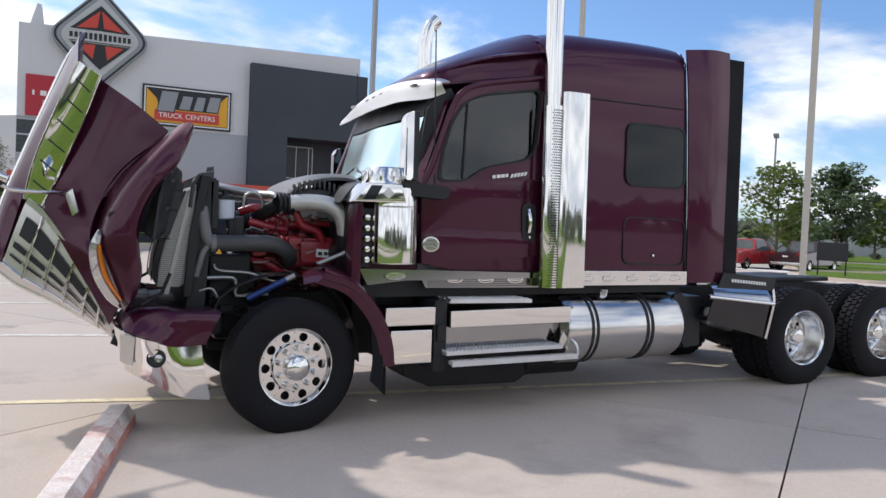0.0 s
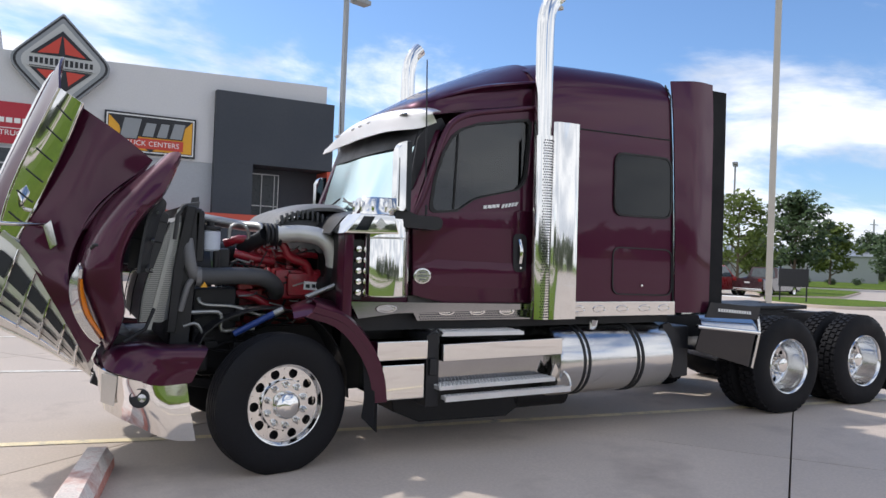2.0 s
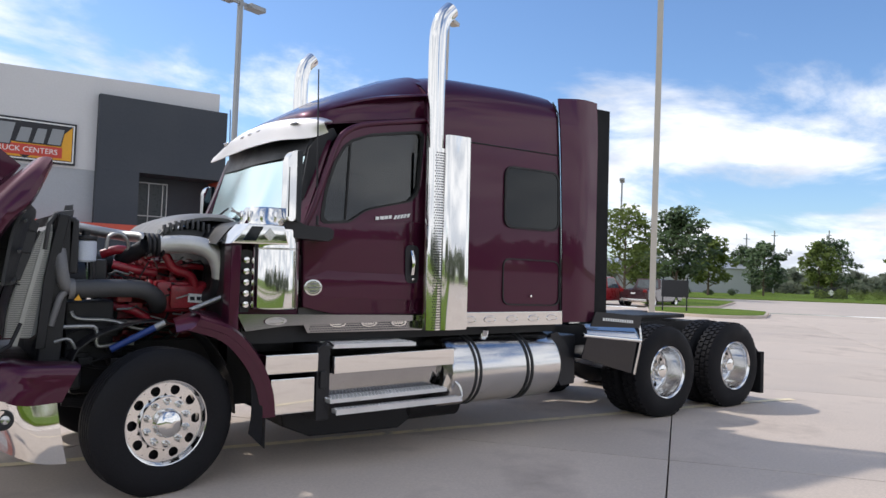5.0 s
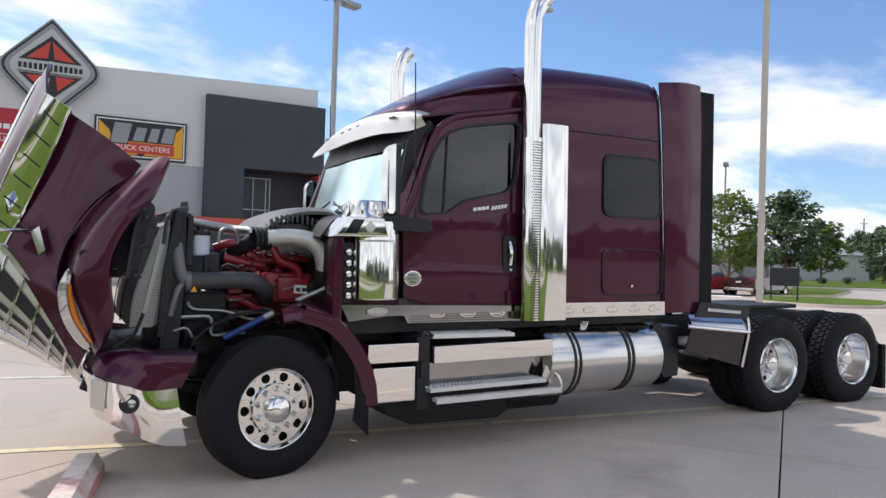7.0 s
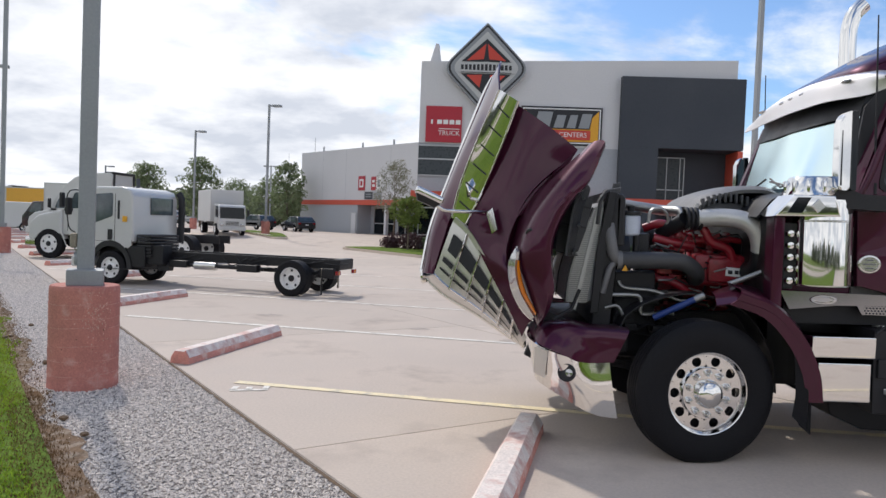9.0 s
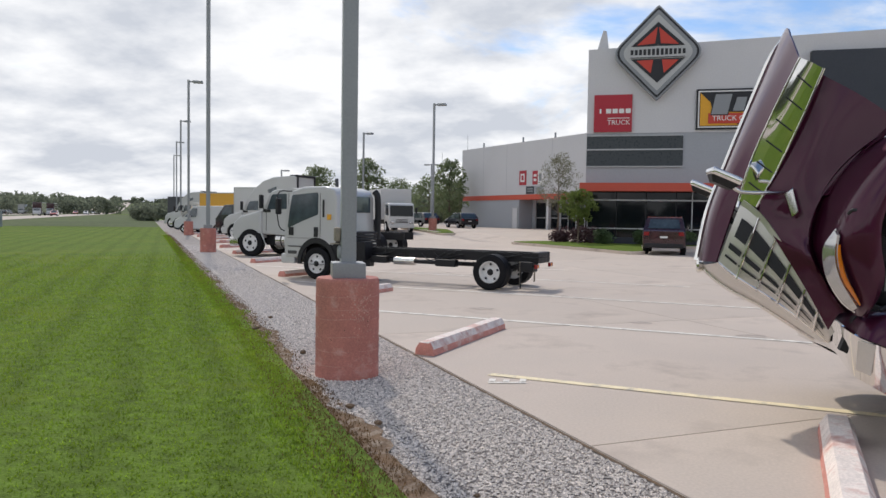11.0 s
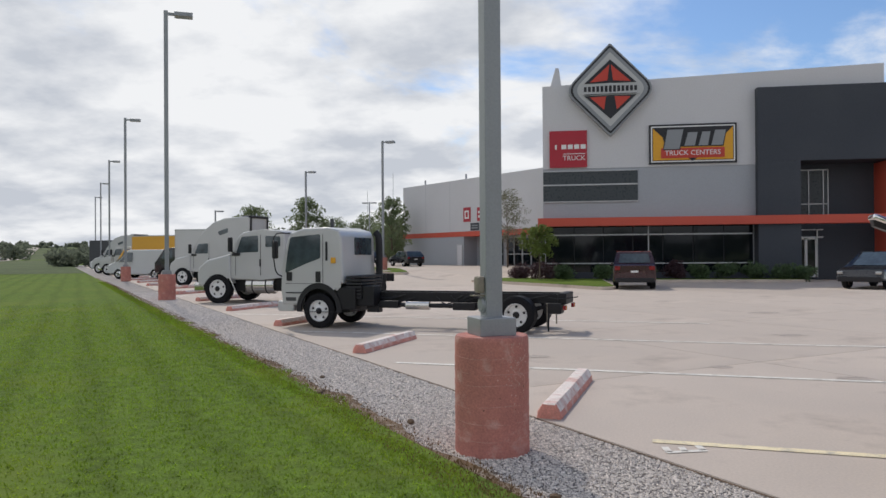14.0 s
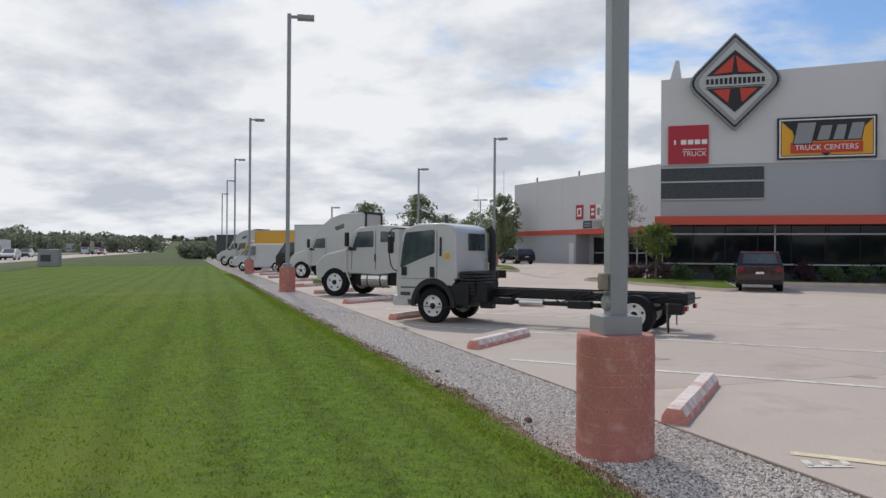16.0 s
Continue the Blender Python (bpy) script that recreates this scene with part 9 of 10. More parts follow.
def conventional(x, y, angle, sleeper, label):
    """A bonneted white truck; its nose at x, y."""
    t = thing("bonneted_truck", (0, 0, 0), label, "truck", m=set_down(x, y, angle))
    r = 0.50
    hood = [(0.0, 0.55), (-0.02, 1.0), (0.05, 1.25), (0.35, 1.48), (1.25, 1.68), (1.25, 0.85)] + [(1.22, 0.9)] + arch(0.75, 0.60, 8, 0.45)[::-1][1:-1] + [(0.16, 0.55)]
    body("hood", t, hood, 0.05, 2.25, "cab_white", "white sloping hood", 0.07)
    if sleeper:
        cabl = [(1.2, 0.75), (1.2, 1.68), (1.55, 2.28), (1.75, 2.55), (2.0, 2.95), (2.6, 3.4), (3.3, 3.62), (4.6, 3.70), (4.75, 3.6), (4.75, 0.85), (2.6, 0.80)]
        panes = [[(1.50, 1.75), (1.72, 2.25), (2.30, 2.30), (2.30, 1.75)], [(2.9, 2.9), (3.5, 3.1), (3.5, 2.85), (3.0, 2.7)]]
        rear = 8.4
    else:
        cabl = [(1.2, 0.80), (1.2, 1.68), (1.52, 2.30), (1.70, 2.42), (2.4, 2.50), (3.1, 2.48), (3.25, 2.35), (3.25, 0.88), (2.4, 0.80)]
        panes = [[(1.45, 1.72), (1.66, 2.26), (2.28, 2.30), (2.28, 1.74)], [(2.55, 2.28), (3.1, 2.26), (3.1, 1.92), (2.55, 1.90)]]
        rear = 6.6
    body("cab", t, cabl, 0.12, 2.18, "cab_white", "white truck cab", 0.07)
    side_panes(t, panes, 0.12, 2.18)
    bm = bmesh.new()
    prism(bm, [(1.225, 1.74), (1.50, 2.25), (1.488, 2.257), (1.212, 1.748)], 0.3, 2.0)
    part("windscreen", bm, "cab_pane", t, smooth=0)
    bm = bmesh.new()
    box(bm, -0.15, 0.25, 0.05, 2.25, 0.40, 0.72, 0.06)
    part("bumper", bm, "cab_white" if sleeper else "brushed", t)
    bm = bmesh.new()
    box(bm, -0.035, 0.0, 0.7, 1.6, 0.75, 1.2, 0.02)
    part("grille", bm, "black_plastic", t)
    for v in (0.10, 2.08):
        bm = bmesh.new()
        box(bm, -0.01, 0.12, v, v + 0.12, 0.95, 1.15, 0.03)
        part("headlamp", bm, "lens_clear", t)
        bm = bmesh.new()
        box(bm, 1.30, 1.42, v - 0.30 if v < 1 else v + 0.18, v - 0.12 if v < 1 else v + 0.36, 1.75, 2.25, 0.04)
        tube(bm, [(1.36, v - 0.1 if v < 1 else v + 0.2, 1.75), (1.5, v, 1.68)], 0.02, 6)
        part("mirror", bm, "black_plastic", t, "black side mirror")
        bm = bmesh.new()
        lathe(bm, [(0.0, 1.75), (0.26, 1.76), (0.29, 1.8), (0.29, 2.75), (0.26, 2.8), (0.0, 2.81)], (0, 0.42 if v < 1 else 1.88, 0.62), "x", 24)
        tank = part("fuel_tank", bm, "brushed", t, "bright cylindrical fuel tank")
        for u in (2.0, 2.5):
            bm = bmesh.new()
            lathe(bm, [(0.291, u), (0.297, u + 0.01), (0.297, u + 0.04), (0.291, u + 0.05)], (0, 0.42 if v < 1 else 1.88, 0.62), "x", 24)
            part("tank_strap", bm, "seal", tank)
        bm = bmesh.new()
        box(bm, 2.32, 2.38, v + (0.0 if v < 1 else 0.08), v + (0.03 if v < 1 else 0.12), 1.25, 1.5, 0.01)
        box(bm, 1.3, 1.6, v + (-0.02 if v < 1 else 0.08), v + (0.03 if v < 1 else 0.12), 1.62, 1.72, 0.01)
        part("door_handle", bm, "black_plastic", t)
    bm = bmesh.new()
    box(bm, 1.25, 3.9 if not sleeper else 5.2, 0.36, 1.94, 0.42, 0.92, 0.02)
    part("underbody", bm, "frame_black", t)
    for u0, u1, z0, z1 in ((2.36, 2.37, 0.95, 2.32), (1.42, 1.43, 0.95, 1.70)):
        bm = bmesh.new()
        box(bm, u0, u1, 0.108, 0.12, z0, z1)
        part("door_seam", bm, "seal", t, smooth=0)
    for v in (0.72, 1.5):
        bm = bmesh.new()
        box(bm, 0.4, rear, v, v + 0.08, 0.72, 0.98)
        part("frame_rail", bm, "frame_black", t, smooth=0)
    if sleeper:
        bm = bmesh.new()
        box(bm, 4.76, 4.82, 0.2, 0.32, 0.9, 3.72, 0.02)
        box(bm, 4.76, 4.82, 1.98, 2.1, 0.9, 3.72, 0.02)
        box(bm, 4.3, 4.82, 0.18, 2.12, 3.62, 3.74, 0.02)
        part("fairing_edge", bm, "black_plastic", t)
    for v in (0.02, 1.98):
        small_wheel(t, 0.78, v, r, 0.28)
        for u in ((5.9, 7.2) if sleeper else (5.6,)):
            small_wheel(t, u, v - (0.0 if v < 1 else 0.25), r, 0.52, dual=True)
    return t


conventional(-15.1, 24.95, -6, False, "white bonneted work truck with a bare rear frame")
conventional(-23.6, 38.3, -6, True, "white sleeper tractor with a tall roof fairing")
conventional(-47.5, 66.5, -6, True, "white sleeper tractor parked far along the row")
conventional(-43.0, 61.0, -6, False, "white bonneted work truck parked far along the row")


def car(name, x, y, angle, length, width, height, paint, label, pickup=False, van=False):
    t = thing(name, (0, 0, 0), label, "car" if not pickup else "pickup", m=set_down(x, y, angle))
    L, H, r = length, height, 0.37
    w1, w2 = 0.19 * L, 0.80 * L
    low = [(w1 - 0.47, 0.32)] + arch(w1, 0.44, 8, 0.34) + [(w1 + 0.47, 0.30), (w2 - 0.47, 0.30)] + arch(w2, 0.44, 8, 0.34) + [(w2 + 0.47, 0.34), (L, 0.42)]
    b = 0.56 * H
    if pickup:
        top = [(L, b + 0.06), (0.62 * L, b + 0.06), (0.60 * L, H - 0.04), (0.40 * L, H), (0.28 * L, b + 0.08), (0.03 * L, b - 0.03), (0.0, 0.5)]
        panes = [[(0.31 * L, b + 0.09), (0.41 * L, H - 0.08), (0.585 * L, H - 0.10), (0.60 * L, b + 0.09)]]
    elif van:
        top = [(L, H - 0.10), (0.97 * L, H), (0.33 * L, H), (0.17 * L, b + 0.05), (0.02 * L, b - 0.15), (0.0, 0.5)]
        panes = [[(0.20 * L, b + 0.06), (0.33 * L, H - 0.2), (0.42 * L, H - 0.2), (0.42 * L, b + 0.06)]]
    else:
        top = [(L, 0.62 * H), (0.965 * L, 0.66 * H), (0.90 * L, H - 0.06), (0.80 * L, H), (0.45 * L, H), (0.26 * L, b + 0.08), (0.03 * L, b - 0.08), (0.0, 0.5)]
        panes = [[(0.30 * L, b + 0.09), (0.44 * L, H - 0.10), (0.60 * L, H - 0.09), (0.60 * L, b + 0.09)], [(0.62 * L, b + 0.09), (0.62 * L, H - 0.09), (0.80 * L, H - 0.10), (0.88 * L, b + 0.11)]]
    body("body", t, [(0.0, 0.42)] + low + top, 0.0, width, paint, "", 0.09)
    side_panes(t, panes, 0.0, width)
    bm = bmesh.new()
    if pickup:
        prism(bm, [(0.284 * L, b + 0.11), (0.395 * L, H - 0.04), (0.390 * L, H - 0.03), (0.279 * L, b + 0.115)], 0.2, width - 0.2)
    elif van:
        prism(bm, [(0.172 * L, b + 0.08), (0.322 * L, H - 0.06), (0.317 * L, H - 0.05), (0.167 * L, b + 0.085)], 0.2, width - 0.2)
    else:
        prism(bm, [(0.265 * L, b + 0.10), (0.44 * L, H - 0.04), (0.436 * L, H - 0.032), (0.26 * L, b + 0.108)], 0.2, width - 0.2)
    part("windscreen", bm, "cab_pane", t, smooth=0)
    bm = bmesh.new()
    if not pickup:
        z0, z1 = (0.69 * H, H - 0.13)
        u0, u1 = (0.962 * L, 0.912 * L) if not van else (L + 0.004, L + 0.004)
        prism(bm, [(u0 + 0.004, z0), (u0 + 0.012, z0), (u1 + 0.012, z1), (u1 + 0.004, z1)], 0.2, width - 0.2)
    else:
        prism(bm, [(0.612 * L, b + 0.12), (0.618 * L, b + 0.12), (0.606 * L, H - 0.12), (0.60 * L, H - 0.12)], 0.2, width - 0.2)
    part("rear_window", bm, "cab_pane", t, smooth=0)
    for v in (0.06, width - 0.30):
        bm = bmesh.new()
        box(bm, L - 0.06, L + 0.02, v, v + 0.24, 0.50 * H, 0.60 * H, 0.02)
        part("tail_lamp", bm, "tail_red", t, "red tail lamp")
        bm = bmesh.new()
        box(bm, -0.02, 0.10, v, v + 0.24, 0.40 * H, 0.48 * H, 0.02)
        part("headlamp", bm, "lens_clear", t)
    bm = bmesh.new()
    box(bm, L - 0.02, L + 0.015, width / 2 - 0.16, width / 2 + 0.16, 0.44 * H, 0.49 * H)
    part("number_plate", bm, "sign_white", t, smooth=0)
    for u0, u1, top_ in ((L - 0.08, L + 0.04, 0.52), (-0.05, 0.10, 0.55)):
        bm = bmesh.new()
        box(bm, u0, u1, 0.08, width - 0.08, 0.32, top_, 0.04)
        part("bumper", bm, "black_plastic" if not pickup else "brushed", t)
    if pickup:
        bm = bmesh.new()
        box(bm, -0.03, 0.02, 0.35, width - 0.35, 0.58, 0.88, 0.02)
        part("grille", bm, "brushed", t)
    for v in (-0.14, width + 0.02):
        bm = bmesh.new()
        box(bm, 0.30 * L, 0.33 * L, v, v + 0.12, b + 0.08, b + 0.22, 0.03)
        part("door_mirror", bm, paint, t)
    for v in (0.0, width - 0.24):
        for u in (w1, w2):
            small_wheel(t, u, v, r, 0.24, "alloy")
    # the cabin leans in above the belt line
    for o in t.children:
        for q in o.data.vertices:
            if q.co.z > b + 0.02:
                q.co.y = width / 2 + (q.co.y - width / 2) * (1 - 0.20 * (q.co.z - b) / (H - b))
    return t


car("suv", -0.12, 39.4, -94, 4.7, 1.85, 1.72, "car_maroon", "dark maroon sport utility car parked by the building")
car("suv", 10.5, 34.4, 48, 4.7, 1.9, 1.62, "car_dark", "black sport utility car parked in front of the entrance")
car("pickup", 39.2, 35.6, 195, 5.6, 1.95, 1.85, "car_red", "bright red pickup parked by the grass island", pickup=True)
car("pickup", 42.4, 33.9, 195, 5.6, 1.95, 1.85, "car_maroon", "dark red pickup parked by the grass island", pickup=True)
car("sedan", -24.4, 74.2, -44, 4.6, 1.8, 1.45, "car_dark", "dark car parked beyond the lot")
car("sedan", -19.2, 71.4, -55, 4.6, 1.8, 1.45, "car_dark", "dark car parked beyond the lot")
car("sedan", -40.4, 97, -10, 4.6, 1.8, 1.5, "box_white", "white car parked beyond the lot")
car("suv", -44.8, 97.6, -10, 4.6, 1.8, 1.7, "box_white", "white sport utility car parked beyond the lot")
car("van", -35.3, 50.5, -6, 5.0, 2.0, 2.1, "box_white", "white cargo van with blank sides", van=True)
car("van", -57, 80, -6, 5.6, 2.0, 2.1, "box_white", "white cargo van parked far along the row", van=True)
car("van", -62, 88, -6, 5.6, 2.0, 2.3, "box_white", "white service van parked far along the row", van=True)
for k in range(15):
    q = Vector((-22.2, -13.0)) + ALONG * (112 + 27 * k + 9 * (k % 3)) + Vector((-0.802, -0.597)) * (-2.4, 2.2, 18.0, 22.2)[k % 4]
    car("car", q.x, q.y, -53 if k % 4 > 1 else 127, 4.8, 1.9, 1.6, ("box_white", "car_dark", "pole_grey", "box_white", "car_red")[k % 5], "car on the distant highway")


def box_truck(x, y, angle, boxes, label, cab_paint="cab_white", long=5.5, high=3.3, upright=False):
    t = thing("box_truck", (0, 0, 0), label, "truck", m=set_down(x, y, angle))
    if upright:
        cab_ = body("cab", t, [(0.02, 0.45), (0.0, 1.15), (0.13, 1.98), (0.28, 2.16), (1.55, 2.22), (1.6, 0.6), (1.2, 0.9), (0.6, 0.9), (0.4, 0.45)], 0.1, 2.0, cab_paint, "white cab with an upright front", 0.06)
        side_panes(t, [[(0.13, 1.25), (0.25, 2.02), (1.15, 2.08), (1.15, 1.30)]], 0.1, 2.0)
        bm = bmesh.new()
        prism(bm, [(-0.006, 1.20), (0.118, 1.98), (0.130, 1.98), (0.006, 1.20)], 0.2, 1.9)
        part("windscreen", bm, "dark_glass", t, "dark upright windscreen", smooth=0)
        for z_ in (0.74, 0.84, 0.94):
            bm = bmesh.new()
            box(bm, -0.02, 0.03, 0.6, 1.5, z_, z_ + 0.045, 0.01)
            part("grille_bar", bm, "black_plastic", cab_)
        bm = bmesh.new()
        box(bm, -0.10, 0.2, 0.1, 2.0, 0.36, 0.6, 0.04)
        part("bumper", bm, cab_paint, t, "white bumper")
        for v in (0.2, 1.62):
            bm = bmesh.new()
            box(bm, -0.025, 0.03, v, v + 0.28, 0.66, 0.84, 0.03)
            part("headlamp", bm, "lens_clear", cab_)
        for v in (-0.12, 2.05):
            bm = bmesh.new()
            box(bm, -0.06, 0.06, v, v + 0.17, 1.42, 1.85, 0.03)
            part("mirror", bm, "black_plastic", cab_)
    else:
        body("cab", t, [(0.0, 0.5), (0.0, 1.2), (0.35, 1.45), (0.75, 2.15), (1.7, 2.2), (1.7, 0.5)], 0.1, 2.0, cab_paint, "", 0.06)
        side_panes(t, [[(0.55, 1.45), (0.85, 2.02), (1.4, 2.04), (1.4, 1.45)]], 0.1, 2.0)
        bm = bmesh.new()
        prism(bm, [(0.37, 1.50), (0.73, 2.10), (0.72, 2.106), (0.36, 1.506)], 0.25, 1.85)
        part("windscreen", bm, "cab_pane", t, smooth=0)
    bm = bmesh.new()
    box(bm, 1.75, 1.75 + long, -0.1, 2.2, 0.95, high, 0.03)
    b = part("cargo_box", bm, boxes, t)
    bm = bmesh.new()
    box(bm, 1.75, 1.75 + long, 0.5, 1.6, 0.6, 0.94)
    part("frame", bm, "frame_black", t, smooth=0)
    bm = bmesh.new()
    for u in (1.75, 1.72 + long):
        for v in (-0.115, 2.185):
            box(bm, u, u + 0.05, v, v + 0.03, 0.95, high)
    box(bm, 1.75, 1.77 + long, -0.115, -0.10, high - 0.08, high)
    part("box_trim", bm, "frame_grey", b, smooth=0)
    for v in (0.05, 1.85):
        small_wheel(t, 0.8, v, 0.42, 0.24)
        small_wheel(t, 1.0 + long, v - (0 if v < 1 else 0.2), 0.42, 0.42, dual=True)
    return t


box_truck(-29.9, 47.5, -6, "box_white", "white box truck with a dark cab", "car_dark", 5.5, 3.4)
box_truck(-40.8, 60.0, -6, "box_yellow", "yellow rental box truck in the parked row", "box_yellow", 6.0, 3.4)
box_truck(-16.3, 52.2, 122, "box_white", "white box truck crossing the lot", "cab_white", 4.6, 3.25, True)
for t_, off_, paint_ in ((232, 2.0, "car_maroon"), (262, 2.0, "car_maroon"), (206, 19.0, "box_white"), (330, 19.5, "box_white")):
    q = Vector((-22.2, -13.0)) + ALONG * t_ + Vector((-0.802, -0.597)) * off_
    box_truck(q.x, q.y, 127, paint_, "long haul truck on the distant highway", "box_white", 11.0, 3.9)
bm = bmesh.new()
box(bm, -68.0, -62.0, 96, 99, 0.9, 3.9, 0.05)
box(bm, -67.5, -62.5, 96.3, 98.7, 0.05, 0.9)
single("parked_trailer", bm, "box_dark", "dark box trailer parked at the end of the row", "trailer", smooth=0)

# ---- islands, kerbs, sign board ----
def kerb_island(name, pts, z=0.14):
    bm = bmesh.new()
    prism(bm, [tuple(p) for p in pts], -0.25, z, axis="z", bev=0.03)
    for v in bm.verts:
        v.co.z += gz(v.co.x, v.co.y)
    k = single("kerb", bm, "concrete", "pale concrete kerb round a planting island", "kerb", "kerbs", "structure")
    c = sum((Vector(p) for p in pts), Vector((0, 0))) / len(pts)
    bm = bmesh.new()
    ins = [tuple(Vector(p) + (c - Vector(p)).normalized() * 0.18) for p in pts]
    prism(bm, ins, -0.02, z + 0.02, axis="z")
    for v in bm.verts:
        v.co.z += gz(v.co.x, v.co.y)
    single(name, bm, "grass", "mown grass in a kerbed island", "grass", "", "structure", smooth=0)


kerb_island("island_lawn", rounded([(-8.1, 44.0), (-2.6, 36.7), (-0.95, 34.2), (-0.3, 34.8), (-0.3, 44.6), (-3.0, 45.0), (-4.4, 46.6), (-6.6, 46.2)], 0.8, 4))
kerb_island("island_lawn", rounded([(0.3, 43.4), (10.3, 43.2), (10.3, 44.7), (0.3, 44.7)], 0.3, 3))
kerb_island("island_lawn", rounded([(30, 20.6), (33, 20.0), (40, 24), (41, 27), (36, 29.5), (30.5, 25)], 1.5, 4))
kerb_island("island_lawn", rounded([(38, 30.5), (44, 30), (60, 39), (60, 44), (50, 44)], 1.5, 4))
kerb_island("island_lawn", rounded([(-19.6, 58.6), (-18.4, 56.2), (-13.9, 50.5), (-12.9, 50.8), (-14.2, 54.0), (-18.6, 59.4)], 0.5, 3))
bm = bmesh.new()
prism(bm, [(60, 55), (140, 20), (170, 10), (190, 60), (120, 80), (60, 70)], -0.05, 0.10, axis="z")
single("far_verge", bm, "grass", "mown grass verge beyond the lot", "grass", "", "structure", smooth=0)
sb = thing("site_sign", (0, 0, 0), "blank black sign board on two posts", "sign", m=pose(32.0, 24.4, gz(32, 24.4), 0, 0, -53))
bm = bmesh.new()
box(bm, -0.66, 0.66, -0.04, 0.04, 0.85, 1.72, 0.01)
part("board", bm, "sign_black", sb)
for u in (-0.62, 0.55):
    bm = bmesh.new()
    box(bm, u, u + 0.07, 0.04, 0.11, 0.0, 1.85)
    part("post", bm, "sign_black", sb, smooth=0)
sh = thing("metal_shed", (0, 0, 0), "long pale metal shed beyond the verge", "building", m=pose(104, 82, 0, 0, 0, -32))
bm = bmesh.new()
prism(bm, [(-16, 0), (16, 0), (16, 4.4), (-16, 4.4)], 0, 12)
part("wall", bm, "metal_shed", sh, smooth=0)
bm = bmesh.new()
prism(bm, [(-0.4, 4.4), (6, 5.6), (12.4, 4.4)], -16.3, 16.3, axis="x")
part("roof", bm, "frame_grey", sh, smooth=0)
for u in (-12, -4, 5):
    bm = bmesh.new()
    box(bm, u, u + 3.2, -0.05, 0.0, 0, 3.3)
    part("shed_door", bm, "wall_mid", sh, smooth=0)
ms_ = thing("monument_sign", (0, 0, 0), "low black brand sign on the verge", "sign", m=pose(112, 57, 0.1, 0, 0, -55))
bm = bmesh.new()
box(bm, -2.2, 2.2, -0.3, 0.3, 0, 1.6, 0.03)
part("panel", bm, "sign_black", ms_)
bm = bmesh.new()
prism(bm, [(-0.5, 0.85), (0, 0.35), (0.5, 0.85), (0, 1.35)], -0.34, -0.31)
part("diamond_mark", bm, "sign_white", ms_, smooth=0)
for i, (x, y, h) in enumerate(((150, 95, 13), (156, 92, 14), (172, 88, 15), (165, 104, 10), (198, 84, 15), (-120, 520, 60), (-160, 600, 55))):
    p = thing("utility_pole", (x, y, 0), "tall thin utility pole in the distance", "pole", "utility poles")
    bm = bmesh.new()
    tube(bm, [(x, y, 0), (x, y, h)], [0.22, 0.14], 8)
    part("mast", bm, "pole_grey", p)
    if h < 30:
        bm = bmesh.new()
        box(bm, x - 1.2, x + 1.2, y - 0.06, y + 0.06, h - 1.2, h - 1.05)
        part("cross_arm", bm, "pole_grey", p, smooth=0)

# ---- highway and the hillside it climbs ----
def hill_height(t, side):
    """Rise of the far hillside, t along the highway and side to its right."""
    top = 22.0
    up = top * (1 - math.exp(-0.000055 * max(t - 455, 0) ** 2 / top))
    return up * (1 - ease(130, 330, side)) * (1 - ease(350, 700, -side))


HILL_T = [455 + 55 * k for k in range(-1, 19)]
HILL_S = [-720, -600, -480, -360, -240, -140, -60, -35, -10, 10, 60, 120, 180, 240, 300, 350]
bm = bmesh.new()
rows = []
for t in HILL_T:
    c = Vector((-92, 17)) + Vector((-0.597, 0.802)) * t
    rows.append([bm.verts.new((c.x + 0.802 * s_, c.y + 0.597 * s_, hill_height(t, s_) - 0.02 + (0.06 if t > 455 else 0.0))) for s_ in HILL_S])
for r0, r1 in zip(rows, rows[1:]):
    for i in range(len(HILL_S) - 1):
        bm.faces.new((r0[i], r0[i + 1], r1[i + 1], r1[i]))
single("far_hill", bm, "rough_grass", "grassy hillside rising beyond the field", "hill", "", "structure", smooth=30)
# rough grass beyond the mown field
sheet("rough_field", [[plan(78 + 40 * i, -1.6), plan(118 + 40 * i, -1.6), plan(118 + 40 * i, -16), plan(78 + 40 * i, -16)] for i in range(8)]
      + [[plan(52 + 49 * i, -16), plan(101 + 49 * i, -16), plan(101 + 49 * i, -70), plan(52 + 49 * i, -70)] for i in range(7)], "rough_grass", 0.03, label="rough unmown grass beyond the lawn", category="grass")
ROAD0 = Vector((-22.2, -13.0))
bm = bmesh.new()
for off in (0, 20):
    p0 = ROAD0 + Vector((-0.802, -0.597)) * off
    n = Vector((0.802, 0.597)) * 5.5
    rows = []
    for k in range(-12, 19):
        t = 455 + 55 * k
        c = p0 + ALONG * (t + 65.7)
        z = 0.06 + hill_height(t, 66.0 - off) + (0.35 if t > 455 else 0.0)
        rows.append([bm.verts.new((q.x, q.y, z)) for q in (c - n, c + n)])
    for r0, r1 in zip(rows, rows[1:]):
        bm.faces.new((r0[0], r0[1], r1[1], r1[0]))
single("highway", bm, "asphalt_far", "pale concrete highway beyond the grass", "road", "", "structure", smooth=0)
bx = thing("utility_box", (0, 0, 0), "grey roadside utility cabinet on the grass", "cabinet", m=pose(-56.9, 54.4, 0.01, 0, 0, 25) @ Matrix.Scale(0.88, 4))
bm = bmesh.new()
box(bm, -1.0, 1.0, -0.5, 0.5, 0, 1.7, 0.04)
part("body", bm, "pole_grey", bx)
bm = bmesh.new()
box(bm, -1.05, 1.05, -0.55, 0.55, 1.7, 1.78, 0.02)
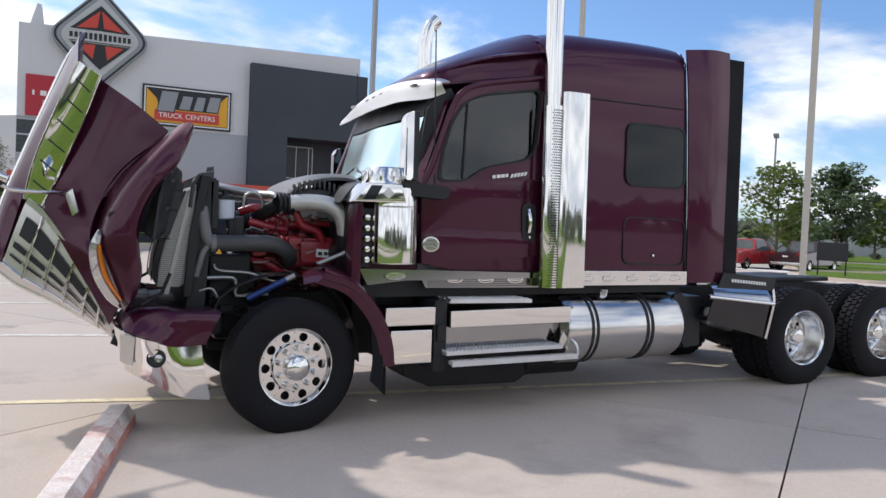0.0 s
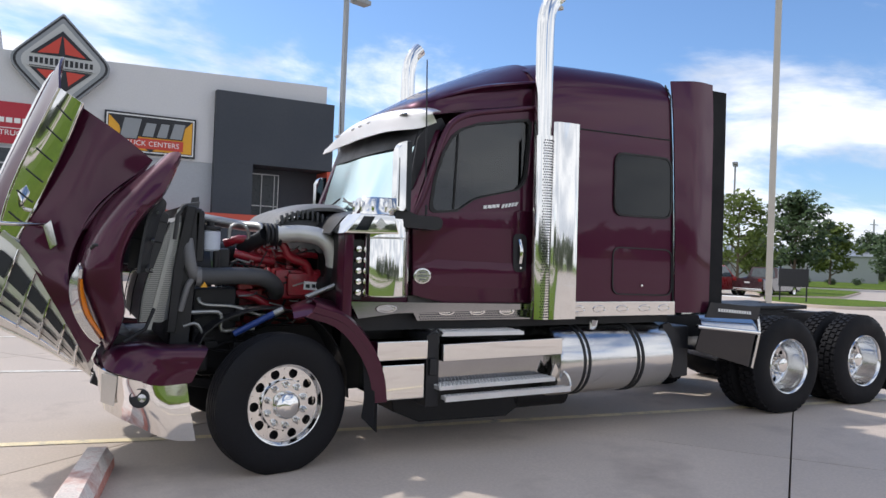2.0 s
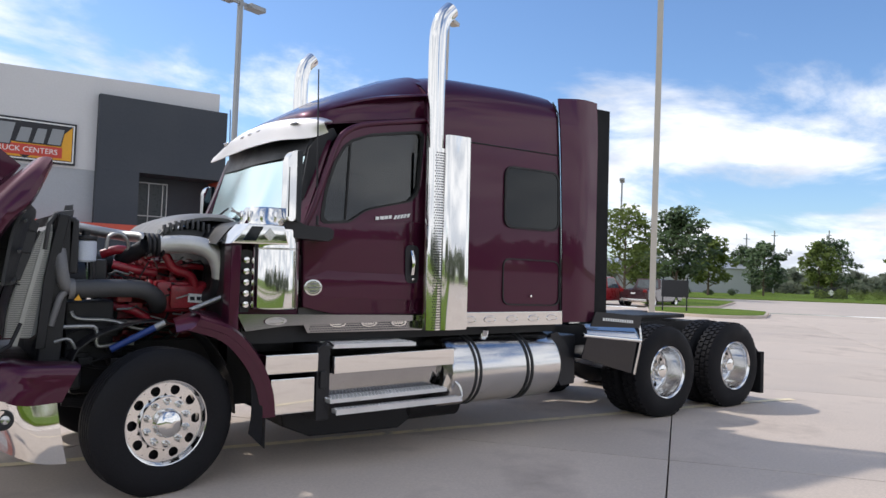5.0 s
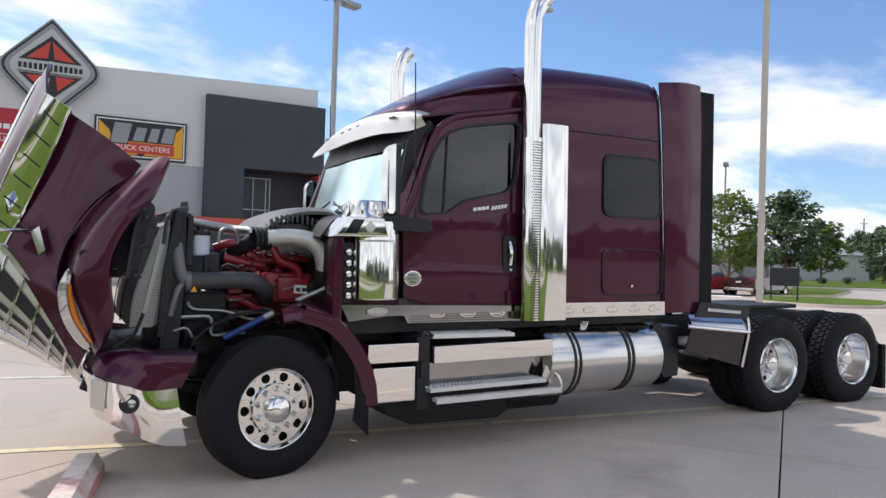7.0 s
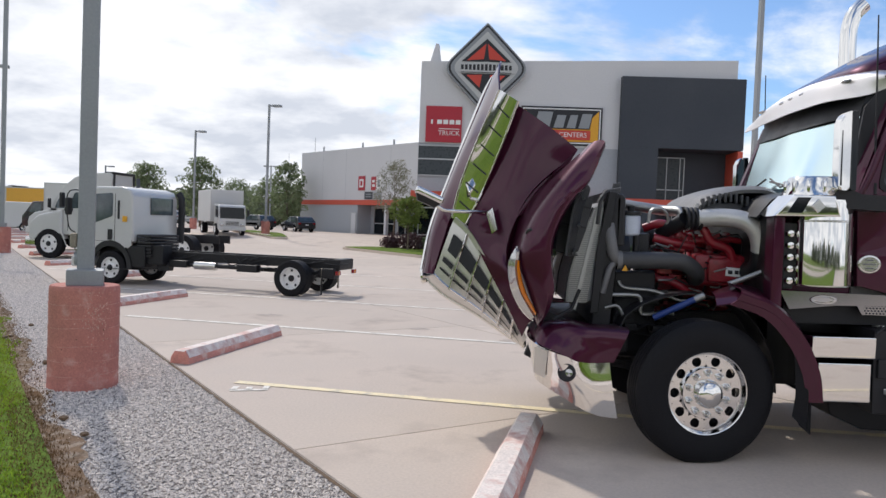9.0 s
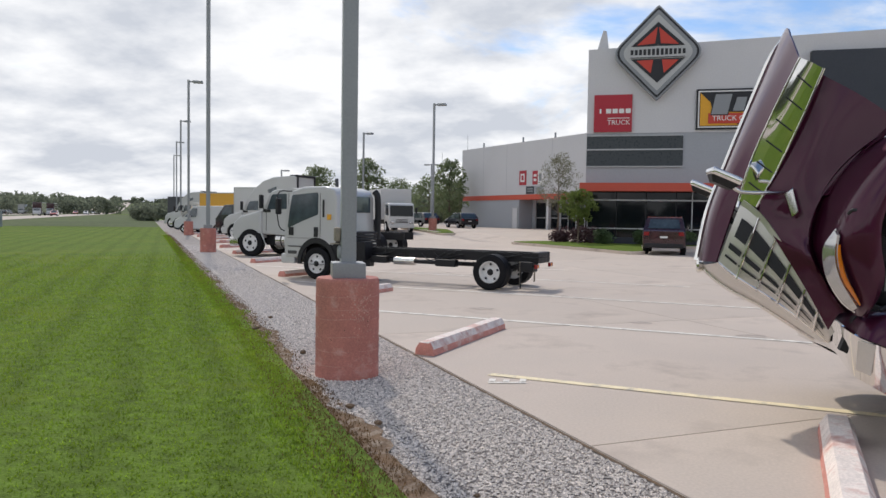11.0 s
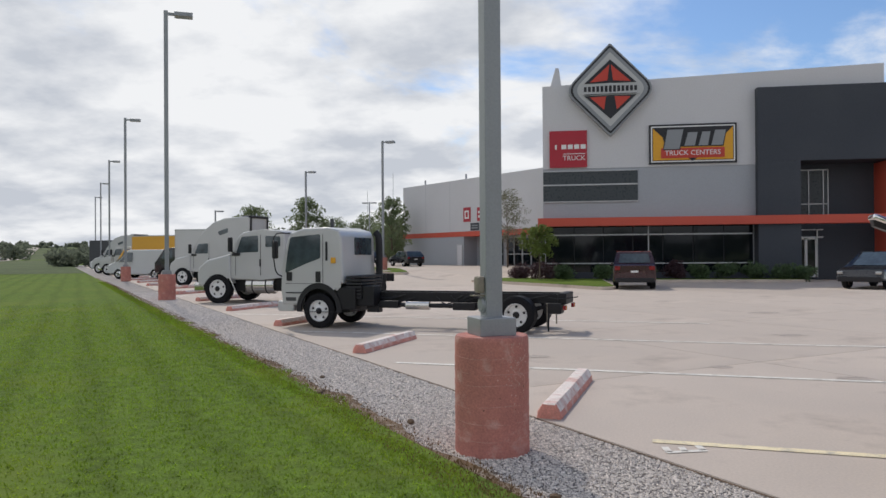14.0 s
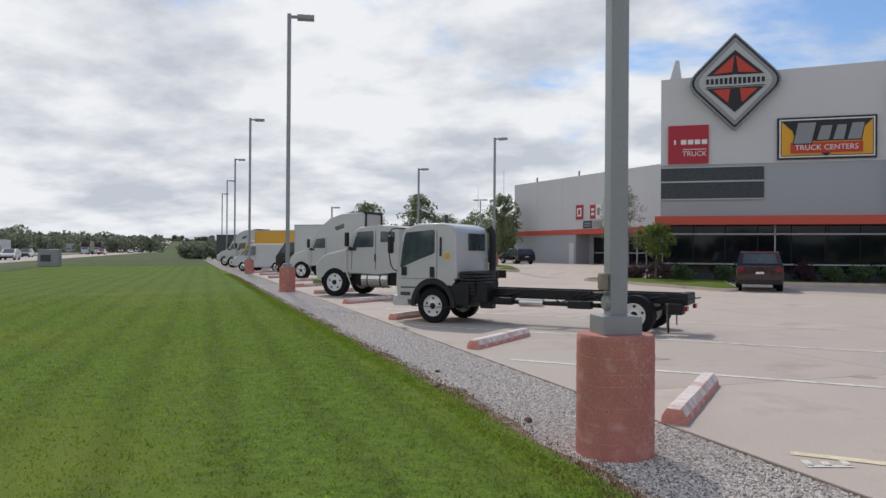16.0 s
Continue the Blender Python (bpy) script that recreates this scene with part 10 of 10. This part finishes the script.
part("lid", bm, "frame_grey", bx)
bm = bmesh.new()
box(bm, -0.7, 0.3, -0.52, -0.5, 0.5, 1.2)
part("door", bm, "box_dark", bx, smooth=0)

# ---- lot slabs ----
STEP = 4.98
SLABS = tagged(new("lot_pavement"), "worn pale concrete truck lot cast in large slabs", "pavement", "", "structure")
SLABS.location = (0, 0, 0)


def slab(i, j):
    s0, s1 = 1.05 + STEP * i, 1.05 + STEP * (i + 1)
    n0, n1 = (0.0 if j == 0 else STEP * j), STEP * (j + 1)
    gap, n = 0.007, 6
    c = plan((s0 + s1) / 2, (n0 + n1) / 2)
    bm = bmesh.new()
    grid = []
    for a in range(n + 1):
        row = []
        for b in range(n + 1):
            s = s0 + gap + (s1 - s0 - 2 * gap) * a / n
            q = n0 + gap + (n1 - n0 - 2 * gap) * b / n
            x, y = plan(s, q)
            row.append(bm.verts.new((x - c[0], y - c[1], gz(x, y))))
        grid.append(row)
    for a in range(n):
        for b in range(n):
            bm.faces.new((grid[a][b], grid[a][b + 1], grid[a + 1][b + 1], grid[a + 1][b]))
    rim = [grid[a][0] for a in range(n + 1)] + [grid[n][b] for b in range(1, n + 1)] + [grid[a][n] for a in range(n - 1, -1, -1)] + [grid[0][b] for b in range(n - 1, 0, -1)]
    low = [bm.verts.new((v.co.x, v.co.y, v.co.z - 0.12)) for v in rim]
    for k in range(len(rim)):
        m = (k + 1) % len(rim)
        bm.faces.new((rim[k], rim[m], low[m], low[k]))
    ob = link_mesh("slab", bm, "concrete", 0)
    ob.location = (c[0], c[1], 0)
    ob.parent = SLABS


for i in range(-9, 15):
    for j in range(9):
        slab(i, j)

# ---- grass blades and gravel ----
def blades(name, s0, s1, n0, n1, count, seed, tall=0.055, material="blades"):
    rng = np.random.default_rng(seed)
    s, n = rng.uniform(s0, s1, count), rng.uniform(n0, n1, count)
    n -= 0.2 * np.clip((5.5 - s) / 3, 0, 1)
    n = np.where(n > -1.62, n - rng.exponential(0.12, count) * (rng.random(count) < 0.6), n)
    x = EDGE0.x + ALONG.x * s + ACROSS.x * n
    y = EDGE0.y + ALONG.y * s + ACROSS.y * n
    a = rng.uniform(0, 2 * np.pi, count)
    h = tall * rng.uniform(0.5, 1.25, count)
    w = 0.0042 * rng.uniform(0.7, 1.4, count) * (1 + tall * 6)
    lean = rng.normal(0, 0.45, (count, 2)) * h[:, None]
    v = np.zeros((count, 3, 3))
    v[:, 0] = np.stack([x - w * np.cos(a), y - w * np.sin(a), np.full(count, 0.008)], 1)
    v[:, 1] = np.stack([x + w * np.cos(a), y + w * np.sin(a), np.full(count, 0.008)], 1)
    v[:, 2] = np.stack([x + lean[:, 0], y + lean[:, 1], 0.01 + h], 1)
    me = bpy.data.meshes.new(name)
    me.from_pydata(v.reshape(-1, 3).tolist(), [], np.arange(count * 3).reshape(-1, 3).tolist())
    me.materials.append(M[material])
    tagged(new(name, me), "short mown green grass blades" if material == "blades" else "dry brown grass along the lawn edge", "grass", "", "stuff")


def lawn_blades(count, seed):
    """Mown grass, thinning out and coarser with distance along the lot's edge."""
    rng = np.random.default_rng(seed)
    u = rng.random(count) ** 2.6
    s = -11 + 66 * u
    n = -1.52 - (6.5 + 0.30 * (s + 11)) * rng.random(count) ** 1.25
    n -= 0.2 * np.clip((5.5 - s) / 3, 0, 1) * np.exp((n + 1.5) * 0.8)
    n += 0.16 * np.sin(s * 2.3) * np.exp((n + 1.5) * 4) + 0.10 * np.sin(s * 5.9 + 1) * np.exp((n + 1.5) * 4)
    x = EDGE0.x + ALONG.x * s + ACROSS.x * n
    y = EDGE0.y + ALONG.y * s + ACROSS.y * n
    far = np.clip(s + 5, 0, 99)
    a = rng.uniform(0, 2 * np.pi, count)
    h = (0.014 + 0.0006 * far) * rng.uniform(0.5, 1.4, count) * np.where(rng.random(count) < np.clip((s - 2) / 26, 0, 1), 0.01, 1.0)
    w = (0.0036 + 0.00035 * far) * rng.uniform(0.7, 1.4, count)
    lean = rng.normal(0, 0.5, (count, 2)) * h[:, None]
    v = np.zeros((count, 3, 3))
    v[:, 0] = np.stack([x - w * np.cos(a), y - w * np.sin(a), np.full(count, 0.010)], 1)
    v[:, 1] = np.stack([x + w * np.cos(a), y + w * np.sin(a), np.full(count, 0.010)], 1)
    v[:, 2] = np.stack([x + lean[:, 0], y + lean[:, 1], 0.012 + h], 1)
    me = bpy.data.meshes.new("grass_blades")
    me.from_pydata(v.reshape(-1, 3).tolist(), [], np.arange(count * 3).reshape(-1, 3).tolist())
    me.materials.append(M["blades"])
    tagged(new("grass_blades", me), "short mown green grass blades", "grass", "", "stuff")


lawn_blades(620000, 11)
blades("grass_fringe", -12, 50, -1.80, -1.44, 30000, 13, 0.030)
blades("dry_fringe", -12, 50, -1.72, -1.22, 26000, 14, 0.022, "straw")
blades("dry_fringe", 0.6, 3.6, -1.50, -1.15, 2600, 15, 0.020, "straw")


def gravel(s0, s1, n0, n1, count, seed, size):
    rng = np.random.default_rng(seed)
    base = np.array([(1, 0, 0), (-1, 0, 0), (0, 1, 0), (0, -1, 0), (0, 0, 1), (0, 0, -1)], float)
    faces = np.array([(0, 2, 4), (2, 1, 4), (1, 3, 4), (3, 0, 4), (2, 0, 5), (1, 2, 5), (3, 1, 5), (0, 3, 5)])
    s, n = rng.uniform(s0, s1, count), rng.uniform(n0, n1, count)
    x = EDGE0.x + ALONG.x * s + ACROSS.x * n
    y = EDGE0.y + ALONG.y * s + ACROSS.y * n
    r = size * rng.uniform(0.5, 1.4, (count, 1, 1)) * rng.uniform(0.6, 1.2, (count, 6, 1))
    a = rng.uniform(0, 2 * np.pi, count)
    c, d = np.cos(a), np.sin(a)
    v = base[None] * r
    v = np.stack([v[..., 0] * c[:, None] - v[..., 1] * d[:, None], v[..., 0] * d[:, None] + v[..., 1] * c[:, None], v[..., 2] * 0.7], -1)
    v += np.stack([x, y, np.full(count, 0.0) - 0.006 + size * 0.3 * rng.random(count)], 1)[:, None]
    f = (faces[None] + 6 * np.arange(count)[:, None, None]).reshape(-1, 3)
    me = bpy.data.meshes.new("gravel")
    me.from_pydata(v.reshape(-1, 3).tolist(), [], f.tolist())
    me.materials.append(M["stones"])
    tagged(new("gravel", me), "loose grey crushed stones", "gravel", "", "stuff")


gravel(-11, 6, -1.72, -0.045, 124000, 21, 0.0105)
gravel(6, 15, -1.55, -0.045, 32000, 22, 0.014)
gravel(15, 34, -1.5, -0.045, 24000, 23, 0.020)
rnd = random.Random(5)
for k in range(7):
    s, n = rnd.uniform(0, 8), rnd.uniform(-1.5, -1.1)
    x, y = plan(s, n)
    bm = bmesh.new()
    bmesh.ops.create_icosphere(bm, subdivisions=1, radius=rnd.uniform(0.02, 0.05))
    for v in bm.verts:
        v.co = Vector((v.co.x * rnd.uniform(0.7, 1.3) + x, v.co.y * rnd.uniform(0.7, 1.3) + y, v.co.z * 0.6 + 0.02))
    single("soil_clod", bm, "soil", "dark clod of soil on the gravel", "soil", "soil clods", smooth=0)


# ---- oil spots and a hairline crack on the slabs ----
rnd = random.Random(31)
for x, y, r in ((0.9, 11.4, 0.16), (2.3, 9.6, 0.10), (-0.6, 12.2, 0.12), (1.6, 16.5, 0.22), (-3.2, 13.0, 0.15), (-4.6, 20.0, 0.30), (2.6, 22.0, 0.30)):
    bm = bmesh.new()
    ring = []
    for k in range(18):
        a = 2 * math.pi * k / 18
        q = r * rnd.uniform(0.65, 1.15)
        px_, py_ = x + 1.5 * q * math.cos(a), y + q * math.sin(a)
        ring.append(bm.verts.new((px_, py_, gz(px_, py_) + 0.0045)))
    bm.faces.new(ring)
    single("oil_stain", bm, "oil_stain", "faint dark oil stain on the concrete", "stain", "oil stains", "structure", smooth=0)
